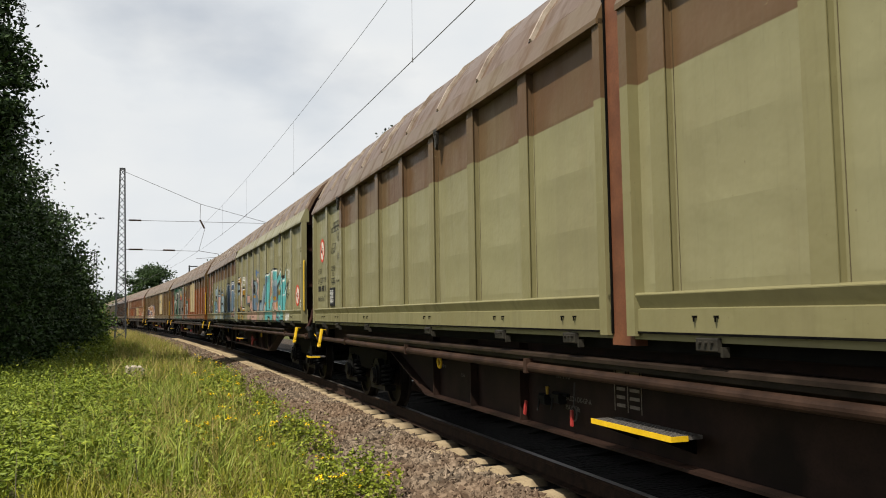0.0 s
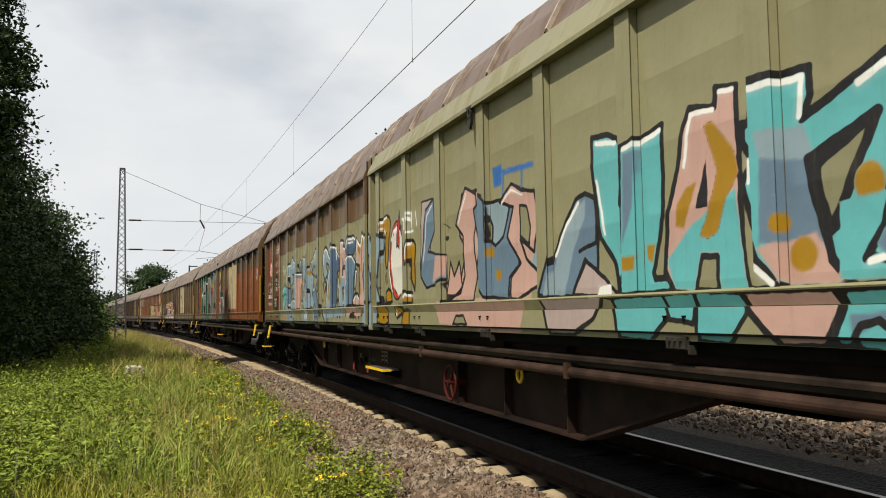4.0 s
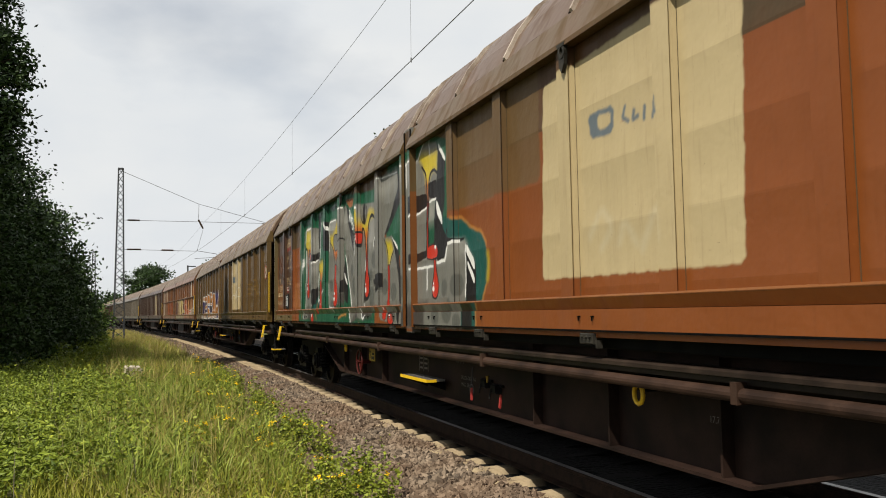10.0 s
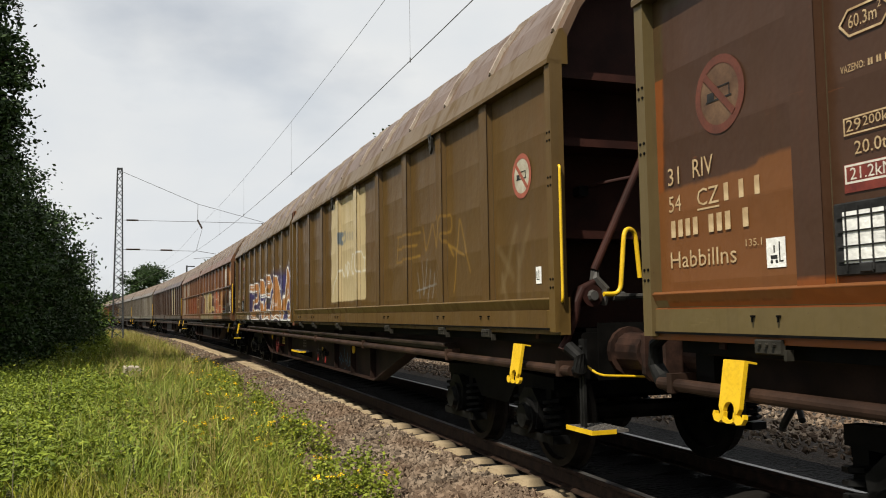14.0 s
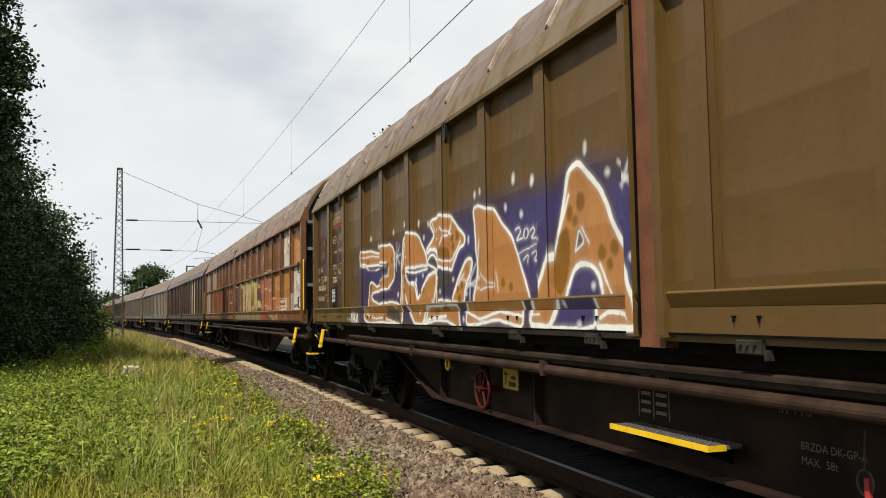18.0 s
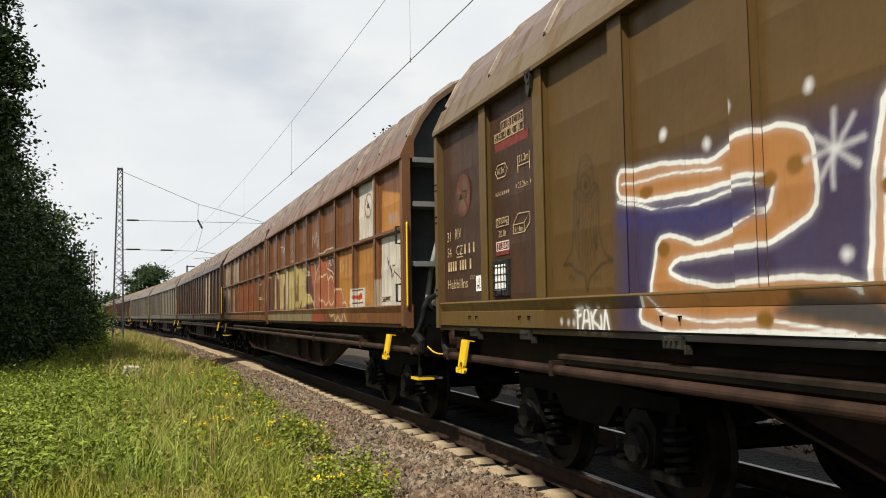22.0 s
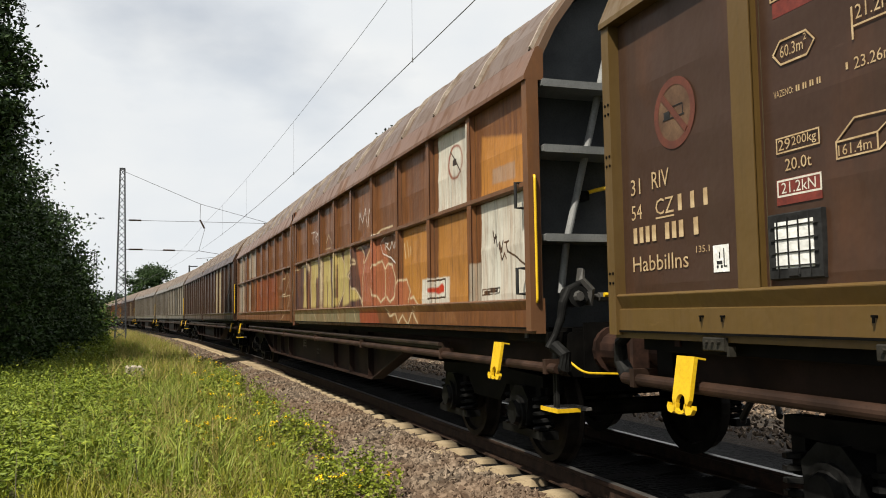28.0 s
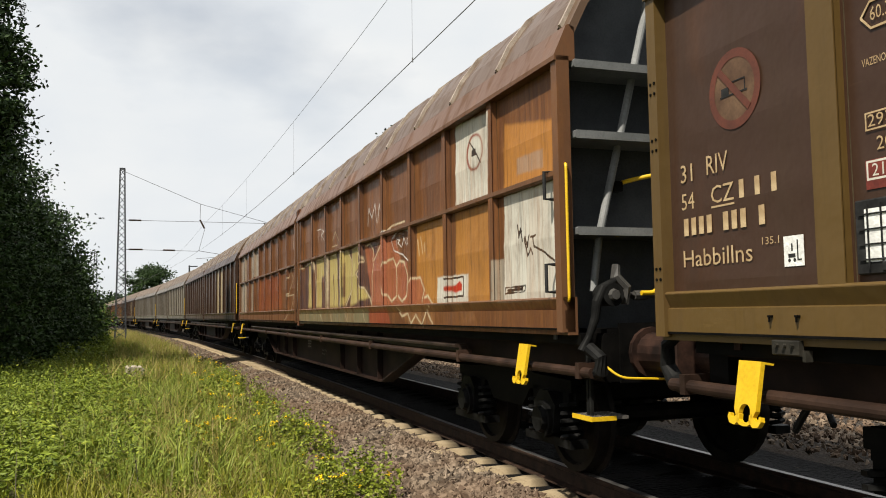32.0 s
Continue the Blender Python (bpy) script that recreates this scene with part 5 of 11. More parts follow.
    g.letter("teal", "k", 0.03, [(6.495, 1.448), (6.798, 1.454), (6.762, 1.286), (6.545, 1.308)])
    g.letter("teal", "k", 0.03, [(6.798, 1.454), (7.147, 1.458), (7.198, 1.351), (7.036, 1.179), (6.784, 1.196)])
    g.letter("pk", "k", 0.04, [(7.17, 1.447), (7.748, 1.445), (7.783, 1.368), (7.675, 1.189), (7.404, 1.183), (7.198, 1.347)])
    g.letter("teal", "k", 0.045, [(7.787, 1.444), (8.669, 1.45), (8.639, 1.312), (8.608, 1.177), (8.063, 1.161), (7.703, 1.193), (7.79, 1.358)])
    g.fill("dlb", [(7.819, 1.329), (8.039, 1.347), (8.207, 1.311), (8.167, 1.203), (8.064, 1.179), (8.033, 1.255), (7.946, 1.292), (7.832, 1.234)])
    g.letter("k", "k", 0.03, [(8.097, 1.447), (8.37, 1.453), (8.323, 1.363), (8.243, 1.364)])
    g.line("wh", 0.03, [(8.159, 1.347), (8.273, 1.325), (8.365, 1.38), (8.376, 1.449)])
    g.line("k", 0.035, [(7.803, 1.186), (7.873, 1.287), (7.965, 1.307), (8.027, 1.265), (8.064, 1.187)])
    g.letter("dlb", "k", 0.035, [(4.877, 1.477), (5.06, 1.757), (5.234, 1.971), (5.398, 2.123), (5.536, 2.147), (5.659, 2.097), (5.698, 1.882), (5.678, 1.62), (5.561, 1.593), (5.507, 1.702), (5.369, 1.523), (5.327, 1.456)])
    g.fill("lb", [(5.056, 1.672), (5.315, 2.02), (5.527, 2.11), (5.52, 1.976), (5.342, 1.77), (5.209, 1.471), (4.963, 1.476)])
    g.line("wh", 0.03, [(5.085, 1.756), (5.257, 1.955), (5.435, 2.092)])
    g.letter("pl", "k", 0.03, [(5.328, 1.469), (5.521, 1.693), (5.774, 1.565), (5.958, 1.438)])
    g.fill("wh", [(5.701, 1.515), (5.855, 1.524), (5.851, 1.447), (5.662, 1.437)])
    g.line("k", 0.03, [(5.685, 1.91), (5.666, 1.805), (5.434, 1.765)])
    g.letter("teal", "k", 0.04, [(5.642, 2.5), (5.855, 2.479), (5.988, 2.418), (6.011, 2.343), (5.974, 2.015), (6.069, 2.057), (6.044, 2.344), (6.162, 2.36), (6.459, 2.415), (6.444, 1.901), (6.331, 1.572), (6.353, 1.535), (6.506, 1.542), (6.502, 1.46), (5.972, 1.445), (5.902, 1.663), (5.731, 1.827), (5.68, 2.095), (5.65, 2.205)])
    g.fill("dlb", [(6.114, 2.304), (6.241, 2.312), (6.205, 1.97), (6.085, 1.755)])
    g.line("wh", 0.034, [(5.698, 2.452), (5.941, 2.409)])
    g.line("wh", 0.034, [(6.115, 2.329), (6.434, 2.383)])
    g.line("wh", 0.03, [(5.693, 2.2), (5.788, 1.85)])
    g.line("k", 0.035, [(6.083, 2.333), (6.051, 1.707), (5.94, 1.484)])
    g.fill("oc", [(6.062, 1.681), (6.215, 1.679), (6.21, 1.595), (6.077, 1.595)])
    g.fill("oc", [(6.267, 1.734), (6.352, 1.739), (6.322, 1.63), (6.269, 1.656)])
    g.letter("pk", "k", 0.04, [(6.717, 2.446), (6.938, 2.403), (6.943, 2.499), (7.107, 2.47), (7.11, 2.261), (7.115, 1.999), (7.115, 1.652), (7.156, 1.447), (6.927, 1.452), (6.917, 1.64), (6.787, 1.646), (6.723, 1.456), (6.536, 1.466), (6.444, 1.58), (6.49, 1.897), (6.588, 2.124), (6.657, 2.35)])
    g.fill("teal", [(6.465, 1.638), (6.71, 1.815), (7.079, 1.959), (7.107, 1.674), (7.147, 1.452), (6.937, 1.456), (6.922, 1.649), (6.777, 1.656), (6.718, 1.46), (6.542, 1.471)])
    g.letter("oc", "k", 0.004, [(6.845, 2.322), (6.914, 2.334), (6.995, 2.244), (7.066, 2.168), (7.108, 2.039), (7.008, 1.921), (6.918, 1.751), (6.839, 1.723), (6.771, 1.749), (6.852, 1.868), (6.935, 2.062), (6.89, 2.191)])
    g.fill("oc", [(6.667, 2.022), (6.755, 2.036), (6.718, 1.948), (6.633, 1.804), (6.555, 1.821), (6.584, 1.937)])
    g.fill("k", [(6.846, 2.151), (6.858, 1.89), (6.747, 1.895)])
    g.line("wh", 0.03, [(6.651, 2.14), (6.726, 2.409), (6.922, 2.392)])
    g.line("wh", 0.03, [(6.972, 2.471), (7.077, 2.46)])
    g.letter("ol", "k", 0.03, [(6.786, 1.635), (6.916, 1.629), (6.922, 1.456), (6.734, 1.46)])
    g.letter("teal", "k", 0.045, [(7.226, 2.449), (7.603, 2.423), (7.608, 2.3), (7.548, 2.202), (7.876, 2.315), (8.119, 2.409), (8.186, 2.377), (8.292, 2.189), (8.224, 2.046), (8.016, 1.867), (7.975, 1.786), (7.936, 1.61), (7.852, 1.576), (7.788, 1.46), (7.42, 1.46), (7.275, 1.581), (7.189, 1.777), (7.128, 1.975), (7.21, 2.074), (7.139, 2.17), (7.145, 2.267), (7.206, 2.258)])
    g.fill("dlb", [(7.322, 2.082), (7.62, 2.006), (7.702, 1.662), (7.599, 1.628), (7.298, 1.664)])
    g.fill("lb", [(7.282, 2.194), (7.547, 2.177), (7.62, 2.006), (7.32, 2.061)])
    g.fill("pk", [(7.279, 1.644), (7.602, 1.687), (7.773, 1.46), (7.429, 1.464)])
    g.letter("ol", "k", 0.05, [(7.619, 1.982), (7.956, 2.143), (7.864, 1.978), (7.779, 1.832), (7.692, 1.692), (7.643, 1.824)])
    g.fill("teal", [(7.832, 2.215), (8.13, 2.299), (8.226, 2.191), (8.0, 1.906), (7.893, 1.822), (7.918, 2.068), (7.964, 2.157)])
    g.line("k", 0.05, [(7.571, 2.016), (7.963, 2.145), (7.855, 1.956), (7.716, 1.704)])
    g.line("k", 0.05, [(7.571, 2.016), (7.61, 1.827), (7.692, 1.564), (7.788, 1.46)])
    g.line("wh", 0.036, [(7.248, 2.409), (7.559, 2.392), (7.532, 2.22)])
    g.line("wh", 0.036, [(7.874, 2.282), (8.134, 2.368)])
    g.line("wh", 0.03, [(7.182, 2.078), (7.176, 1.971)])
    g.line("wh", 0.034, [(7.211, 1.584), (7.377, 1.47)])
    g.disc("oc", "", 7.906, 1.868, 0.081, 0.082)
    g.disc("oc", "", 8.04, 1.967, 0.032, 0.038)
    g.disc("oc", "", 8.063, 2.058, 0.021, 0.02)
    g.disc("oc", "", 7.41, 1.746, 0.043, 0.046)
    g.disc("oc", "", 7.522, 1.597, 0.083, 0.081)
    g.fill("teal", [(7.743, 1.805), (8.329, 1.842), (8.431, 2.084), (8.753, 2.273), (8.734, 1.916), (8.545, 1.791), (9.051, 2.059), (8.854, 1.922), (8.668, 1.749), (8.587, 1.459), (7.727, 1.476)])
    g.line("k", 0.05, [(8.43, 2.077), (8.753, 2.27), (8.726, 1.909), (8.607, 1.839), (9.044, 2.059), (8.854, 1.922), (8.686, 1.765), (8.798, 1.758), (8.603, 1.449)])
    g.letter("teal", "k", 0.045, [(8.071, 1.89), (8.213, 1.975), (8.361, 1.995), (8.398, 1.935), (8.385, 1.866), (8.311, 1.844), (8.493, 1.879), (8.698, 1.913), (8.781, 1.93), (8.756, 1.746), (8.679, 1.605), (8.618, 1.526), (8.55, 1.596), (8.444, 1.564), (8.378, 1.498), (8.182, 1.45), (8.068, 1.545), (7.87, 1.557), (7.969, 1.684), (8.013, 1.811)])
    g.fill("teal", [(8.416, 2.02), (8.48, 2.167), (8.719, 2.26), (8.783, 2.182), (8.767, 1.932), (8.493, 1.879), (8.331, 1.872)])
    g.line("k", 0.045, [(8.332, 2.038), (8.417, 2.034), (8.481, 2.184), (8.559, 2.222)])
    g.line("wh", 0.036, [(8.374, 1.938), (8.46, 2.083), (8.511, 2.17)])
    g.line("wh", 0.036, [(8.458, 1.79), (8.359, 1.694), (8.286, 1.646)])
    g.line("wh", 0.02, [(8.535, 1.834), (8.764, 1.883)])
    g.line("wh", 0.034, [(7.887, 1.541), (7.999, 1.57), (8.089, 1.493)])
    g.line("k", 0.04, [(8.321, 1.852), (8.375, 1.858), (8.458, 1.79), (8.359, 1.702), (8.309, 1.662)])
    g.letter("k", "k", 0.02, [(8.182, 1.733), (8.235, 1.774), (8.286, 1.761), (8.277, 1.714), (8.223, 1.685)])
    g.disc("k", "", 8.21, 1.632, 0.016, 0.015)
    g.disc("k", "", 8.272, 1.638, 0.02, 0.015)
    g.fill("dlb", [(7.928, 1.611), (7.969, 1.684), (8.012, 1.606), (7.987, 1.552)])
    g.letter("oc", "k", 0.04, [(0.228, 2.368), (0.223, 2.475), (0.307, 2.559), (0.421, 2.575), (0.561, 2.543), (0.615, 2.467), (0.595, 2.363), (0.516, 2.205), (0.47, 1.926), (0.405, 1.923), (0.35, 2.033), (0.353, 2.26), (0.426, 2.358), (0.348, 2.307), (0.295, 2.365)])
    g.line("wh", 0.03, [(0.251, 2.48), (0.325, 2.543), (0.43, 2.552)])
    g.line("wh", 0.02, [(0.245, 2.376), (0.279, 2.426)])
    g.line("wh", 0.02, [(0.305, 2.344), (0.339, 2.401)])
    g.line("wh", 0.02, [(0.364, 2.326), (0.398, 2.383)])
    g.letter("oc", "k", 0.04, [(0.442, 1.485), (0.374, 1.536), (0.387, 1.624), (0.488, 1.661), (0.621, 1.63), (0.677, 1.501)])
    g.letter("oc", "k", 0.04, [(0.116, 1.408), (0.22, 1.486), (0.577, 1.463), (0.674, 1.357), (0.668, 1.254), (0.494, 1.208), (0.126, 1.245), (0.111, 1.326), (0.21, 1.326), (0.134, 1.373)])
    g.disc("red", "k", 0.891, 1.989, 0.319, 0.468)
    g.disc("red", "k", 1.14, 2.024, 0.193, 0.356)
    g.disc("wh", "k", 0.92, 1.995, 0.266, 0.405)
    g.fill("white", [(0.944, 2.36), (1.104, 2.271), (1.121, 2.142), (1.086, 1.597), (0.949, 1.568), (0.72, 1.685), (0.614, 2.035), (0.695, 2.275)])
    g.disc("white", "", 1.054, 1.924, 0.168, 0.305)
    g.fill("white", [(0.996, 2.287), (1.125, 2.198), (1.086, 1.597), (0.95, 1.587)])
    g.letter("red", "k", 0.03, [(0.866, 2.146), (0.949, 2.439), (1.003, 2.564), (1.018, 2.42), (0.985, 2.122), (0.931, 2.162)])
    g.line("wh", 0.03, [(0.644, 2.244), (0.763, 2.344), (0.887, 2.385)])
    g.line("wh", 0.03, [(0.543, 1.981), (0.55, 1.829), (0.653, 1.628)])
    g.letter("oc", "k", 0.04, [(1.373, 1.91), (1.359, 2.037), (1.387, 2.121), (1.458, 2.175), (1.563, 2.169), (1.64, 2.114), (1.606, 1.609), (1.492, 1.721), (1.487, 1.961), (1.418, 1.912)])
    g.letter("oc", "k", 0.04, [(0.964, 1.46), (1.318, 1.422), (1.244, 1.352), (1.067, 1.307), (0.976, 1.354)])
    g.letter("oc", "k", 0.04, [(1.234, 1.209), (1.265, 1.316), (1.339, 1.386), (1.47, 1.401), (1.551, 1.383), (1.539, 1.21)])
    g.letter("oc", "k", 0.04, [(1.192, 1.48), (1.223, 1.587), (1.354, 1.613), (1.52, 1.583), (1.512, 1.466)])
    g.line("wh", 0.03, [(1.279, 1.53), (1.396, 1.575), (1.501, 1.551)])
    g.line("wh", 0.03, [(0.998, 1.392), (1.042, 1.335)])
    g.line("wh", 0.03, [(1.389, 1.978), (1.413, 2.097), (1.488, 2.147)])
    g.line("wh", 0.034, [(1.23, 2.432), (1.396, 2.426), (1.389, 2.313)])
    g.line("wh", 0.034, [(1.49, 2.393), (1.443, 2.444), (1.439, 2.489), (1.504, 2.485), (1.494, 2.322)])
    g.line("wh", 0.03, [(1.431, 2.273), (1.57, 2.275)])
    g.line("k", 0.03, [(0.363, 1.828), (0.378, 1.725)])
    g.line("k", 0.03, [(0.416, 1.855), (0.43, 1.743)])
    g.disc("k", "", 0.248, 1.679, 0.027, 0.025)
    g.letter("teal", "k", 0.045, [(8.256, 1.229), (8.312, 1.76), (8.498, 2.072), (8.837, 2.469), (8.769, 2.033), (8.654, 1.877), (9.064, 2.083), (8.892, 1.911), (8.805, 1.78), (8.699, 1.571), (8.668, 1.236)])
    g.line("wh", 0.03, [(8.541, 2.033), (8.765, 2.316)])
    g.line("wh", 0.03, [(8.616, 1.798), (8.895, 1.959)])


def marks_silver(g):
    g.fill("bro", [(0.6, 3.2), (3.05, 3.2), (3.05, 2.33), (0.6, 2.33)])
    g.fill("end1", [(-10.957, 3.064), (-8.6, 3.097), (-8.597, 1.486), (-11.032, 1.493)])
    g.fill("end2", [(-11.15, 2.035), (-10.2, 2.05), (-10.16, 2.09), (-9.9, 2.09), (-9.9, 1.4), (-11.15, 1.4)])
    g.fill("ob", [(-8.541, 1.99), (-7.589, 1.993), (-7.556, 1.46), (-8.57, 1.478)])
    g.fill("cream", [(3.131, 3.016), (4.754, 3.092), (5.379, 3.035), (5.315, 1.578), (3.051, 1.587)])
    g.fill("bluegrey", [(3.796, 2.652), (4.13, 2.648), (4.119, 2.47), (3.825, 2.483)])
    g.fill("cream", [(3.925, 2.623), (4.092, 2.61), (4.087, 2.524), (3.919, 2.523)])
    g.line("bluegrey", 0.029, [(4.264, 2.598), (4.227, 2.536), (4.292, 2.504)])
    g.line("bluegrey", 0.03, [(4.36, 2.558), (4.337, 2.504), (4.402, 2.514)])
    g.line("bluegrey", 0.03, [(4.473, 2.548), (4.469, 2.481)])
    g.line("bluegrey", 0.03, [(4.576, 2.556), (4.56, 2.478)])
    g.line("bluegrey", 0.03, [(4.652, 2.554), (4.659, 2.471)])
    g.line("tan", 0.046, [(3.787, 1.843), (3.948, 2.011), (4.085, 1.887), (3.933, 1.757)])
    g.line("tan", 0.046, [(4.147, 1.776), (4.223, 1.908), (4.344, 1.76)])
    g.line("tan", 0.046, [(4.404, 1.721), (4.536, 1.907), (4.627, 1.96), (4.644, 1.767)])
    g.fill("green", [(-7.725, 3.279), (-7.534, 3.307), (-5.345, 3.171), (-5.13, 3.262), (-3.914, 3.193), (-3.067, 3.071), (-1.681, 2.961), (-1.798, 1.209), (-7.764, 1.225)])
    g.fill("ob", [(-3.702, 3.064), (-3.161, 3.039), (-3.276, 2.895), (-3.443, 2.916)])
    g.fill("green", [(-1.267, 3.206), (-0.227, 3.17), (0.191, 3.272), (1.062, 3.04), (1.046, 2.791), (0.979, 2.443), (1.058, 2.272), (0.771, 2.171), (0.321, 1.87), (-1.377, 2.132)])
    g.fill("tealg", [(0.78, 2.316), (1.058, 2.272), (1.226, 2.249), (1.456, 2.213), (1.625, 2.12), (1.843, 2.06), (1.939, 1.975), (1.978, 1.848), (1.961, 1.676), (1.878, 1.486), (1.799, 1.4), (1.802, 1.21), (0.99, 1.2), (0.766, 2.085)])
    g.fill("gr", [(-7.193, 2.987), (-6.504, 2.947), (-5.75, 2.832), (-5.804, 2.456), (-5.842, 2.241), (-5.922, 2.215), (-5.948, 1.83), (-6.164, 1.787), (-6.5, 1.742), (-6.611, 1.413), (-6.785, 1.275), (-7.283, 1.263)])
    g.fill("lgr", [(-6.385, 2.783), (-5.81, 2.72), (-5.832, 2.476), (-6.405, 2.474)])
    g.fill("lgr", [(-6.419, 2.256), (-5.936, 2.276), (-5.94, 2.081), (-6.431, 2.076)])
    g.fill("lgr", [(-7.183, 2.517), (-7.036, 2.482), (-7.04, 2.096), (-7.201, 2.06)])
    g.fill("k", [(-6.658, 2.419), (-6.416, 2.425), (-5.805, 2.445), (-5.811, 2.267), (-6.097, 2.291), (-6.424, 2.309), (-6.673, 2.193)])
    g.fill("k", [(-6.702, 1.74), (-6.438, 1.788), (-5.844, 1.856), (-5.855, 1.695), (-6.007, 1.676), (-6.245, 1.498), (-6.38, 1.504), (-6.621, 1.653)])
    g.fill("grey2", [(-6.624, 1.414), (-6.361, 1.508), (-6.155, 1.404), (-6.491, 1.278), (-6.763, 1.275)])
    g.fill("tealg", [(-6.193, 1.601), (-5.856, 1.688), (-5.87, 1.475), (-6.277, 1.443)])
    g.fill("wh", [(-6.623, 2.432), (-6.445, 2.34), (-6.448, 2.299), (-6.617, 2.379)])
    g.fill("wh", [(-6.635, 2.37), (-6.474, 2.278), (-6.528, 2.253), (-6.638, 2.324)])
    g.fill("wh", [(-6.652, 1.709), (-6.451, 1.645), (-6.438, 1.608), (-6.629, 1.664)])
    g.fill("wh", [(-6.609, 1.641), (-6.357, 1.558), (-6.34, 1.482), (-6.405, 1.525)])
    g.line("wh", 0.03, [(-6.646, 2.197), (-6.426, 2.27), (-5.934, 2.311)])
    g.line("wh", 0.034, [(-7.217, 2.681), (-7.168, 2.941), (-6.715, 2.936)])
    g.line("wh", 0.03, [(-7.171, 2.545), (-7.232, 1.912), (-7.26, 1.282)])
    g.disc("wh", "", -5.881, 2.285, 0.015, 0.016)
    g.fill("yel", [(-7.153, 2.918), (-6.682, 2.884), (-6.589, 2.813), (-6.648, 2.721), (-6.677, 2.549), (-6.751, 2.513), (-6.882, 2.538), (-6.987, 2.455), (-7.094, 2.563), (-7.2, 2.608)])
    g.fill("org", [(-7.042, 2.559), (-6.882, 2.547), (-6.924, 2.411), (-7.003, 2.355)])
    g.fill("org", [(-6.822, 2.58), (-6.672, 2.545), (-6.698, 2.429), (-6.82, 2.459)])
    g.letter("red", "k", 0.03, [(-6.814, 2.48), (-6.691, 2.466), (-6.705, 2.389), (-6.758, 2.334), (-6.807, 2.362)])
    g.letter("red", "k", 0.035, [(-6.999, 2.34), (-6.945, 2.328), (-6.947, 2.052), (-6.859, 1.84), (-6.853, 1.721), (-6.949, 1.643), (-7.048, 1.649), (-7.109, 1.731), (-7.087, 1.835), (-7.018, 2.033)])
    g.fill("org", [(-6.997, 2.369), (-6.943, 2.357), (-6.945, 2.241), (-7.005, 2.252)])
    g.line("k", 0.034, [(-7.231, 2.56), (-7.173, 2.598), (-7.083, 2.575), (-7.025, 2.494), (-7.007, 2.297)])
    g.line("k", 0.034, [(-6.947, 2.285), (-6.946, 2.461), (-6.892, 2.541), (-6.815, 2.544)])
    g.line("k", 0.034, [(-6.518, 2.86), (-6.623, 2.836), (-6.696, 2.737), (-6.696, 2.591), (-6.67, 2.505), (-6.705, 2.389), (-6.759, 2.328), (-6.816, 2.367), (-6.848, 2.466), (-6.852, 2.553)])
    g.disc("wh", "", -6.784, 2.436, 0.014, 0.014)
    g.disc("wh", "", -6.797, 2.385, 0.019, 0.017)
    g.disc("wh", "", -7.041, 1.919, 0.02, 0.017)
    g.disc("wh", "", -7.051, 1.837, 0.035, 0.033)
    g.disc("spot", "", -6.761, 1.857, 0.109, 0.11)
    g.disc("spot", "", -6.522, 1.907, 0.095, 0.092)
    g.disc("spot", "", -6.949, 1.477, 0.104, 0.085)
    g.disc("spot", "", -6.741, 1.397, 0.107, 0.06)
    g.disc("spot", "", -7.066, 1.35, 0.07, 0.073)
    g.disc("red", "k", -6.309, 1.289, 0.14, 0.103)
    g.disc("wh", "", -6.379, 1.344, 0.033, 0.03)
    g.disc("wh", "", -6.325, 1.375, 0.011, 0.013)
    g.fill("green", [(-6.189, 1.405), (-5.917, 1.432), (-5.883, 1.284), (-6.147, 1.281)])
    g.line("rustor", 0.035, [(-6.073, 1.546), (-6.064, 1.495)])
    g.line("rustor", 0.03, [(-6.117, 1.474), (-5.995, 1.396), (-5.898, 1.277)])
    g.fill("k", [(-5.886, 3.081), (-5.691, 3.081), (-5.733, 2.501), (-5.893, 2.48)])
    g.fill("k", [(-5.275, 2.887), (-4.991, 2.889), (-4.981, 2.381), (-5.346, 2.375)])
    g.fill("green", [(-5.333, 2.416), (-5.018, 2.407), (-5.025, 1.942), (-5.384, 1.865)])
    g.line("wh", 0.026, [(-5.675, 2.932), (-5.745, 2.503), (-5.966, 1.571)])
    g.line("wh", 0.022, [(-5.917, 2.025), (-5.941, 1.57), (-5.417, 1.85)])
    g.line("wh", 0.02, [(-7.318, 2.919), (-7.495, 1.457)])
    g.fill("wh", [(-5.272, 2.946), (-4.998, 2.771), (-5.001, 2.71), (-5.276, 2.875)])
    g.fill("yel", [(-5.856, 2.237), (-5.393, 2.292), (-5.443, 2.174), (-5.609, 1.996), (-5.748, 2.009), (-5.864, 2.088)])
    g.line("k", 0.022, [(-5.372, 2.281), (-5.51, 2.16), (-5.634, 1.954)])
    g.line("k", 0.022, [(-5.937, 2.118), (-5.792, 2.08), (-5.752, 1.942)])
    g.fill("org", [(-5.792, 2.08), (-5.583, 2.059), (-5.66, 1.912), (-5.753, 1.92)])
    g.letter("red", "k", 0.016, [(-5.775, 1.944), (-5.658, 1.934), (-5.685, 1.65), (-5.637, 1.473), (-5.689, 1.364), (-5.818, 1.361), (-5.899, 1.424), (-5.817, 1.611)])
    g.line("wh", 0.016, [(-5.807, 1.566), (-5.798, 1.521)])
    g.fill("gr", [(-4.953, 2.884), (-4.463, 2.863), (-4.343, 2.832), (-4.24, 2.989), (-3.892, 2.977), (-3.814, 2.93), (-3.788, 2.491), (-3.791, 1.696), (-4.042, 1.628), (-4.488, 1.449), (-4.975, 1.475), (-5.044, 1.944), (-4.981, 2.381)])
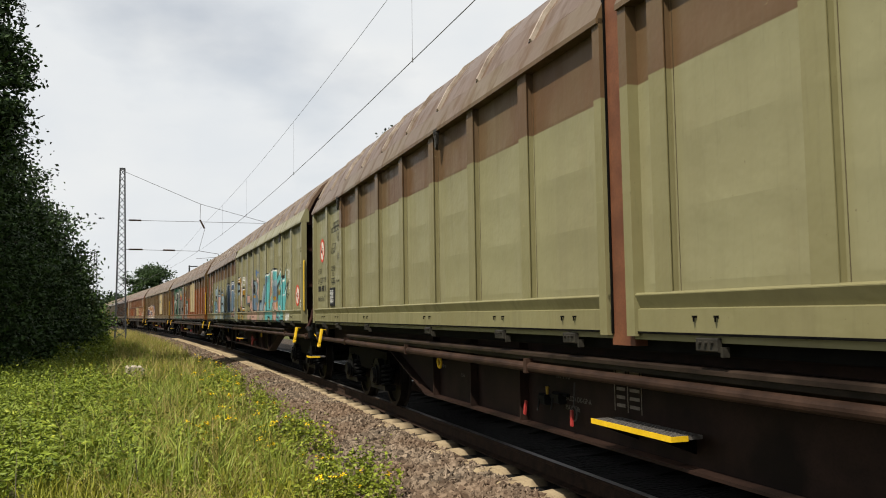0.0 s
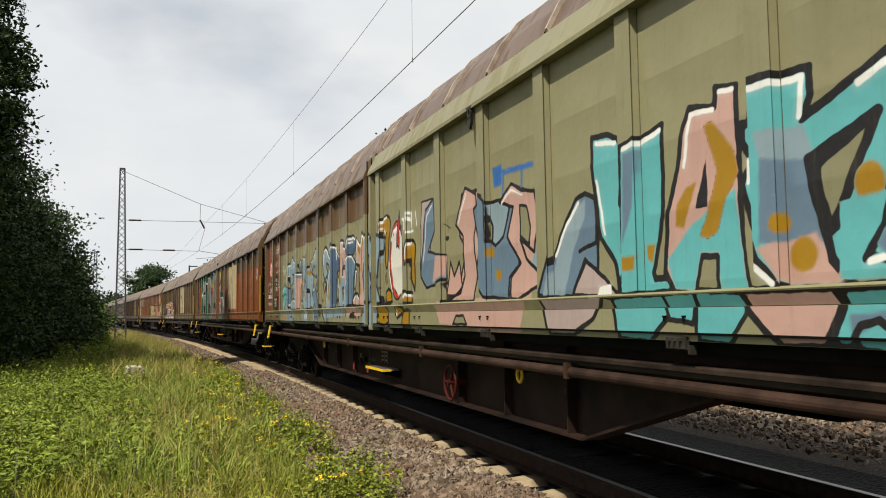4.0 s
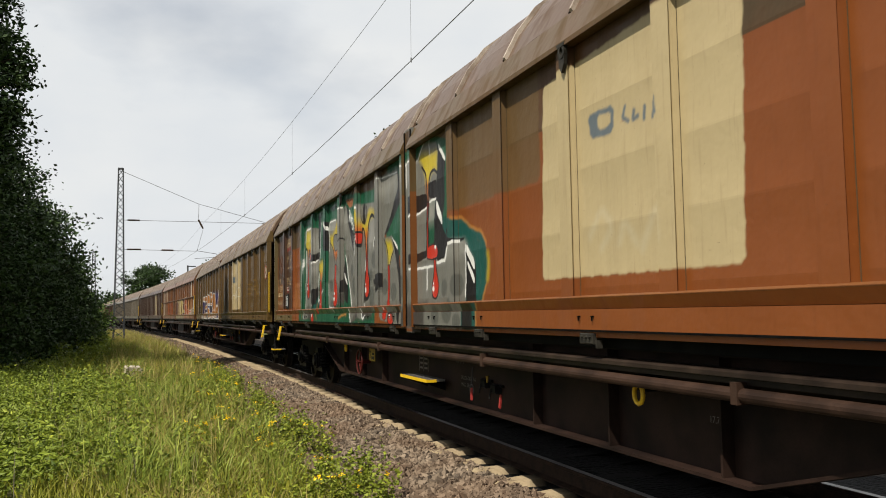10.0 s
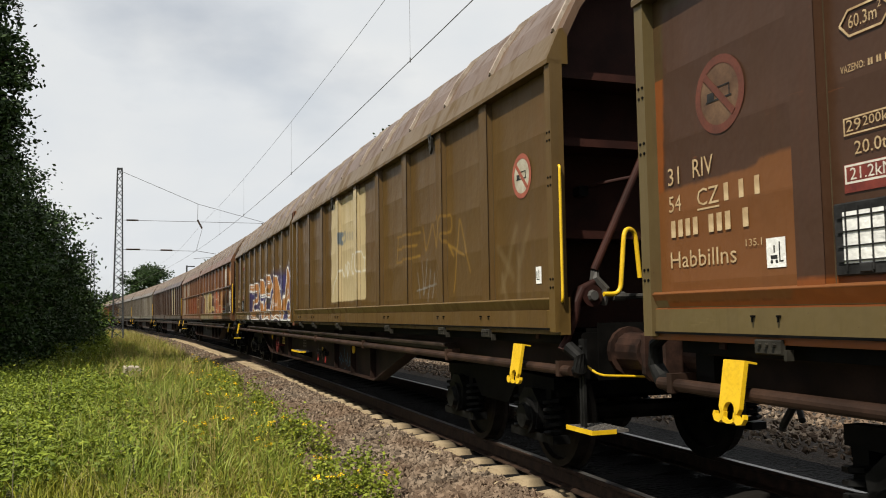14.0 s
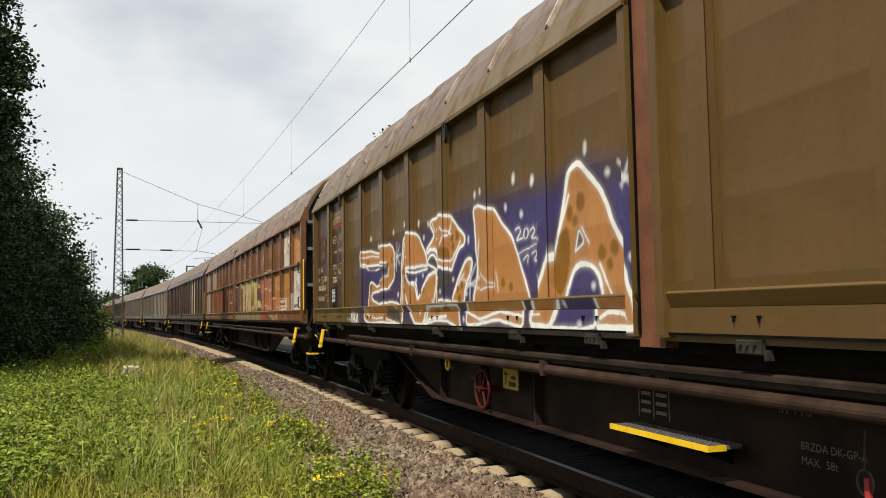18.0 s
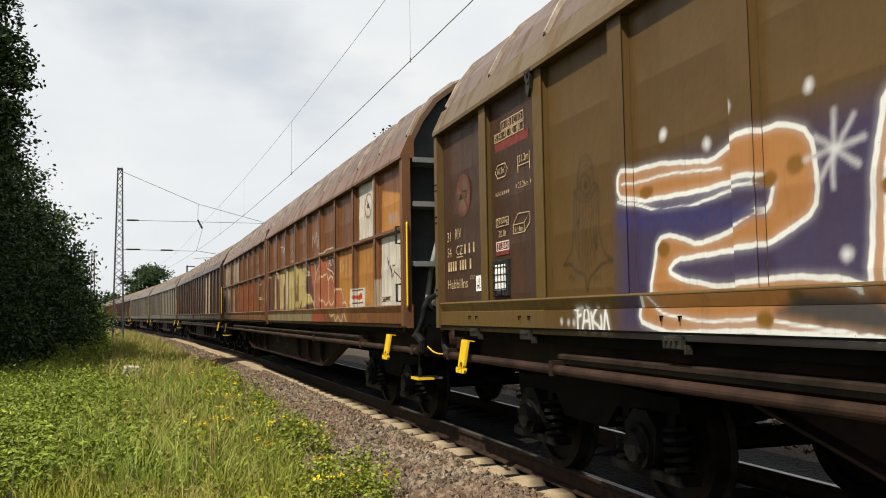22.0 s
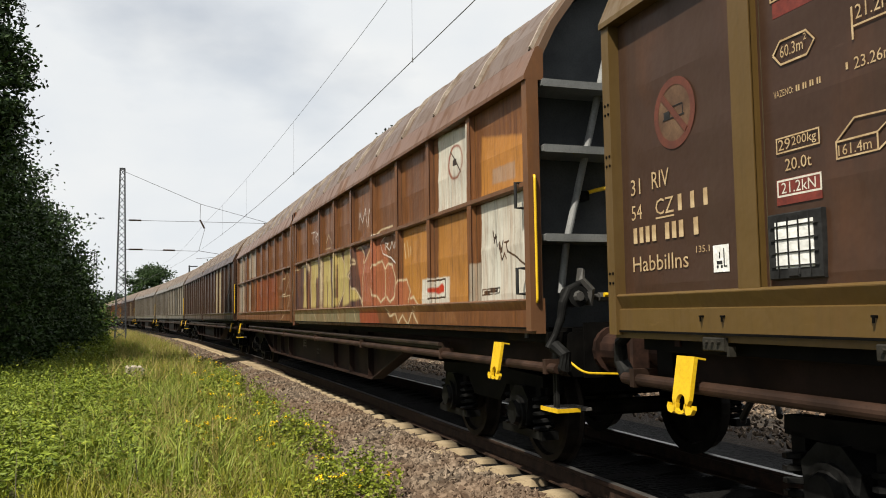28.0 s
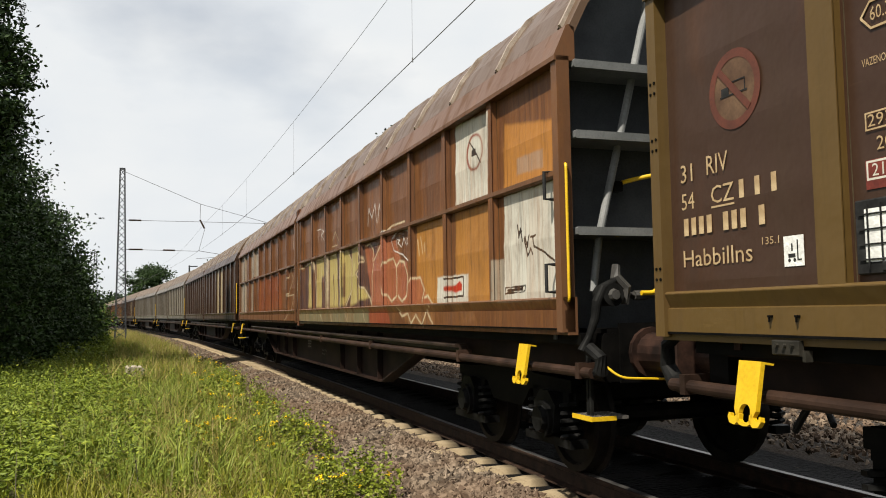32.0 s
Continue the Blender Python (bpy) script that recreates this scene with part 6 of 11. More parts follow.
    g.fill("lgr", [(-4.917, 2.835), (-4.465, 2.825), (-4.517, 2.648), (-4.927, 2.655)])
    g.fill("lgr", [(-4.219, 2.965), (-3.894, 2.943), (-3.871, 2.765), (-4.206, 2.798)])
    g.fill("grey2", [(-4.343, 2.832), (-4.242, 2.953), (-4.206, 2.798), (-4.233, 2.587), (-4.422, 2.59)])
    g.fill("k", [(-3.793, 2.191), (-3.573, 1.927), (-3.565, 1.493), (-3.792, 1.565), (-3.972, 1.641)])
    g.fill("grey2", [(-4.416, 1.593), (-3.836, 1.699), (-3.813, 1.533), (-4.196, 1.443)])
    g.fill("wh", [(-3.804, 2.001), (-3.603, 1.835), (-3.607, 1.763), (-3.796, 1.92)])
    g.fill("yel", [(-4.919, 2.633), (-4.691, 2.626), (-4.43, 2.723), (-4.328, 2.821), (-4.204, 2.826), (-4.191, 2.541), (-4.125, 2.393), (-4.294, 2.337), (-4.453, 2.327), (-4.617, 2.392), (-4.834, 2.477)])
    g.fill("org", [(-4.659, 2.414), (-4.125, 2.4), (-4.258, 2.295), (-4.394, 2.232), (-4.507, 2.249)])
    g.letter("gr", "k", 0.02, [(-4.436, 2.619), (-4.604, 2.62), (-4.663, 2.493), (-4.517, 2.36), (-4.323, 2.364), (-4.22, 2.548), (-4.202, 2.724), (-4.243, 2.814), (-4.292, 2.775), (-4.301, 2.608)])
    g.letter("red", "k", 0.02, [(-4.538, 2.152), (-4.408, 2.134), (-4.428, 1.923), (-4.347, 1.698), (-4.373, 1.519), (-4.519, 1.465), (-4.65, 1.509), (-4.65, 1.66), (-4.552, 1.898)])
    g.letter("red", "k", 0.016, [(-4.214, 2.009), (-4.162, 2.017), (-4.154, 1.896), (-4.096, 1.786), (-4.138, 1.678), (-4.226, 1.683), (-4.273, 1.772), (-4.228, 1.896)])
    g.line("k", 0.024, [(-4.935, 2.523), (-4.744, 2.461), (-4.602, 2.351), (-4.541, 2.235), (-4.54, 2.103)])
    g.line("k", 0.024, [(-4.411, 2.087), (-4.379, 2.219), (-4.259, 2.28), (-4.187, 2.219), (-4.177, 2.004)])
    g.line("k", 0.024, [(-4.14, 2.389), (-4.062, 2.473), (-3.92, 2.512), (-3.788, 2.484), (-3.725, 2.362)])
    g.disc("wh", "", -4.598, 1.687, 0.034, 0.023)
    g.disc("wh", "", -4.611, 1.602, 0.042, 0.033)
    g.disc("wh", "", -4.232, 1.833, 0.022, 0.017)
    g.line("wh", 0.024, [(-4.962, 2.378), (-4.935, 2.859), (-4.456, 2.853)])
    g.line("wh", 0.026, [(-4.249, 2.845), (-4.241, 2.982), (-3.893, 2.974)])
    g.line("wh", 0.02, [(-5.029, 1.862), (-5.013, 1.476), (-4.464, 1.449), (-4.312, 1.374)])
    g.disc("spot", "", -4.808, 1.824, 0.115, 0.101)
    g.disc("spot", "", -4.772, 1.513, 0.122, 0.076)
    g.disc("spot", "", -4.053, 2.025, 0.062, 0.075)
    g.disc("spot", "", -4.035, 1.747, 0.069, 0.085)
    g.fill("gr", [(-3.858, 2.984), (-3.693, 3.001), (-3.605, 2.892), (-3.17, 2.234), (-3.109, 2.878), (-2.795, 2.892), (-2.683, 2.88), (-2.779, 1.308), (-3.182, 1.226), (-3.313, 1.425), (-3.521, 1.834), (-3.707, 2.243), (-3.775, 2.488)])
    g.fill("lgr", [(-3.101, 2.845), (-2.694, 2.838), (-2.712, 2.557), (-3.119, 2.554)])
    g.fill("lgr", [(-3.826, 2.958), (-3.607, 2.859), (-3.535, 2.565), (-3.782, 2.59)])
    g.fill("k", [(-3.644, 2.973), (-3.514, 2.906), (-3.344, 2.674), (-3.134, 2.48), (-3.136, 2.21), (-3.316, 2.414), (-3.525, 2.723)])
    g.fill("green", [(-3.513, 2.925), (-3.127, 2.913), (-3.143, 2.5), (-3.343, 2.689)])
    g.fill("green", [(-3.544, 1.836), (-3.37, 1.546), (-3.219, 1.278), (-3.612, 1.293), (-4.512, 1.31), (-4.196, 1.443), (-3.6, 1.494)])
    g.fill("grey2", [(-3.182, 1.232), (-2.938, 1.349), (-2.559, 1.447), (-2.546, 1.297), (-2.898, 1.275)])
    g.line("wh", 0.034, [(-3.141, 2.205), (-3.145, 2.471), (-3.1, 2.868), (-2.789, 2.845)])
    g.line("wh", 0.034, [(-3.714, 2.238), (-3.57, 1.981), (-3.368, 1.576), (-3.211, 1.243)])
    g.line("rustor", 0.026, [(-4.048, 1.294), (-3.825, 1.338), (-3.481, 1.361), (-3.505, 1.337)])
    g.disc("spot", "", -3.53, 2.15, 0.057, 0.056)
    g.disc("spot", "", -3.289, 1.99, 0.103, 0.09)
    g.disc("spot", "", -2.965, 2.003, 0.055, 0.07)
    g.disc("spot", "", -3.149, 1.753, 0.154, 0.13)
    g.disc("spot", "", -2.94, 1.665, 0.08, 0.097)
    g.disc("spot", "", -3.095, 1.435, 0.071, 0.085)
    g.disc("spot", "", -2.887, 1.438, 0.095, 0.041)
    g.line("wh", 0.022, [(-3.468, 2.883), (-3.466, 2.723)])
    g.line("wh", 0.022, [(-3.468, 2.883), (-3.4, 2.871), (-3.404, 2.8), (-3.461, 2.801)])
    g.line("wh", 0.022, [(-3.45, 2.798), (-3.387, 2.701)])
    g.line("wh", 0.022, [(-3.357, 2.833), (-3.353, 2.707)])
    g.line("wh", 0.022, [(-3.361, 2.766), (-3.295, 2.759)])
    g.line("wh", 0.022, [(-3.286, 2.812), (-3.29, 2.659)])
    g.line("wh", 0.022, [(-3.269, 2.751), (-3.273, 2.593)])
    g.line("wh", 0.022, [(-3.269, 2.751), (-3.201, 2.732), (-3.204, 2.672), (-3.262, 2.676)])
    g.line("wh", 0.022, [(-3.262, 2.676), (-3.185, 2.643), (-3.189, 2.584), (-3.268, 2.592)])
    g.fill("gr", [(-2.679, 2.879), (-1.68, 2.79), (-1.773, 1.393), (-2.487, 1.403), (-2.532, 1.279), (-2.779, 1.308)])
    g.fill("lgr", [(-2.233, 2.591), (-1.934, 2.629), (-1.974, 2.236), (-2.258, 2.211)])
    g.fill("k", [(-2.585, 2.866), (-2.43, 2.861), (-2.462, 2.589), (-2.443, 2.076), (-2.515, 1.533), (-2.572, 1.48), (-2.512, 2.526), (-2.6, 2.626)])
    g.fill("gr", [(-2.509, 2.448), (-2.434, 2.225), (-2.428, 1.974), (-2.507, 1.784), (-2.551, 1.56), (-2.55, 1.814)])
    g.line("wh", 0.022, [(-2.465, 2.075), (-2.474, 1.943)])
    g.fill("yel", [(-3.055, 2.854), (-2.8, 2.818), (-2.725, 2.621), (-2.641, 2.623), (-2.447, 2.589), (-2.222, 2.758), (-1.958, 2.706), (-1.993, 2.627), (-2.191, 2.626), (-2.288, 2.535), (-2.329, 2.399), (-2.424, 2.369), (-2.529, 2.5), (-2.667, 2.539), (-2.862, 2.543), (-2.955, 2.678)])
    g.line("yel", 0.05, [(-3.085, 2.775), (-2.942, 2.737)])
    g.fill("org", [(-2.867, 2.607), (-2.637, 2.568), (-2.632, 2.454), (-2.875, 2.477)])
    g.fill("org", [(-2.51, 2.495), (-2.315, 2.506), (-2.35, 2.281), (-2.437, 2.289)])
    g.letter("red", "k", 0.03, [(-2.865, 2.502), (-2.642, 2.484), (-2.641, 2.377), (-2.681, 2.32), (-2.787, 2.325), (-2.859, 2.375)])
    g.letter("red", "k", 0.02, [(-2.44, 2.29), (-2.353, 2.294), (-2.363, 2.037), (-2.276, 1.83), (-2.274, 1.663), (-2.362, 1.569), (-2.468, 1.576), (-2.526, 1.655), (-2.498, 1.808), (-2.429, 1.961)])
    g.fill("org", [(-2.435, 2.314), (-2.348, 2.317), (-2.357, 2.183), (-2.436, 2.188)])
    g.line("k", 0.04, [(-2.647, 2.533), (-2.544, 2.507), (-2.474, 2.413), (-2.43, 2.224), (-2.428, 1.974), (-2.522, 1.785), (-2.543, 1.636), (-2.476, 1.566)])
    g.line("k", 0.045, [(-1.973, 2.616), (-2.066, 2.668), (-2.19, 2.635), (-2.299, 2.539), (-2.34, 2.328), (-2.352, 2.035), (-2.257, 1.827), (-2.244, 1.66), (-2.314, 1.566), (-2.477, 1.551)])
    g.line("k", 0.035, [(-3.037, 2.749), (-2.935, 2.706), (-2.867, 2.601), (-2.871, 2.406), (-2.822, 2.328), (-2.704, 2.29), (-2.627, 2.342), (-2.628, 2.453), (-2.669, 2.518), (-2.599, 2.522)])
    g.line("k", 0.035, [(-2.706, 2.795), (-2.7, 2.689), (-2.621, 2.614), (-2.5, 2.588), (-2.406, 2.648), (-2.371, 2.737), (-2.373, 2.814)])
    g.disc("wh", "", -2.836, 2.453, 0.017, 0.016)
    g.disc("wh", "", -2.839, 2.406, 0.022, 0.022)
    g.disc("wh", "", -2.48, 1.681, 0.037, 0.037)
    g.disc("wh", "", -2.475, 1.755, 0.015, 0.015)
    g.fill("k", [(-1.934, 2.629), (-1.795, 2.622), (-1.86, 2.425), (-1.947, 2.213), (-1.961, 2.3)])
    g.line("wh", 0.03, [(-1.773, 2.514), (-1.84, 2.387), (-1.917, 2.239)])
    g.disc("spot", "", -2.166, 1.874, 0.087, 0.092)
    g.disc("spot", "", -2.132, 1.578, 0.137, 0.14)
    g.disc("spot", "", -1.973, 1.397, 0.056, 0.065)
    g.fill("grey2", [(-2.486, 1.408), (-1.97, 1.441), (-1.979, 1.311), (-2.495, 1.28)])
    g.line("wh", 0.03, [(-2.556, 1.49), (-2.525, 1.384), (-2.487, 1.28), (-2.316, 1.333)])
    g.fill("gr", [(-1.708, 3.08), (-0.826, 3.064), (-0.767, 2.872), (-0.887, 2.616), (-1.473, 2.305), (-1.119, 2.296), (-0.882, 2.074), (-0.736, 1.602), (-0.707, 1.221), (-1.528, 1.283), (-1.626, 1.471), (-1.993, 1.478), (-1.809, 2.271)])
    g.fill("lgr", [(-1.632, 3.017), (-0.865, 3.015), (-0.91, 2.867), (-1.642, 2.821)])
    g.fill("k", [(-0.845, 3.049), (-0.678, 2.908), (-0.709, 2.665), (-1.314, 2.353), (-1.472, 2.322), (-1.033, 2.645), (-0.812, 2.844)])
    g.fill("k", [(-1.119, 2.296), (-0.843, 2.147), (-0.725, 1.79), (-0.626, 1.211), (-0.755, 1.257), (-0.858, 1.877)])
    g.fill("wh", [(-1.148, 2.308), (-0.86, 2.157), (-0.872, 2.096)])
    g.fill("green", [(-1.212, 2.379), (-0.68, 2.574), (-0.629, 2.307), (-0.769, 2.061), (-0.876, 2.19)])
    g.fill("k", [(-2.074, 1.799), (-1.539, 1.881), (-1.55, 1.673), (-1.845, 1.599)])
    g.line("wh", 0.024, [(-1.732, 3.064), (-1.79, 2.627), (-2.014, 2.243)])
    g.line("wh", 0.02, [(-1.629, 3.07), (-0.846, 3.03)])
    g.fill("wh", [(-1.979, 1.748), (-1.914, 1.61), (-1.867, 1.617), (-1.931, 1.754)])
    g.fill("yel", [(-1.412, 2.262), (-1.132, 2.233), (-1.053, 2.114), (-1.183, 2.027), (-1.216, 1.949), (-1.285, 1.956), (-1.337, 2.127)])
    g.line("k", 0.022, [(-1.473, 2.292), (-1.325, 2.146), (-1.285, 1.956), (-1.322, 1.464)])
    g.line("k", 0.022, [(-1.054, 2.102), (-1.163, 2.025), (-1.218, 1.909), (-1.24, 1.523)])
    g.letter("red", "k", 0.012, [(-1.285, 1.956), (-1.216, 1.949), (-1.248, 1.544), (-1.2, 1.361), (-1.263, 1.281), (-1.393, 1.284), (-1.419, 1.362), (-1.319, 1.526)])
    g.disc("red", "k", -1.034, 1.294, 0.135, 0.078)
    g.disc("wh", "", -1.069, 1.329, 0.037, 0.024)
    g.disc("wh", "", -1.325, 1.423, 0.03, 0.021)
    g.disc("spot", "", -1.999, 2.067, 0.143, 0.114)
    g.disc("spot", "", -1.062, 1.617, 0.136, 0.111)
    g.disc("spot", "", -1.454, 1.685, 0.123, 0.105)
    g.disc("spot", "", -0.897, 1.34, 0.087, 0.077)
    g.fill("gr", [(-0.669, 3.071), (-0.022, 3.035), (0.217, 3.178), (0.664, 3.093), (0.64, 2.527), (0.337, 2.517), (0.285, 2.059), (0.556, 2.027), (0.887, 2.02), (1.444, 2.027), (1.412, 1.199), (-0.692, 1.199), (-0.51, 1.847), (-0.686, 2.032)])
    g.fill("lgr", [(0.337, 2.517), (0.575, 2.524), (0.562, 2.3), (0.322, 2.283)])
    g.fill("lgr", [(-0.587, 3.037), (-0.058, 3.011), (-0.07, 2.805), (-0.566, 2.823)])
    g.fill("lgr", [(0.905, 2.006), (1.435, 2.008), (1.436, 1.903), (0.898, 1.894)])
    g.fill("k", [(0.674, 3.09), (0.895, 2.904), (0.851, 2.431), (0.775, 2.223), (0.875, 2.119), (1.214, 2.061), (1.445, 2.051), (1.35, 2.027), (0.907, 2.028), (0.871, 1.909), (0.611, 1.881), (0.501, 2.028), (0.571, 2.543), (0.631, 2.65)])
    g.fill("k", [(-0.28, 2.644), (0.283, 2.621), (0.291, 2.45), (-0.147, 2.453), (-0.265, 2.398)])
    g.fill("k", [(-0.318, 1.99), (0.283, 2.021), (0.266, 1.946), (-0.266, 1.875)])
    g.fill("k", [(0.373, 2.72), (0.641, 2.715), (0.619, 2.538), (0.374, 2.544)])
    g.fill("k", [(1.443, 2.017), (1.678, 1.821), (1.689, 1.494), (1.701, 1.207), (1.434, 1.199), (1.435, 1.555)])
    g.fill("grey2", [(-0.44, 1.446), (0.297, 1.478), (0.279, 1.181), (-0.611, 1.2)])
    g.line("wh", 0.026, [(-0.163, 2.418), (0.273, 2.467)])
    g.line("wh", 0.026, [(0.348, 2.515), (0.586, 2.527)])
    g.fill("wh", [(0.586, 2.527), (0.786, 2.326), (0.784, 2.216), (0.605, 2.392)])
    g.fill("wh", [(0.695, 3.088), (0.895, 2.904), (0.891, 2.847), (0.691, 3.022)])
    g.fill("wh", [(1.46, 1.999), (1.659, 1.833), (1.662, 1.725), (1.464, 1.894)])
    g.fill("wh", [(1.475, 1.848), (1.649, 1.679), (1.653, 1.594), (1.481, 1.773)])
    g.line("wh", 0.03, [(-0.268, 1.84), (0.468, 1.839)])
    g.line("wh", 0.03, [(0.266, 1.844), (0.252, 1.606)])
    g.line("wh", 0.034, [(0.599, 1.865), (0.879, 1.879), (0.906, 2.017), (1.28, 2.029)])
    g.line("wh", 0.024, [(-0.654, 3.036), (-0.002, 3.022), (0.204, 3.166)])
    g.line("wh", 0.024, [(-0.348, 3.043), (-0.341, 2.767)])
    g.line("wh", 0.024, [(1.44, 1.977), (1.421, 1.506)])
    g.fill("yel", [(0.013, 3.041), (0.179, 3.074), (0.483, 3.013), (0.649, 3.019), (0.635, 2.796), (0.523, 2.836), (0.436, 2.811), (0.359, 2.692), (0.282, 2.712), (0.233, 2.824), (0.127, 2.955)])
    g.line("wh", 0.02, [(0.399, 3.163), (0.402, 3.017)])
    g.fill("org", [(0.284, 2.744), (0.361, 2.723), (0.34, 2.472), (0.287, 2.483)])
    g.letter("red", "k", 0.016, [(0.289, 2.531), (0.343, 2.519), (0.321, 2.06), (0.476, 2.063), (0.584, 2.053), (0.638, 1.991), (0.613, 1.917), (0.494, 1.907), (0.283, 1.922), (0.263, 1.988)])
    g.letter("red", "k", 0.02, [(0.505, 1.912), (0.575, 1.903), (0.564, 1.814), (0.644, 1.659), (0.626, 1.536), (0.529, 1.498), (0.432, 1.529), (0.422, 1.643), (0.498, 1.79)])
    g.line("k", 0.032, [(0.125, 2.922), (0.259, 2.836), (0.3, 2.707), (0.295, 2.417), (0.259, 2.03)])
    g.line("k", 0.032, [(0.634, 2.784), (0.523, 2.836), (0.425, 2.814), (0.373, 2.72), (0.336, 2.408), (0.32, 2.054)])
    g.disc("wh", "", 0.545, 2.034, 0.032, 0.022)
    g.disc("wh", "", 0.47, 1.603, 0.033, 0.028)
    g.disc("wh", "", 0.468, 1.658, 0.016, 0.016)
    g.disc("spot", "", -0.451, 1.662, 0.15, 0.125)
    g.disc("spot", "", 0.809, 1.605, 0.085, 0.09)
    g.disc("spot", "", 1.011, 1.389, 0.152, 0.135)
    g.disc("spot", "", 1.254, 1.617, 0.115, 0.103)
    g.disc("spot", "", 0.654, 1.33, 0.124, 0.102)
    g.disc("spot", "", 1.283, 1.278, 0.112, 0.076)
    g.disc("k", "", 0.974, 2.155, 0.093, 0.041)
    g.disc("wh", "", 0.947, 2.157, 0.014, 0.014)
    g.line("rustor", 0.02, [(1.165, 2.263), (1.345, 2.25), (1.558, 2.141), (1.843, 2.067), (1.926, 1.988), (1.952, 1.95)])
    g.line("yel", 0.024, [(1.985, 1.862), (1.992, 1.759), (1.96, 1.65)])
    g.line("rustor", 0.02, [(1.928, 1.592), (1.864, 1.487), (1.793, 1.4), (1.799, 1.21)])
    g.line("yel", 0.02, [(1.047, 2.805), (0.98, 2.613), (0.977, 2.416), (1.046, 2.288)])
    g.line("yel", 0.02, [(-7.54, 2.346), (-7.632, 2.19), (-7.624, 1.793)])
    g.line("rustor", 0.014, [(-7.495, 3.088), (-7.573, 2.845), (-7.506, 2.595)])
    g.line("rustor", 0.014, [(-7.584, 1.627), (-7.474, 1.431), (-7.454, 1.274)])


def marks_violet(g):
    g.fill("vioS", [(-3.738, 2.32), (-3.164, 2.336), (-2.298, 2.318), (-1.574, 2.284), (-1.265, 2.375), (-0.922, 2.346), (-0.656, 2.27), (-0.293, 2.211), (-0.328, 1.254), (-3.797, 1.198)])
    g.fill("vio", [(-2.483, 2.238), (-1.401, 2.196), (-1.705, 1.646), (-1.958, 1.537), (-2.212, 1.806)])
    g.fill("vio", [(-0.795, 2.156), (-0.309, 2.178), (-0.341, 1.477), (-0.459, 1.574), (-0.681, 1.879)])
    g.fill("vioS", [(-7.475, 2.169), (-6.61, 2.184), (-5.545, 2.199), (-4.834, 2.224), (-4.493, 2.265), (-4.054, 2.274), (-3.162, 2.136), (-3.119, 2.119), (-3.164, 1.449), (-3.22, 1.261), (-7.524, 1.194)])
    g.fill("vio", [(-3.75, 2.122), (-3.231, 2.126), (-3.148, 2.014), (-3.182, 1.828), (-3.342, 1.865), (-3.774, 1.741), (-3.921, 1.811)])
    g.letter("or", "wh", 0.03, [(-7.474, 2.202), (-7.105, 2.194), (-6.613, 2.124), (-6.383, 2.2), (-6.069, 2.203), (-5.91, 2.128), (-5.872, 1.909), (-5.898, 1.778), (-6.2, 1.659), (-6.561, 1.647), (-6.962, 1.634), (-7.05, 1.575), (-6.925, 1.525), (-6.571, 1.471), (-6.074, 1.502), (-5.761, 1.481), (-5.577, 1.426), (-5.372, 1.374), (-5.378, 1.264), (-5.657, 1.236), (-6.291, 1.255), (-6.982, 1.233), (-7.285, 1.294), (-7.232, 1.453), (-7.145, 1.768), (-6.997, 1.775), (-6.753, 1.701), (-6.481, 1.745), (-6.191, 1.826), (-6.151, 1.934), (-6.251, 2), (-6.699, 1.983), (-7.295, 2.003), (-7.481, 2.053)])
    g.line("wh", 0.02, [(-7.483, 2.019), (-7.119, 1.925), (-6.782, 1.914), (-6.396, 1.956), (-6.15, 1.948)])
    g.line("wh", 0.018, [(-7.43, 2.121), (-7.022, 2.122), (-6.539, 2.072)])
    g.line("wh", 0.02, [(-7.187, 1.452), (-7.062, 1.341), (-6.657, 1.296), (-6.219, 1.311), (-5.656, 1.254)])
    g.fill("vio", [(-7.486, 1.953), (-6.548, 1.896), (-6.192, 1.812), (-6.48, 1.759), (-6.954, 1.782), (-7.491, 1.854)])
    g.disc("sp", "", -6.01, 2, 0.058, 0.044)
    g.disc("sp", "", -6.18, 1.96, 0.055, 0.039)
    g.disc("sp", "", -7.09, 1.7, 0.061, 0.047)
    g.disc("sp", "", -5.98, 1.41, 0.045, 0.04)
    g.disc("sp", "", -5.83, 1.33, 0.049, 0.042)
    g.disc("sp", "", -6.19, 1.31, 0.061, 0.039)
    g.disc("sp", "", -7.25, 2.05, 0.073, 0.038)
    g.line("spk", 0.012, [(-5.769, 2.191), (-5.787, 1.87)])
    g.line("spk", 0.012, [(-5.949, 2.011), (-5.611, 2.045)])
    g.line("spk", 0.012, [(-5.88, 2.098), (-5.646, 1.941)])
    g.line("spk", 0.01, [(-5.663, 2.15), (-5.859, 1.908)])
    g.letter("or", "wh", 0.032, [(-5.589, 1.224), (-5.617, 1.426), (-5.574, 1.883), (-5.499, 2.205), (-5.321, 2.266), (-5.091, 2.254), (-4.881, 2.198), (-4.774, 2.102), (-4.671, 2.022), (-4.584, 1.945), (-4.565, 1.857), (-4.855, 1.868), (-5.25, 1.859), (-5.219, 1.779), (-5.074, 1.709), (-5.009, 1.601), (-4.922, 1.494), (-4.736, 1.653), (-4.564, 1.75), (-4.275, 1.787), (-4.283, 1.666), (-4.369, 1.447), (-4.427, 1.428), (-4.595, 1.24), (-4.892, 1.246), (-5.047, 1.348), (-5.209, 1.515), (-5.33, 1.653), (-5.368, 1.447), (-5.388, 1.276)])
    g.fill("vio", [(-5.251, 1.842), (-4.579, 1.837), (-4.521, 1.789), (-4.735, 1.675), (-4.913, 1.505), (-5.042, 1.684), (-5.196, 1.741)])
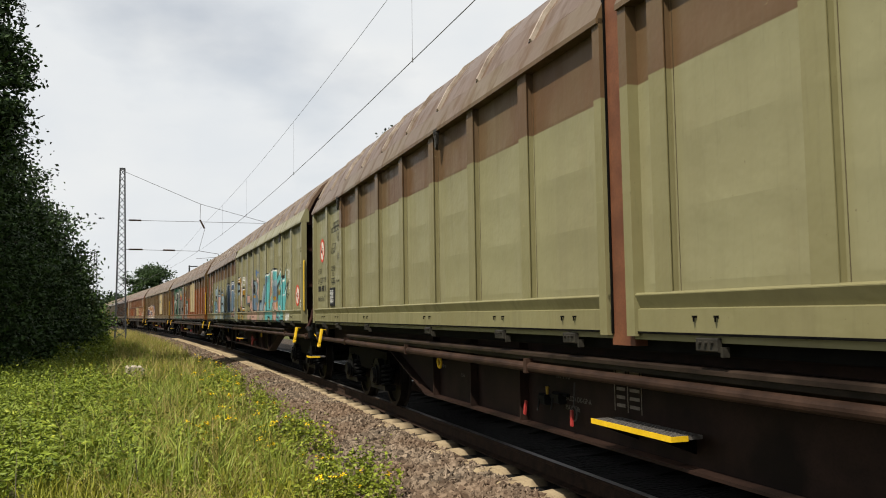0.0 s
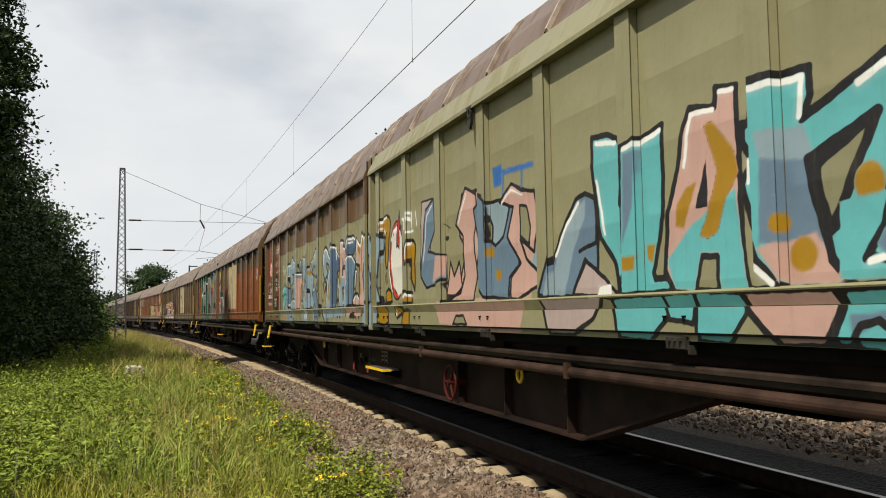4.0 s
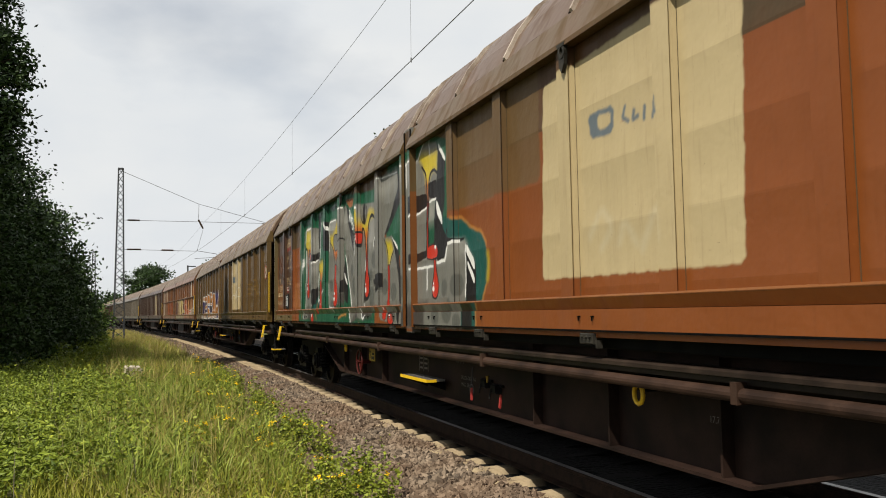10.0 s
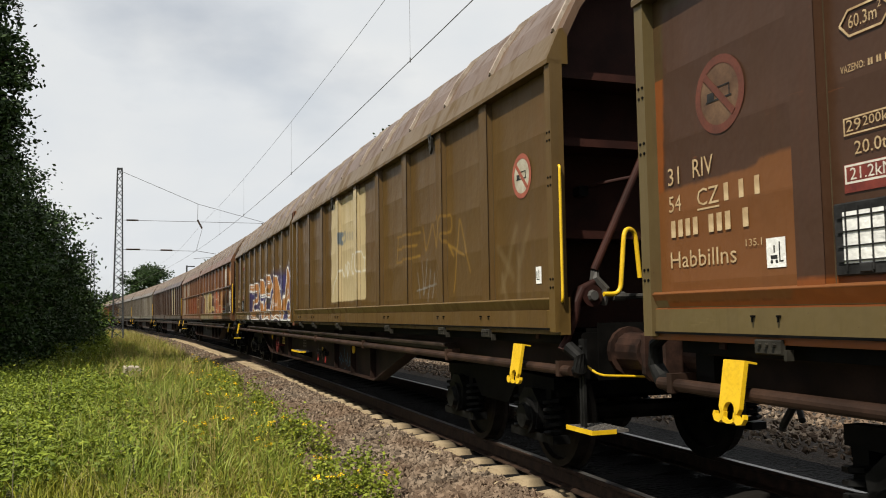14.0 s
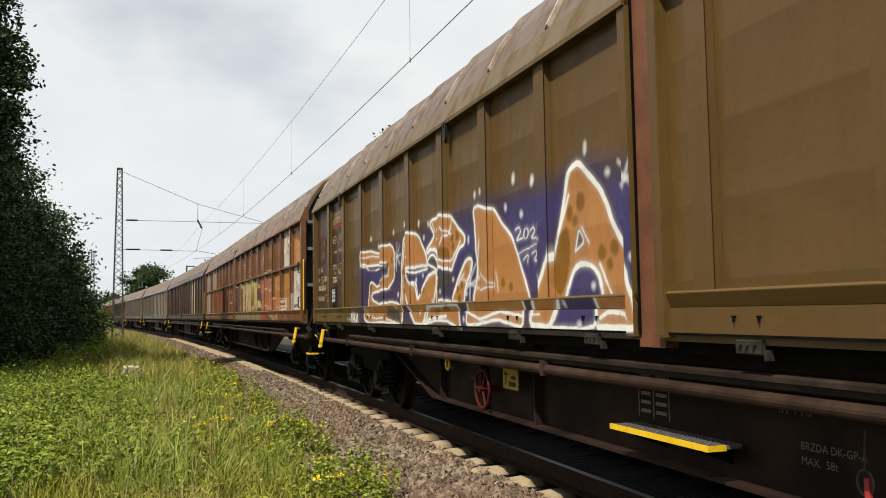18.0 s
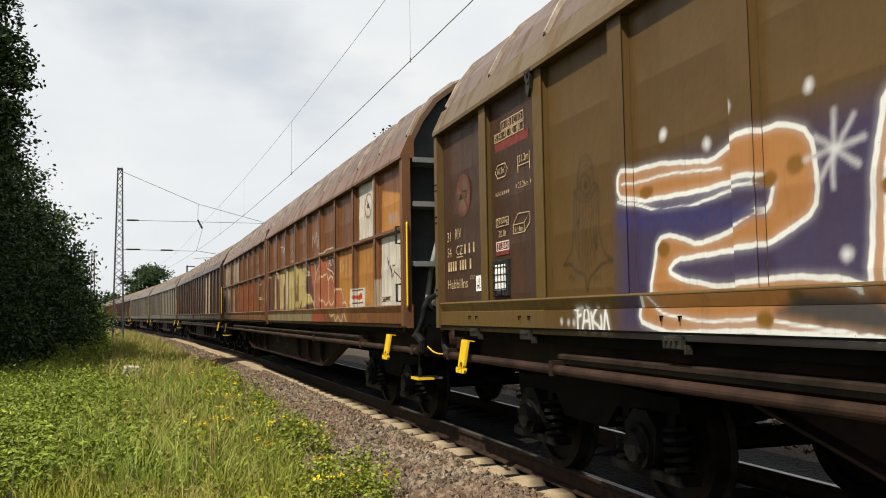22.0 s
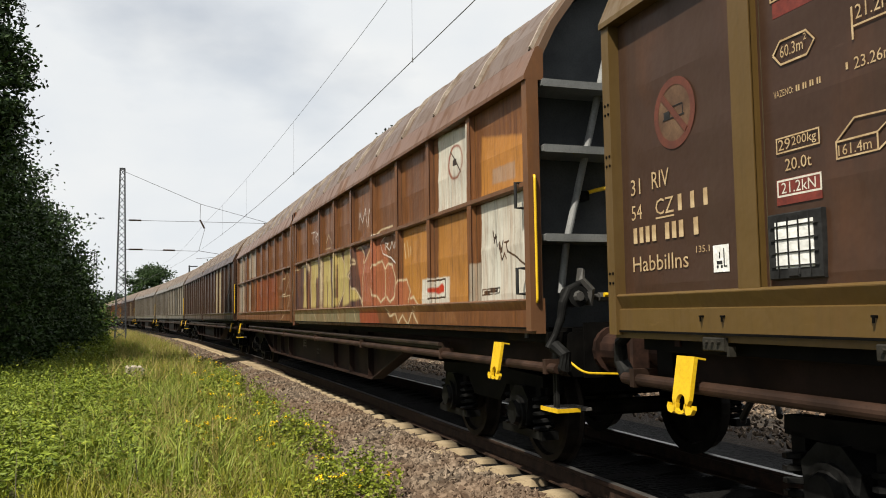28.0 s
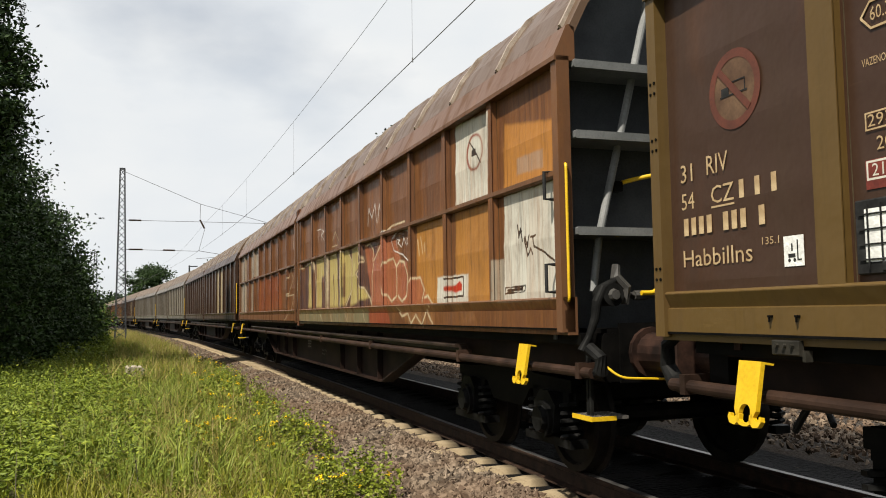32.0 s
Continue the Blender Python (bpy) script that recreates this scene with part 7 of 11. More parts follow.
    g.line("wh", 0.028, [(-5.25, 1.854), (-4.855, 1.864), (-4.557, 1.856)])
    g.line("wh", 0.026, [(-5.251, 1.837), (-5.045, 1.803), (-4.58, 1.822)])
    g.line("wh", 0.028, [(-5.252, 1.83), (-5.123, 1.701), (-5.003, 1.693), (-4.913, 1.505), (-4.692, 1.673), (-4.483, 1.764), (-4.277, 1.767)])
    g.line("wh", 0.02, [(-5.446, 2.16), (-5.518, 1.878), (-5.542, 1.45)])
    g.line("wh", 0.016, [(-5.339, 1.948), (-5.309, 2.006), (-5.207, 1.982)])
    g.line("wh", 0.016, [(-5.342, 1.887), (-5.246, 1.926), (-5.313, 1.945)])
    g.fill("or", [(-4.279, 1.727), (-4.128, 1.617), (-4.112, 1.45), (-4.314, 1.456)])
    g.line("wh", 0.026, [(-4.278, 1.737), (-4.177, 1.659), (-4.114, 1.577), (-4.111, 1.46)])
    g.line("wh", 0.02, [(-4.279, 1.727), (-4.278, 1.445)])
    g.line("wh", 0.028, [(-5.304, 1.639), (-5.139, 1.442), (-4.892, 1.246)])
    g.disc("sp", "", -5.5, 1.83, 0.038, 0.035)
    g.disc("sp", "", -5.45, 1.73, 0.038, 0.04)
    g.disc("sp", "", -5.48, 1.62, 0.038, 0.037)
    g.disc("sp", "", -5.4, 1.82, 0.048, 0.035)
    g.disc("sp", "", -4.72, 1.6, 0.038, 0.03)
    g.disc("sp", "", -4.23, 1.61, 0.032, 0.028)
    g.disc("sp", "", -4.2, 1.54, 0.031, 0.031)
    g.disc("sp", "", -4.15, 1.59, 0.03, 0.024)
    g.disc("sp", "", -4.83, 1.59, 0.035, 0.027)
    g.letter("or", "wh", 0.034, [(-4.608, 2.024), (-4.424, 2.095), (-4.326, 2.163), (-4.453, 2.258), (-4.451, 2.3), (-4.297, 2.323), (-4.085, 2.31), (-3.984, 2.328), (-3.769, 2.282), (-3.619, 2.17), (-3.476, 2.098), (-3.403, 2.051), (-3.445, 1.982), (-3.564, 1.965), (-3.651, 1.889), (-3.739, 1.837), (-3.802, 1.762), (-3.891, 1.789), (-4.082, 1.824), (-4.19, 1.739), (-4.27, 1.868), (-4.212, 1.942), (-4.317, 2.006), (-4.507, 2.022), (-4.55, 1.984)])
    g.fill("sp", [(-4.105, 1.987), (-3.908, 2.017), (-3.826, 1.865), (-4.077, 1.896)])
    g.letter("grey2", "wh", 0.028, [(-4.555, 1.899), (-4.472, 1.953), (-4.338, 1.958), (-4.233, 1.884), (-4.222, 1.782), (-4.365, 1.827), (-4.537, 1.865)])
    g.line("wh", 0.028, [(-4.55, 1.984), (-4.449, 2.014), (-4.298, 2.014), (-4.211, 1.952), (-4.181, 1.878)])
    g.line("wh", 0.022, [(-4.148, 1.854), (-4.078, 1.89), (-3.797, 1.853), (-3.647, 1.942), (-3.546, 2.029)])
    g.line("wh", 0.02, [(-4.249, 2.211), (-4.133, 2.091)])
    g.line("wh", 0.02, [(-4.126, 2.199), (-4.245, 2.108)])
    g.line("wh", 0.02, [(-3.992, 2.204), (-3.869, 2.143), (-3.724, 2.08)])
    g.line("wh", 0.02, [(-3.77, 2.273), (-3.805, 2.187), (-3.986, 2.038)])
    g.line("wh", 0.018, [(-4.375, 2.276), (-4.305, 2.19)])
    g.disc("sp", "", -3.63, 2.09, 0.044, 0.05)
    g.disc("sp", "", -3.77, 2.08, 0.047, 0.04)
    g.disc("sp", "", -3.75, 1.99, 0.038, 0.043)
    g.disc("sp", "", -4.19, 2.02, 0.056, 0.044)
    g.fill("grey2", [(-4.084, 1.789), (-3.804, 1.743), (-3.84, 1.636), (-4.029, 1.611), (-4.107, 1.693)])
    g.letter("or", "wh", 0.034, [(-3.792, 1.46), (-3.728, 1.556), (-3.608, 1.69), (-3.418, 1.825), (-3.319, 1.854), (-3.227, 1.834), (-3.256, 1.741), (-3.381, 1.637), (-3.436, 1.541), (-3.455, 1.441)])
    g.letter("or", "wh", 0.028, [(-4.595, 1.24), (-4.433, 1.325), (-4.389, 1.427), (-3.519, 1.435), (-3.471, 1.391), (-3.422, 1.192), (-3.584, 1.238), (-3.803, 1.279), (-4.115, 1.286)])
    g.line("wh", 0.03, [(-4.515, 1.241), (-4.397, 1.294), (-4.114, 1.315), (-3.83, 1.328)])
    g.line("wh", 0.018, [(-3.699, 1.564), (-3.529, 1.683), (-3.45, 1.719)])
    g.line("wh", 0.028, [(-4.104, 1.469), (-3.972, 1.494), (-3.821, 1.461)])
    g.disc("sp", "", -3.52, 1.61, 0.038, 0.037)
    g.disc("sp", "", -3.63, 1.58, 0.032, 0.035)
    g.disc("sp", "", -3.58, 1.49, 0.042, 0.041)
    g.disc("sp", "", -4.11, 1.38, 0.1, 0.027)
    g.disc("sp", "", -3.83, 1.4, 0.119, 0.025)
    g.letter("or", "wh", 0.03, [(-3.284, 1.251), (-3.211, 1.462), (-3.085, 1.726), (-3.143, 2.03), (-3.181, 2.293), (-3.017, 2.3), (-2.808, 2.256), (-2.676, 2.223), (-2.553, 2.109), (-2.29, 1.944), (-2.161, 1.724), (-1.988, 1.475), (-2.027, 1.239), (-2.536, 1.299), (-3.003, 1.254)])
    g.line("wh", 0.018, [(-3.006, 2.239), (-3.031, 2.049), (-3.107, 1.728), (-3.196, 1.462)])
    g.line("wh", 0.014, [(-2.951, 1.544), (-2.942, 1.718), (-2.679, 1.577), (-2.951, 1.544)])
    g.line("wh", 0.012, [(-2.673, 1.688), (-2.617, 1.533)])
    g.line("wh", 0.028, [(-3.277, 1.373), (-2.93, 1.298), (-2.471, 1.367), (-2.022, 1.326)])
    g.disc("sp", "", -2.35, 1.56, 0.041, 0.04)
    g.disc("sp", "", -2.52, 1.6, 0.044, 0.041)
    g.line("wh", 0.016, [(-2.246, 2.006), (-2.171, 2.023), (-2.135, 1.98), (-2.234, 1.918), (-2.105, 1.926)])
    g.disc("wh", "", -2.04, 1.96, 0.053, 0.045)
    g.disc("vio", "", -2.04, 1.96, 0.032, 0.033)
    g.line("wh", 0.016, [(-1.958, 1.973), (-1.905, 2), (-1.872, 1.964), (-1.947, 1.909), (-1.845, 1.911)])
    g.disc("wh", "", -1.77, 1.98, 0.038, 0.038)
    g.disc("vio", "", -1.77, 1.98, 0.024, 0.026)
    g.line("wh", 0.012, [(-2.183, 1.816), (-1.714, 1.886)])
    g.line("wh", 0.014, [(-2.104, 1.759), (-2.005, 1.802), (-2.024, 1.74)])
    g.line("wh", 0.014, [(-1.943, 1.797), (-1.865, 1.815), (-1.842, 1.789), (-1.921, 1.738), (-1.785, 1.743)])
    g.letter("or", "wh", 0.045, [(-1.898, 1.265), (-1.812, 1.459), (-1.684, 1.597), (-1.511, 1.819), (-1.408, 2.083), (-1.333, 2.275), (-1.267, 2.341), (-1.165, 2.359), (-1.072, 2.292), (-0.882, 2.141), (-0.787, 2.013), (-0.713, 1.883), (-0.568, 1.713), (-0.481, 1.594), (-0.45, 1.499), (-0.399, 1.425), (-0.355, 1.254), (-0.885, 1.255), (-0.879, 1.456), (-0.901, 1.559), (-0.984, 1.635), (-1.129, 1.677), (-1.248, 1.652), (-1.336, 1.536), (-1.383, 1.448), (-1.498, 1.315), (-1.568, 1.246)])
    g.fill("sp", [(-1.531, 1.867), (-1.331, 1.959), (-1.309, 1.778), (-1.378, 1.538), (-1.489, 1.462), (-1.572, 1.546)])
    g.letter("vio", "wh", 0.03, [(-1.555, 1.246), (-1.453, 1.337), (-1.36, 1.492), (-1.269, 1.632), (-1.149, 1.674), (-1.001, 1.647), (-0.917, 1.58), (-0.878, 1.477), (-0.884, 1.265), (-1.044, 1.243)])
    g.line("wh", 0.026, [(-1.786, 1.482), (-1.609, 1.687), (-1.461, 1.929), (-1.319, 2.16)])
    g.line("wh", 0.022, [(-0.911, 1.661), (-0.832, 1.555), (-0.765, 1.463)])
    g.line("wh", 0.018, [(-1.893, 1.338), (-1.723, 1.338)])
    g.line("wh", 0.03, [(-0.831, 1.316), (-0.714, 1.355), (-0.561, 1.344), (-0.49, 1.316)])
    g.letter("vio", "wh", 0.018, [(-1.241, 1.761), (-1.172, 1.918), (-1.102, 1.813), (-1.221, 1.771)])
    g.line("wh", 0.018, [(-1.126, 1.913), (-1.046, 1.808)])
    g.disc("sp", "", -1.15, 2.09, 0.062, 0.065)
    g.disc("sp", "", -1.31, 2.03, 0.045, 0.057)
    g.disc("sp", "", -1.23, 1.97, 0.04, 0.039)
    g.disc("sp", "", -0.88, 1.73, 0.055, 0.052)
    g.disc("sp", "", -0.72, 1.75, 0.051, 0.051)
    g.disc("sp", "", -0.78, 1.65, 0.042, 0.04)
    g.line("spk", 0.018, [(-0.64, 2.276), (-0.438, 2.13)])
    g.line("spk", 0.018, [(-0.618, 2.124), (-0.338, 2.148)])
    g.line("spk", 0.016, [(-0.387, 2.25), (-0.55, 1.997)])
    g.line("spk", 0.016, [(-0.508, 2.172), (-0.356, 2.087)])
    g.disc("spk", "", -2.27, 2.42, 0.029, 0.047)
    g.disc("spk", "", -1.91, 2.35, 0.031, 0.044)
    g.disc("spk", "", -1.07, 2.44, 0.019, 0.043)
    g.disc("spk", "", -0.78, 2.23, 0.029, 0.024)
    g.disc("spk", "", -0.57, 1.94, 0.027, 0.023)
    g.disc("spk", "", -0.4, 1.67, 0.025, 0.021)
    g.disc("spk", "", -0.99, 1.52, 0.025, 0.022)
    g.disc("spk", "", -1.32, 1.41, 0.021, 0.024)
    g.disc("spk", "", -1.11, 1.27, 0.026, 0.021)
    g.disc("spk", "", -1.83, 1.63, 0.024, 0.026)
    g.disc("spk", "", -1.76, 2.22, 0.014, 0.038)
    g.disc("spk", "", -2.13, 2.12, 0.028, 0.026)
    g.disc("spk", "", -2.44, 2.21, 0.024, 0.027)
    g.disc("spk", "", -2.87, 2.4, 0.02, 0.029)
    g.disc("spk", "", -3.14, 2.41, 0.022, 0.03)
    g.line("spk", 0.014, [(-3.582, 1.688), (-3.071, 1.571)])
    g.line("spk", 0.016, [(-3.396, 1.589), (-3.023, 1.671)])
    g.line("spk", 0.014, [(-3.287, 1.793), (-3.297, 1.469)])
    g.line("spk", 0.012, [(-3.437, 1.524), (-3.141, 1.791)])
    g.disc("spk", "", -7.05, 2.35, 0.034, 0.032)
    g.disc("spk", "", -6.65, 2.22, 0.031, 0.03)
    g.disc("spk", "", -6.41, 2.35, 0.029, 0.034)
    g.disc("spk", "", -5.9, 2.33, 0.025, 0.032)
    g.disc("spk", "", -5.42, 2.38, 0.032, 0.035)
    g.disc("spk", "", -4.86, 2.33, 0.027, 0.041)
    g.disc("spk", "", -4.52, 2.29, 0.024, 0.03)
    g.disc("spk", "", -4.69, 2.16, 0.026, 0.026)
    g.disc("spk", "", -3.32, 2.02, 0.019, 0.036)
    g.disc("spk", "", -4.99, 1.72, 0.028, 0.023)
    g.disc("spk", "", -4.74, 1.76, 0.026, 0.018)
    g.disc("spk", "", -3.76, 1.68, 0.026, 0.018)
    g.disc("spk", "", -3.99, 1.57, 0.019, 0.019)
    g.disc("spk", "", -4.41, 1.48, 0.022, 0.021)
    g.disc("spk", "", -5.73, 1.58, 0.03, 0.026)
    g.disc("spk", "", -4.69, 1.37, 0.021, 0.026)
    g.disc("spk", "", -3.34, 1.3, 0.022, 0.022)
    g.disc("spk", "", -3.06, 1.25, 0.018, 0.015)
    g.disc("spk", "", -3.39, 1.53, 0.029, 0.017)
    g.fill("grey2", [(-5.969, 1.433), (-5.509, 1.402), (-5.402, 1.235), (-6.14, 1.326)])
    g.line("drk", 0.012, [(-8.115, 2.201), (-8.094, 2.314), (-8.062, 2.388), (-8.004, 2.407), (-7.943, 2.39), (-7.9, 2.355), (-7.89, 2.285), (-7.888, 2.2)])
    g.line("drk", 0.008, [(-8.08, 2.358), (-8.006, 2.373), (-7.93, 2.357)])
    g.line("drk", 0.008, [(-8.088, 2.312), (-7.993, 2.335), (-7.903, 2.311)])
    g.line("drk", 0.012, [(-8.073, 2.209), (-8.053, 2.269), (-7.997, 2.28), (-7.945, 2.242), (-7.929, 2.187), (-7.951, 2.147), (-8.006, 2.134), (-8.052, 2.158), (-8.073, 2.209)])
    g.disc("drk", "", -8, 2.2, 0.025, 0.027)
    g.line("drk", 0.012, [(-8.175, 2.184), (-8.107, 2.193), (-8.073, 2.209)])
    g.line("drk", 0.012, [(-8.175, 2.184), (-8.12, 2.125), (-8.041, 2.092), (-7.947, 2.095), (-7.885, 2.138), (-7.827, 2.18), (-7.888, 2.2), (-7.926, 2.181)])
    g.line("drk", 0.008, [(-8.142, 2.174), (-8.055, 2.12), (-7.945, 2.123), (-7.868, 2.173)])
    g.line("drk", 0.012, [(-8.171, 2.171), (-8.183, 2.06), (-8.186, 1.929), (-8.206, 1.837), (-8.228, 1.768), (-8.301, 1.727), (-8.358, 1.684)])
    g.line("drk", 0.018, [(-8.358, 1.684), (-8.251, 1.686), (-8.169, 1.632), (-8.034, 1.599), (-8.022, 1.542), (-8.003, 1.474), (-7.982, 1.573), (-7.905, 1.611), (-7.802, 1.667), (-7.656, 1.674)])
    g.line("drk", 0.012, [(-7.656, 1.674), (-7.758, 1.716), (-7.814, 1.797), (-7.827, 1.918), (-7.824, 2.07), (-7.827, 2.175)])
    g.line("drk", 0.008, [(-8.144, 2.148), (-8.143, 2.029), (-8.167, 1.915), (-8.159, 1.784)])
    g.line("drk", 0.008, [(-8.104, 2.116), (-8.099, 1.986), (-8.128, 1.874), (-8.11, 1.778), (-8.148, 1.689)])
    g.line("drk", 0.008, [(-8.057, 2.083), (-8.056, 1.979), (-8.046, 1.896), (-8.076, 1.797), (-8.068, 1.681)])
    g.line("drk", 0.008, [(-8.01, 2.074), (-7.999, 2.015), (-8.026, 1.951), (-8.008, 1.868), (-8.038, 1.77), (-8.024, 1.632)])
    g.line("drk", 0.008, [(-7.963, 2.087), (-7.961, 2.008), (-7.989, 1.922), (-7.98, 1.83), (-8.003, 1.72), (-7.994, 1.618)])
    g.line("drk", 0.008, [(-7.925, 2.096), (-7.923, 2.001), (-7.945, 1.904), (-7.937, 1.802), (-7.972, 1.717), (-7.947, 1.637)])
    g.line("drk", 0.008, [(-7.886, 2.122), (-7.901, 2.008), (-7.893, 1.907), (-7.922, 1.8)])
    g.line("drk", 0.008, [(-7.854, 2.154), (-7.855, 2.032), (-7.872, 1.926), (-7.853, 1.846)])
    g.line("drk", 0.008, [(-8.143, 1.77), (-8.106, 1.708), (-8.093, 1.661)])
    g.line("drk", 0.008, [(-7.923, 1.778), (-7.898, 1.709), (-7.908, 1.677)])
    g.line("drk", 0.01, [(-8.139, 1.96), (-8.112, 1.994), (-8.09, 1.952), (-8.117, 1.919), (-8.139, 1.96)])
    g.disc("drk", "", -8.12, 1.96, 0.012, 0.015)
    g.line("drk", 0.012, [(-7.904, 1.807), (-7.874, 1.86), (-7.845, 1.799), (-7.878, 1.749), (-7.904, 1.807)])
    g.disc("drk", "", -7.88, 1.79, 0.012, 0.02)
    g.line("drk", 0.008, [(-8.273, 1.61), (-8.258, 1.579), (-8.247, 1.608)])
    g.line("drk", 0.008, [(-8.23, 1.601), (-8.223, 1.571), (-8.196, 1.599), (-8.198, 1.569)])
    g.line("drk", 0.008, [(-7.914, 1.59), (-7.908, 1.557)])
    g.line("drk", 0.008, [(-7.892, 1.594), (-7.886, 1.561), (-7.87, 1.587), (-7.858, 1.565)])
    g.line("drk", 0.008, [(-7.85, 1.569), (-7.834, 1.595), (-7.822, 1.568)])
    g.line("wh", 0.024, [(-8.104, 1.372), (-8.002, 1.379)])
    g.line("wh", 0.024, [(-8.064, 1.374), (-8.062, 1.233)])
    g.line("wh", 0.024, [(-8.06, 1.323), (-8.013, 1.334)])
    g.line("wh", 0.024, [(-7.997, 1.229), (-7.957, 1.384), (-7.913, 1.377), (-7.894, 1.237)])
    g.line("wh", 0.022, [(-7.97, 1.29), (-7.911, 1.296)])
    g.line("wh", 0.024, [(-7.872, 1.35), (-7.852, 1.233)])
    g.line("wh", 0.024, [(-7.794, 1.376), (-7.868, 1.302), (-7.743, 1.241)])
    g.line("wh", 0.024, [(-7.743, 1.328), (-7.736, 1.246)])
    g.line("wh", 0.024, [(-7.704, 1.236), (-7.688, 1.379), (-7.656, 1.298), (-7.641, 1.238)])
    g.disc("spk", "", -8.31, 1.29, 0.016, 0.017)
    g.disc("spk", "", -8.2, 1.28, 0.015, 0.016)
    g.disc("spk", "", -8.12, 1.28, 0.014, 0.016)
    g.line("dry", 0.03, [(6.916, 2.257), (7.807, 2.237)])
    g.line("dry", 0.03, [(6.911, 2.109), (7.675, 2.112)])
    g.line("dry", 0.03, [(6.904, 1.953), (7.797, 1.985)])
    g.line("dry", 0.03, [(6.961, 2.254), (6.889, 1.954)])
    g.line("dry", 0.03, [(7.909, 2.285), (7.982, 2.003), (8.232, 2.309), (8.332, 2.015), (8.512, 2.333)])
    g.line("dry", 0.03, [(8.498, 2.02), (8.566, 2.327), (8.805, 2.318), (8.798, 2.161), (8.557, 2.141), (8.857, 1.906)])
    g.line("dry", 0.03, [(8.841, 1.561), (9.021, 2.276), (9.275, 1.733)])
    g.line("dry", 0.03, [(8.71, 2.028), (9.145, 1.893)])
    g.line("ltblue", 0.016, [(7.687, 1.797), (7.777, 1.521)])
    g.line("ltblue", 0.016, [(7.856, 1.923), (7.9, 1.519), (8.039, 1.931)])
    g.line("ltblue", 0.016, [(8.043, 1.478), (8.129, 1.813)])
    g.line("ltblue", 0.016, [(8.196, 1.513), (8.265, 1.769)])
    g.line("ltblue", 0.016, [(7.653, 1.602), (8.316, 1.656)])
    g.line("pale", 0.03, [(10.005, 1.535), (10.319, 2.043)])
    g.line("pale", 0.03, [(10.341, 1.811), (10.347, 1.269)])
    g.line("pale", 0.03, [(9.948, 1.899), (10.228, 1.644)])
    g.line("pale", 0.03, [(10.552, 2.02), (10.372, 1.752)])
    g.line("pale", 0.03, [(10.11, 1.444), (10.011, 1.654)])
    g.fill("cream", [(3.2, 3.1), (5.404, 3.1), (5.388, 1.556), (3.148, 1.544)])
    g.fill("bluegrey", [(3.851, 2.61), (4.059, 2.593), (4.045, 2.526), (3.938, 2.535), (3.935, 2.473), (4.041, 2.462), (4.037, 2.392), (3.875, 2.408)])
    g.fill("greytan", [(4.084, 2.615), (4.207, 2.601), (4.196, 2.42), (4.073, 2.429), (4.076, 2.476), (4.127, 2.472), (4.131, 2.543), (4.08, 2.551)])
    g.line("greytan", 0.05, [(4.287, 2.471), (4.292, 2.55)])
    g.line("greytan", 0.05, [(4.409, 2.464), (4.414, 2.541)])
    g.line("greytan", 0.05, [(4.524, 2.457), (4.529, 2.533)])
    g.line("greytan", 0.05, [(4.634, 2.451), (4.638, 2.525)])
    g.line("greytan", 0.05, [(4.738, 2.445), (4.743, 2.517)])
    g.line("white", 0.024, [(3.265, 1.683), (3.368, 1.849), (3.548, 1.902), (3.792, 1.896), (3.929, 2.051), (4.119, 1.895), (4.169, 2.125), (4.328, 1.896), (4.28, 2.146), (4.445, 2.078), (4.328, 1.901)])
    g.line("white", 0.024, [(4.667, 2.223), (4.573, 2.143), (4.553, 2.009), (4.658, 1.919), (4.802, 1.993), (4.827, 2.118), (4.731, 2.221), (4.623, 2.22)])
    g.line("white", 0.024, [(5.222, 2.168), (5.143, 2.234), (4.999, 2.208), (4.959, 2.069), (5.008, 1.97), (5.129, 1.937)])
    g.line("white", 0.024, [(5.234, 2.139), (5.356, 2.12)])
    g.line("white", 0.024, [(5.305, 2.128), (5.301, 1.946)])
    g.line("white", 0.024, [(5.227, 1.95), (5.385, 1.951)])


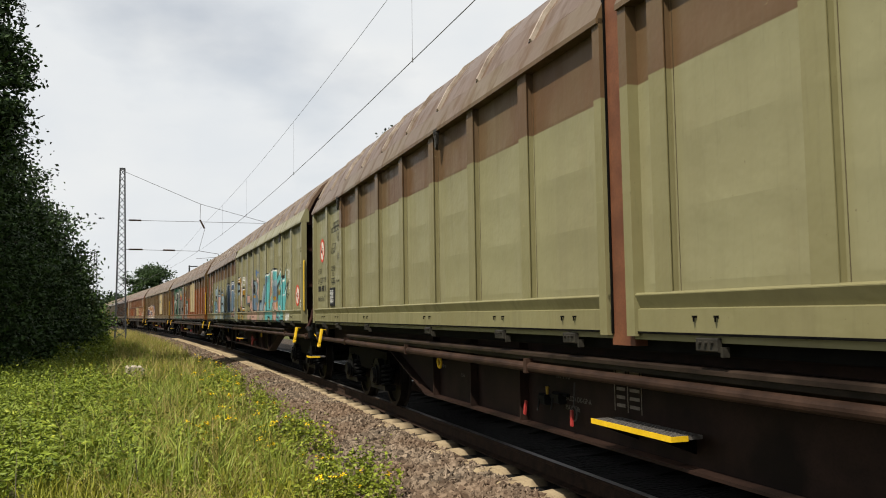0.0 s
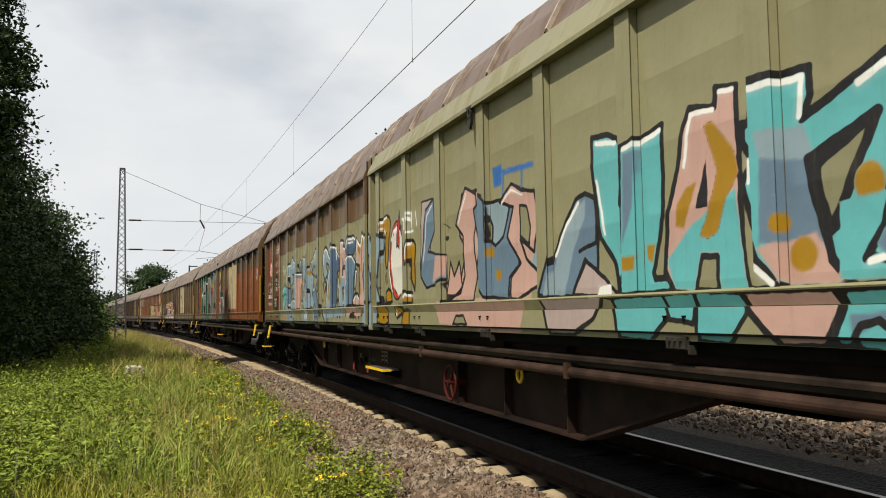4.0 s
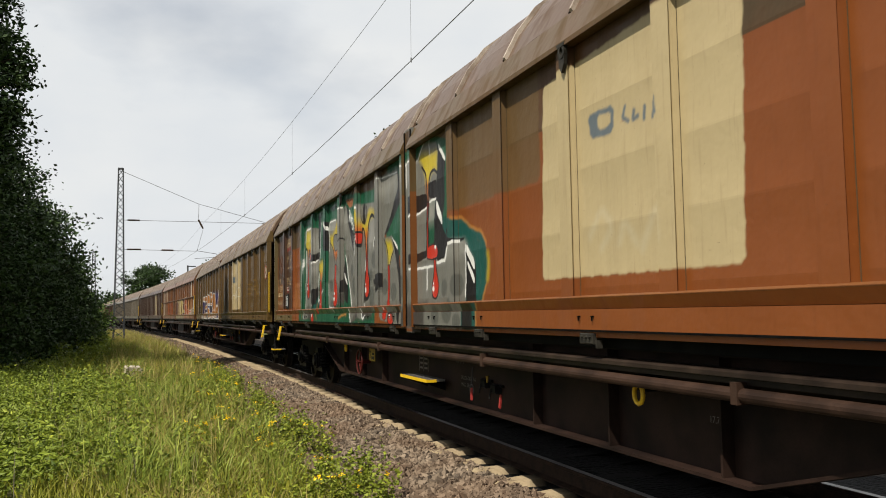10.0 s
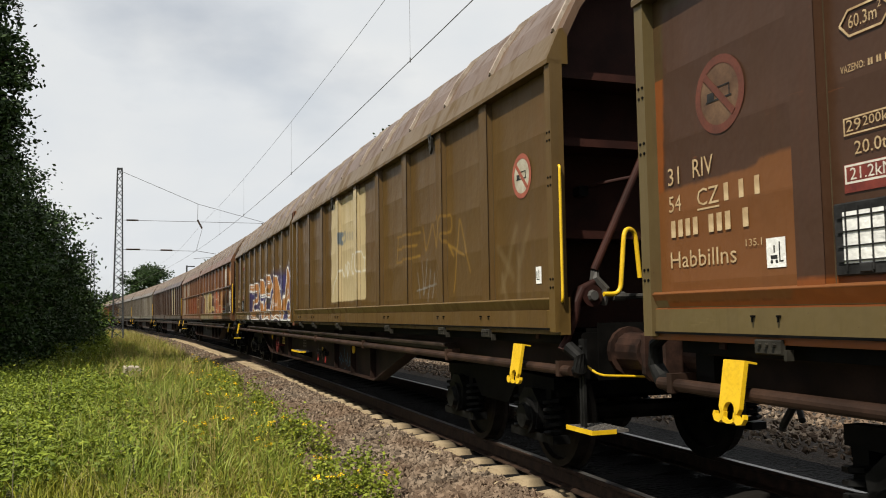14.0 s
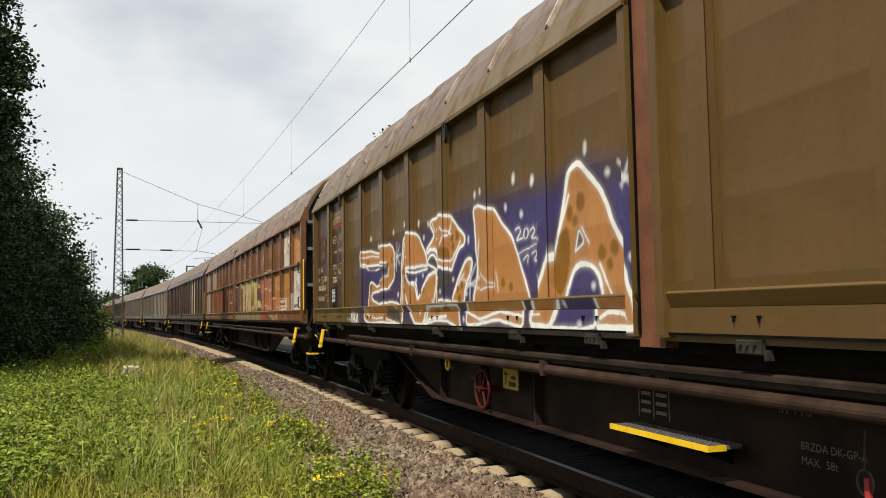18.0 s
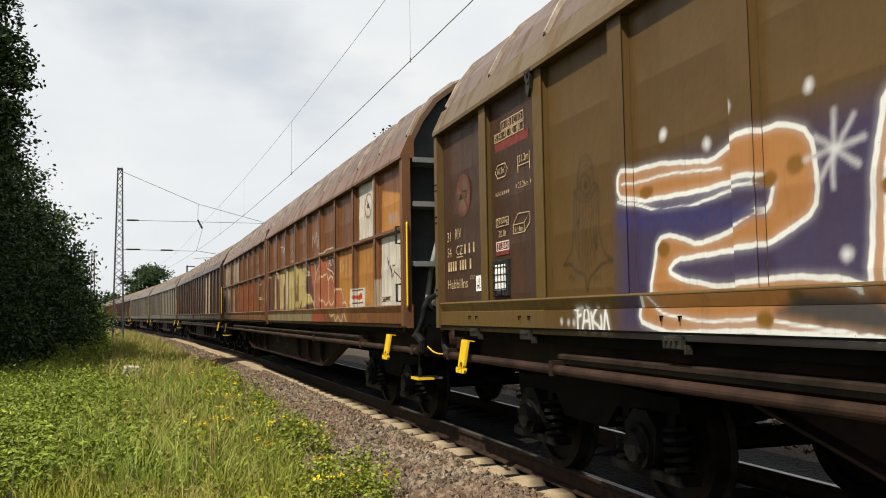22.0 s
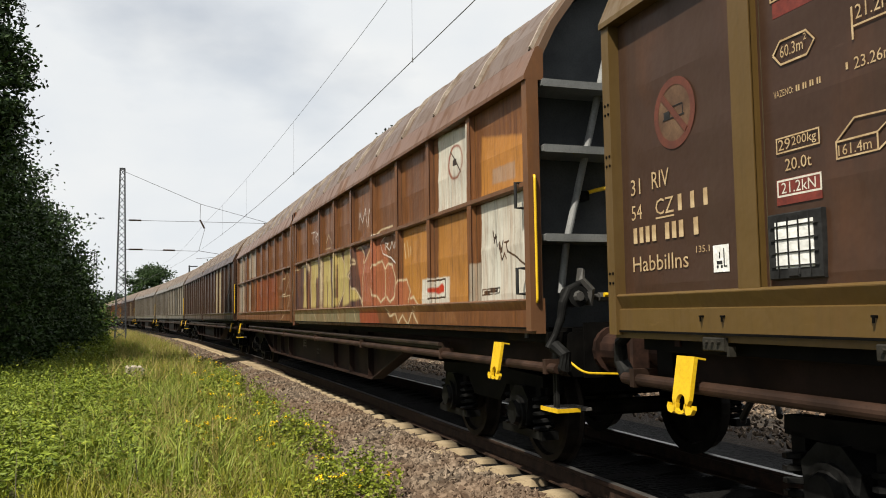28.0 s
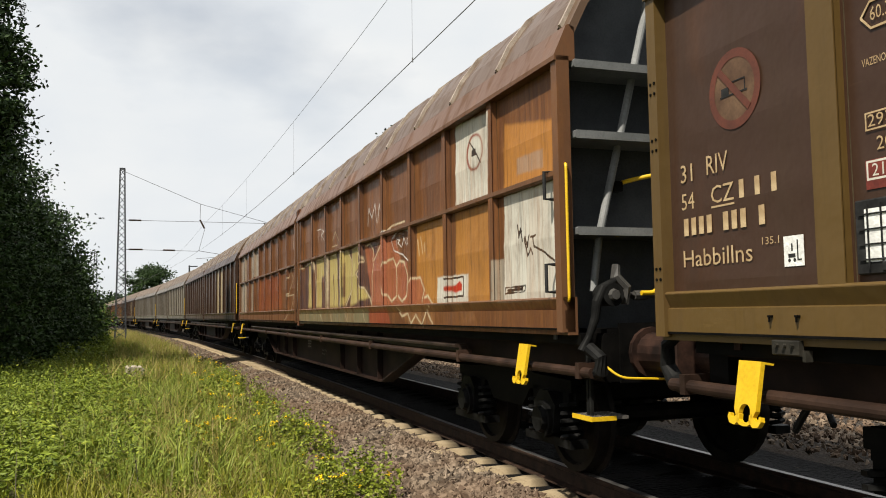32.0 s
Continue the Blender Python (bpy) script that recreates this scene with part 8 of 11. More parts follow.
def marks_faded(g):
    g.fill("rustor", [(9.813, 2.931), (10.816, 2.762), (10.794, 2.374), (9.771, 2.387)])
    g.fill("white", [(9.781, 2.323), (10.792, 2.331), (10.758, 1.452), (9.735, 1.442)])
    g.fill("wht2", [(9.59, 1.802), (9.741, 1.805), (9.735, 1.442), (9.571, 1.445)])
    g.fill("white", [(8.63, 3.182), (9.586, 3.109), (9.549, 2.379), (8.593, 2.393)])
    g.fill("rustlow", [(8.589, 2.327), (9.545, 2.303), (9.501, 1.451), (8.548, 1.452)])
    g.fill("rustlow", [(7.342, 2.332), (8.332, 2.321), (8.292, 1.441), (7.304, 1.438)])
    g.fill("ltblue", [(10.043, 2.603), (10.526, 2.598), (10.518, 2.452), (10.036, 2.471)])
    g.disc("signr", "", 9.11, 2.83, 0.205, 0.173)
    g.disc("white", "", 9.12, 2.83, 0.174, 0.149)
    g.fill("k", [(9.041, 2.86), (9.137, 2.861), (9.149, 2.794), (9.038, 2.802)])
    g.line("k", 0.019, [(8.98, 2.954), (9.27, 2.71)])
    g.fill("white", [(8.014, 1.723), (8.903, 1.72), (8.906, 1.447), (8.001, 1.445)])
    g.line("k", 0.019, [(8.284, 1.691), (8.768, 1.699), (8.776, 1.518), (8.276, 1.506), (8.284, 1.691)])
    g.fill("red", [(8.3, 1.617), (8.529, 1.623), (8.663, 1.661), (8.731, 1.631), (8.728, 1.569), (8.57, 1.551), (8.298, 1.587)])
    g.line("k", 0.019, [(10.027, 2.062), (10.058, 1.952), (10.087, 2.032), (10.13, 1.922)])
    g.line("k", 0.019, [(10.042, 2.001), (10.11, 2.002)])
    g.line("k", 0.019, [(10.18, 1.953), (10.218, 1.868), (10.252, 1.958)])
    g.line("k", 0.019, [(10.281, 1.944), (10.367, 1.948)])
    g.line("k", 0.019, [(10.321, 1.945), (10.34, 1.859)])
    g.line("k", 0.019, [(10.162, 1.943), (10.214, 1.798), (10.276, 1.852), (10.302, 1.804)])
    g.line("k", 0.019, [(10.335, 1.87), (10.526, 1.8), (10.671, 1.731)])
    g.line("k", 0.014, [(9.768, 1.557), (10.16, 1.568), (10.157, 1.522), (9.765, 1.508), (9.768, 1.557)])
    g.line("k", 0.022, [(9.819, 1.533), (10.11, 1.544)])
    g.fill("drkp", [(-0.142, 2.116), (0.655, 2.296), (2.312, 2.298), (4.84, 2.297), (5.821, 2.296), (5.941, 1.509), (4.986, 1.464), (-0.152, 1.468)])
    g.fill("fyel", [(0.715, 2.293), (1.186, 2.292), (1.284, 1.481), (0.641, 1.488)])
    g.fill("fyel", [(1.469, 2.301), (2.262, 2.301), (2.205, 2.01), (1.921, 1.998), (1.909, 1.475), (1.452, 1.48)])
    g.fill("fyel", [(2.608, 2.326), (3.145, 2.359), (3.232, 1.462), (2.587, 1.468)])
    g.fill("fyel", [(3.365, 2.298), (3.993, 2.298), (4.184, 2.091), (4.073, 1.668), (3.662, 1.48), (3.342, 1.483)])
    g.fill("fyel", [(4.19, 2.305), (4.697, 2.308), (4.615, 2.025), (4.371, 1.954), (5.159, 1.58), (4.067, 1.475)])
    g.line("drkp", 0.05, [(1.385, 2.306), (1.368, 1.481)])
    g.line("drkp", 0.06, [(2.413, 2.34), (2.392, 1.47)])
    g.line("drkp", 0.05, [(2.883, 1.979), (2.917, 1.488)])
    g.line("drkp", 0.05, [(3.722, 2.118), (3.708, 1.633)])
    g.line("drkp", 0.06, [(4.502, 1.927), (4.542, 1.47)])
    g.line("cream2", 0.024, [(-0.218, 1.496), (-0.042, 2.224), (0.655, 2.286), (1.3, 2.285), (1.452, 1.48)])
    g.line("cream2", 0.024, [(1.452, 1.48), (1.469, 2.311), (2.312, 2.307), (2.293, 1.471)])
    g.line("cream2", 0.024, [(2.49, 1.469), (2.511, 2.343), (3.301, 2.348), (3.342, 1.461)])
    g.line("cream2", 0.024, [(3.342, 1.47), (3.365, 2.311), (3.892, 2.305), (4.166, 2.135), (4.153, 1.708), (3.765, 1.479)])
    g.line("cream2", 0.024, [(4.183, 2.048), (4.249, 2.309), (4.698, 2.325), (4.921, 2.089), (4.427, 1.93), (5.242, 1.559), (5.32, 1.461)])
    g.fill("fpink", [(4.928, 2.31), (5.347, 2.219), (5.505, 2.13), (5.743, 2.246), (5.896, 2.271), (6.4, 2.355), (6.716, 1.944), (6.907, 1.967), (7.142, 1.753), (7.487, 1.755), (7.642, 1.544), (7.849, 1.447), (5.32, 1.461), (5.168, 1.836)])
    g.line("cream2", 0.022, [(4.979, 2.286), (5.267, 2.295), (5.427, 2.193), (5.374, 2.061)])
    g.line("cream2", 0.022, [(5.422, 2.058), (5.82, 2.259)])
    g.line("cream2", 0.022, [(5.32, 1.461), (5.333, 1.829), (5.421, 2.019)])
    g.line("cream2", 0.028, [(5.882, 1.899), (6.106, 2.016), (6.36, 2.029), (6.518, 1.92), (6.504, 1.57), (6.298, 1.503), (6.018, 1.617), (5.909, 1.842)])
    g.line("cream2", 0.028, [(6.518, 1.92), (6.653, 1.982), (6.844, 1.953), (6.962, 1.795), (6.915, 1.56), (6.736, 1.496), (6.57, 1.568)])
    g.line("cream2", 0.026, [(7.139, 1.687), (7.259, 1.748), (7.431, 1.748), (7.569, 1.609), (7.498, 1.483)])
    g.line("cream2", 0.026, [(7.588, 1.529), (7.696, 1.542), (7.899, 1.431)])
    g.line("cream2", 0.022, [(6.048, 2.388), (6.334, 2.433), (6.864, 2.431)])
    g.line("wh", 0.02, [(6.328, 2.271), (6.668, 2.364), (7.105, 2.289), (7.129, 2.019), (7.089, 1.922), (6.784, 2.043), (6.391, 2.123), (6.299, 2.256)])
    g.line("wh", 0.018, [(6.528, 2.159), (6.531, 2.254), (6.662, 2.225), (6.569, 2.198), (6.724, 2.144)])
    g.line("wh", 0.018, [(6.75, 2.156), (6.831, 2.246), (6.915, 2.15)])
    g.line("wh", 0.018, [(7.066, 2.232), (6.955, 2.218), (6.953, 2.16), (7.062, 2.145)])
    g.line("wh", 0.02, [(5.899, 2.372), (6.263, 2.397)])
    g.line("wh", 0.018, [(1.48, 2.842), (1.86, 2.831)])
    g.line("wh", 0.018, [(1.672, 2.839), (1.667, 2.62)])
    g.line("wh", 0.018, [(1.908, 2.625), (1.912, 2.816), (2.12, 2.766), (1.911, 2.725), (2.142, 2.605)])
    g.line("wh", 0.018, [(2.249, 2.818), (2.244, 2.621)])
    g.line("wh", 0.02, [(5.126, 2.554), (5.201, 2.785), (5.361, 2.629), (5.529, 2.804), (5.599, 2.545)])
    g.line("wh", 0.02, [(5.646, 2.54), (5.748, 2.777), (5.86, 2.537)])
    g.line("cream2", 0.018, [(2.804, 2.55), (3.04, 2.67), (3.261, 2.511)])
    g.line("cream2", 0.014, [(2.754, 2.449), (3.214, 2.446)])
    g.line("cream2", 0.02, [(7.358, 2.167), (7.408, 2.001)])
    g.line("cream2", 0.02, [(7.461, 2.19), (7.532, 2.008)])
    g.line("cream2", 0.016, [(7.591, 2.115), (7.61, 2.034)])
    g.fill("fgrn", [(-0.152, 1.411), (5.319, 1.422), (5.393, 1.229), (0.008, 1.188)])
    g.fill("fred", [(5.319, 1.422), (6.225, 1.425), (6.423, 1.219), (5.392, 1.21)])
    g.line("cream2", 0.018, [(0.73, 1.407), (0.786, 1.194)])
    g.line("cream2", 0.018, [(1.908, 1.415), (2.286, 1.205)])
    g.line("cream2", 0.018, [(2.775, 1.42), (3.001, 1.21)])
    g.line("cream2", 0.018, [(3.866, 1.412), (4.06, 1.24)])
    g.line("cream2", 0.018, [(4.984, 1.413), (5.148, 1.239)])
    g.fill("fsal", [(6.759, 1.427), (8, 1.43), (8.041, 1.234), (7.237, 1.227), (6.881, 1.325)])
    g.line("cream2", 0.024, [(6.695, 1.428), (6.881, 1.325), (7.125, 1.357), (7.238, 1.243), (7.413, 1.34), (7.628, 1.23), (7.794, 1.386), (7.992, 1.249)])
    g.line("fsal", 0.018, [(8.909, 1.515), (9.032, 1.539), (9.068, 1.471), (9.225, 1.508), (9.298, 1.464)])
    g.line("fsal", 0.018, [(8.693, 1.38), (8.821, 1.407), (8.859, 1.324)])
    g.line("fsal", 0.018, [(8.944, 1.392), (8.981, 1.319), (9.104, 1.404), (9.139, 1.324)])
    g.line("fsal", 0.018, [(8.815, 1.269), (9.138, 1.311), (9.213, 1.266)])
    g.fill("wht2", [(-11.313, 3.19), (-9.647, 3.19), (-9.61, 1.418), (-11.263, 1.379)])
    g.fill("wht2", [(-8.402, 3.19), (-6.652, 3.172), (-6.763, 2.416), (-8.389, 2.407)])
    g.fill("wht2", [(-8.387, 2.241), (-7.739, 2.234), (-7.729, 1.491), (-8.374, 1.479)])
    g.fill("rrow", [(-6.643, 2.256), (-2.781, 2.301), (-2.573, 1.52), (-6.635, 1.445)])
    g.line("cream2", 0.018, [(-1.959, 1.887), (-1.376, 2.293), (-1.082, 2.099), (-1.686, 1.756), (-1.012, 1.77), (-1.385, 1.388), (-1.963, 1.235)])
    g.line("wh", 0.018, [(-1.18, 3.186), (-1.002, 2.691)])


# ================= fittings of a wagon's near side =================
white_paint = grained("white_lettering", (0.45, 0.42, 0.36), (0.6, 0.57, 0.5), 12, 0.6, 0.0, 0.05)
dim_paint = grained("dim_lettering", (0.09, 0.08, 0.07), (0.15, 0.135, 0.12), 12, 0.6, 0.0, 0.05)
cream_paint = grained("cream_lettering", (0.3, 0.2, 0.1), (0.48, 0.36, 0.21), 12, 0.6, 0.0, 0.05)
black_paint = grained("black_lettering", (0.012, 0.012, 0.012), (0.03, 0.03, 0.03), 12, 0.6, 0.0, 0.05)
strip_red = grained("strip_red", (0.09, 0.016, 0.011), (0.17, 0.03, 0.02), 14, 0.6, 0.0, 0.05)
sign_red = grained("sign_red", (0.45, 0.035, 0.02), (0.55, 0.05, 0.03), 6, 0.5, 0.0, 0.05)
faded_red = grained("faded_sign_red", (0.07, 0.022, 0.013), (0.115, 0.032, 0.018), 6, 0.6, 0.0, 0.05)
faded_tan = grained("faded_sign_tan", (0.055, 0.026, 0.013), (0.13, 0.075, 0.04), 6, 0.6, 0.0, 0.05)
worn_red = grained("worn_sign_red", (0.2, 0.05, 0.03), (0.3, 0.085, 0.05), 6, 0.6, 0.0, 0.05)
worn_white = grained("worn_sign_white", (0.25, 0.22, 0.16), (0.42, 0.39, 0.31), 8, 0.6, 0.0, 0.05)
paper = grained("paper", (0.6, 0.6, 0.58), (0.75, 0.75, 0.72), 9, 0.8, 0.0, 0.4, (1, 1, 1), 0.02, 30)
lever_dark = grained("lever_dark", (0.005, 0.005, 0.005), (0.016, 0.016, 0.0155), 6, 0.5, 0.0, 0.1)
latch_grey = grained("latch_grey", (0.012, 0.011, 0.009), (0.034, 0.031, 0.025), 9, 0.5, 0.0, 0.1)
pull_red = grained("pull_red", (0.2, 0.016, 0.016), (0.3, 0.03, 0.026), 5, 0.5, 0.0, 0.1)
dull_yellow = grained("dull_yellow", (0.22, 0.14, 0.012), (0.34, 0.22, 0.02), 9, 0.6)
tag_blue = grained("tag_blue", (0.015, 0.05, 0.075), (0.06, 0.17, 0.23), 14, 0.6)
pole_grey = grained("pole_grey", (0.16, 0.165, 0.165), (0.24, 0.245, 0.245), 5, 0.5, 0.0, 0.1)
steel_grey = grained("lever_grey", (0.03, 0.029, 0.027), (0.075, 0.072, 0.068), 6, 0.5, 0.0, 0.1)
grating = grained("grating", (0.06, 0.055, 0.05), (0.13, 0.12, 0.11), 40, 0.7, 0.2, 0.6)
handwheel_red = grained("handwheel_red", (0.03, 0.005, 0.004), (0.06, 0.009, 0.007), 5, 0.5, 0.0, 0.1)
PLANE = W - 0.0565     # where lettering lies on the sheets


def text_mesh(words, size, mat):
    key = ("text", words, size, mat.name)
    if key not in SHARED:
        cu = bpy.data.curves.new("lettering", "FONT")
        cu.body, cu.size, cu.resolution_u = words, size, 2
        ob = new("lettering", cu)
        bpy.context.view_layer.update()
        me = bpy.data.meshes.new_from_object(ob.evaluated_get(bpy.context.evaluated_depsgraph_get()))
        bpy.data.objects.remove(ob)
        me.materials.clear()
        me.materials.append(mat)
        SHARED[key] = me
    return SHARED[key]


def on_wall(x, z, y=PLANE):
    """A pose on the near wall with its own x to the viewer's right."""
    return Matrix(((-1, 0, 0, x), (0, 0, 1, y), (0, 1, 0, z), (0, 0, 0, 1)))


def write(w, words, x, z, high, wide, mat, y=PLANE):
    """Lettering whose capitals are high metres tall, drawn out to wide metres."""
    def make():
        me = text_mesh(words, 1.0, mat).copy()
        xs, zs = [v.co.x for v in me.vertices], [v.co.y for v in me.vertices]
        me.transform(Matrix.Diagonal((wide / (max(xs) - min(xs)), high / (max(zs) - max(0.0, min(zs))), 1.0, 1.0)) @ Matrix.Translation((-min(xs), 0, 0)))
        return me
    put("lettering", shared(("fit", words, high, wide, mat.name), make), w, "", on_wall(x, z, y + 0.0015))


def digit_bars(w, x, z, high, wide, groups, mat):
    """A run of unreadable characters: one upright bar for each, with gaps between the groups."""
    cells = sum(groups) + len(groups) - 1
    step, i = wide / cells, 0
    me = plate_mesh(("digit", round(step, 4), high, mat.name), step * 0.6, high, 0.0012, mat)
    for n in groups:
        for _ in range(n):
            put("bar", me, w, "", on_wall(x - (i + 0.5) * step, z + high / 2))
            i += 1
        i += 1


def plate_mesh(key, w, h, t, mat):
    return shared(key, lambda: Build().box(-w / 2, w / 2, -h / 2, h / 2, 0, t).mesh("plate", mat))


def bar(w, x, z, width, height, mat):
    put("bar", plate_mesh(("bar", width, height, mat.name), width, height, 0.0012, mat), w, "", on_wall(x, z))


def outline(w, x0, x1, z0, z1, mat, t=0.01):
    def make():
        b = Build()
        b.box(0, x0 - x1, 0, t, 0, 0.0012)
        b.box(0, x0 - x1, z1 - z0 - t, z1 - z0, 0, 0.0012)
        b.box(0, t, t, z1 - z0 - t, 0, 0.0012)
        b.box(x0 - x1 - t, x0 - x1, t, z1 - z0 - t, 0, 0.0012)
        return b.mesh("frame_line", mat)
    put("frame_line", shared(("outline", round(x0 - x1, 4), round(z1 - z0, 4), mat.name), make), w, "", on_wall(x0, z0))


def stroke(w, pts, width, mat, y=PLANE):
    """A thin painted line through (x, z) places on the wall."""
    b = Build()
    flat_band(b, pts, [width] * len(pts), y - 0.0005, y + 0.001)
    put("painted_line", b.mesh("painted_line", mat), w)


def disc_mesh(r, inner, mat, key):
    def make():
        b, n = Build(), 32
        if inner:
            v = [(q * math.cos(6.28319 * i / n), q * math.sin(6.28319 * i / n), 0) for i in range(n) for q in (r, inner)]
            f = [(2 * i, 2 * ((i + 1) % n), 2 * ((i + 1) % n) + 1, 2 * i + 1) for i in range(n)]
        else:
            v = [(r * math.cos(6.28319 * i / n), r * math.sin(6.28319 * i / n), 0) for i in range(n)]
            f = [tuple(range(n))]
        return b.add(v, f).mesh("disc", mat)
    return shared((key, r, inner, mat.name), make)


def no_hump_sign(w, x, z, r, ring, field, label, base=PLANE):
    s = put("sign", disc_mesh(r * 0.8, 0, field, "disc"), w, label, on_wall(x, z, base))
    put("ring", disc_mesh(r, r * 0.78, ring, "ring"), s, "", pose(0, 0, 0.002))
    b = shared(("sign_truck", r), lambda: Build().box(-0.5 * r, -0.2 * r, -0.1 * r, 0.1 * r, 0.002, 0.003).box(-0.2 * r, 0.42 * r, 0.17 * r, 0.2 * r, 0.002, 0.003).box(0.4 * r, 0.43 * r, -0.1 * r, 0.2 * r, 0.002, 0.003)
               .box(-0.55 * r, 0.5 * r, -0.14 * r, -0.1 * r, 0.002, 0.003).mesh("pictogram", black_paint))
    put("pictogram", b, s)
    put("slash", shared(("slash", r, ring.name), lambda: Build().box(-0.8 * r, 0.8 * r, -0.09 * r, 0.09 * r, 0.0035, 0.005).mesh("slash", ring)), s, "", pose(0, 0, 0, 0, 0, -45))


def document_box(w, x0, x1, z0, z1):
    b = put("document_box", shared("docbox", lambda: Build().box(x0, x1, W - 0.065, W - 0.035, z0, z1, 0.006).mesh("document_box", black_paint)), w, "black wire-mesh label holder with white paper")
    put("paper", shared("docpaper", lambda: Build().box(x0 + 0.05, x1 - 0.05, W - 0.035, W - 0.031, z0 + 0.05, z1 - 0.04).mesh("paper", paper)), b)

    def grid():
        g = Build()
        for i in range(1, 5):
            xx = x0 + (x1 - x0) * i / 5
            g.box(xx - 0.003, xx + 0.003, W - 0.03, W - 0.025, z0 + 0.02, z1 - 0.02)
        for i in range(1, 5):
            zz = z0 + (z1 - z0) * i / 5
            g.box(x0 + 0.02, x1 - 0.02, W - 0.031, W - 0.026, zz - 0.003, zz + 0.003)
        return g.mesh("wire_mesh", black_paint)
    put("wire_mesh", shared("docgrid", grid), b)
    put("latch", shared("doclatch", lambda: Build().box((x0 + x1) / 2 - 0.03, (x0 + x1) / 2 + 0.03, W - 0.035, W - 0.02, z0 + 0.01, z0 + 0.05, 0.005).mesh("latch", black_paint)), b)


def flat_band(b, pts, width, y0, y1, loop=False):
    """A flat bar bent in the wall's plane along (x, z) points, with a width at each."""
    n, v = len(pts), []
    for k, (x, z) in enumerate(pts):
        (xa, za), (xb, zb) = (pts[k - 1], pts[(k + 1) % n]) if loop else (pts[max(k - 1, 0)], pts[min(k + 1, n - 1)])
        q = math.hypot(xb - xa, zb - za)
        ux, uz = -(zb - za) / q * width[k] / 2, (xb - xa) / q * width[k] / 2
        v += [(x + ux, y0, z + uz), (x - ux, y0, z - uz), (x - ux, y1, z - uz), (x + ux, y1, z + uz)]
    f = [(4 * k + c, 4 * k + (c + 1) % 4, 4 * ((k + 1) % n) + (c + 1) % 4, 4 * ((k + 1) % n) + c) for k in range(n if loop else n - 1) for c in range(4)]
    b.add(v, f if loop else f + [(0, 1, 2, 3), (4 * n - 4, 4 * n - 3, 4 * n - 2, 4 * n - 1)])


def hook_mesh():
    b = Build()
    arc = [(0.042 * math.cos(a * 0.3927), 0.062 + 0.042 * math.sin(a * 0.3927)) for a in range(9)]
    plate = [(-0.082, 0.31), (-0.08, 0.075), (-0.066, 0.05), (-0.052, 0.04)] + arc[::-1] + [(0.052, 0.04), (0.066, 0.05), (0.08, 0.075), (0.082, 0.31)]
    b.prism(plate, 0.0, 0.024, "y")
    b.box(-0.082, 0.082, -0.05, 0.0, 0.3, 0.31)
    for s in (1, -1):
        flat_band(b, [(s * 0.046, 0.056), (s * 0.052, 0.03), (s * 0.074, 0.014), (s * 0.1, 0.016), (s * 0.114, 0.034), (s * 0.112, 0.052)], [0.02, 0.036, 0.036, 0.028, 0.02, 0.01], 0.0, 0.024)
    flat_band(b, [(-0.05, 0.026), (-0.028, 0.01), (0.0, 0.005), (0.028, 0.01), (0.05, 0.026)], [0.02, 0.018, 0.016, 0.018, 0.02], 0.0, 0.024)
    return b.mesh("jacking_hook", yellow_paint)


def handwheel(w, x, z, mat):
    b = Build()
    b.tube([(0.17 * math.cos(a * 0.2618), 0, 0.17 * math.sin(a * 0.2618)) for a in range(-1, 27)], 0.014, 8, False)
    for a in (0, 2.094, 4.189):
        b.tube([(0, 0, 0), (0.17 * math.cos(a), 0, 0.17 * math.sin(a))], 0.012, 6)
    b.tube([(0, -0.16, 0), (0, 0.03, 0)], 0.03, 8)
    put("handwheel", shared(("handwheel", mat.name), lambda: b.mesh("handwheel", mat)), w, "red brake handwheel", pose(x, 1.33, z))


def grab_rail(w, x, z0, z1, y, out, mat=None):
    b = Build().tube(bent([(x + 0.05, y - 0.04, z0), (x + out, y, z0), (x + out, y, z1), (x + 0.05, y - 0.04, z1)], 0.035), 0.0105, 8)
    put("grab_rail", shared(("grab", x, z0, z1, out), lambda: b.mesh("grab_rail", mat or yellow_paint)), w, "yellow steel grab rail")


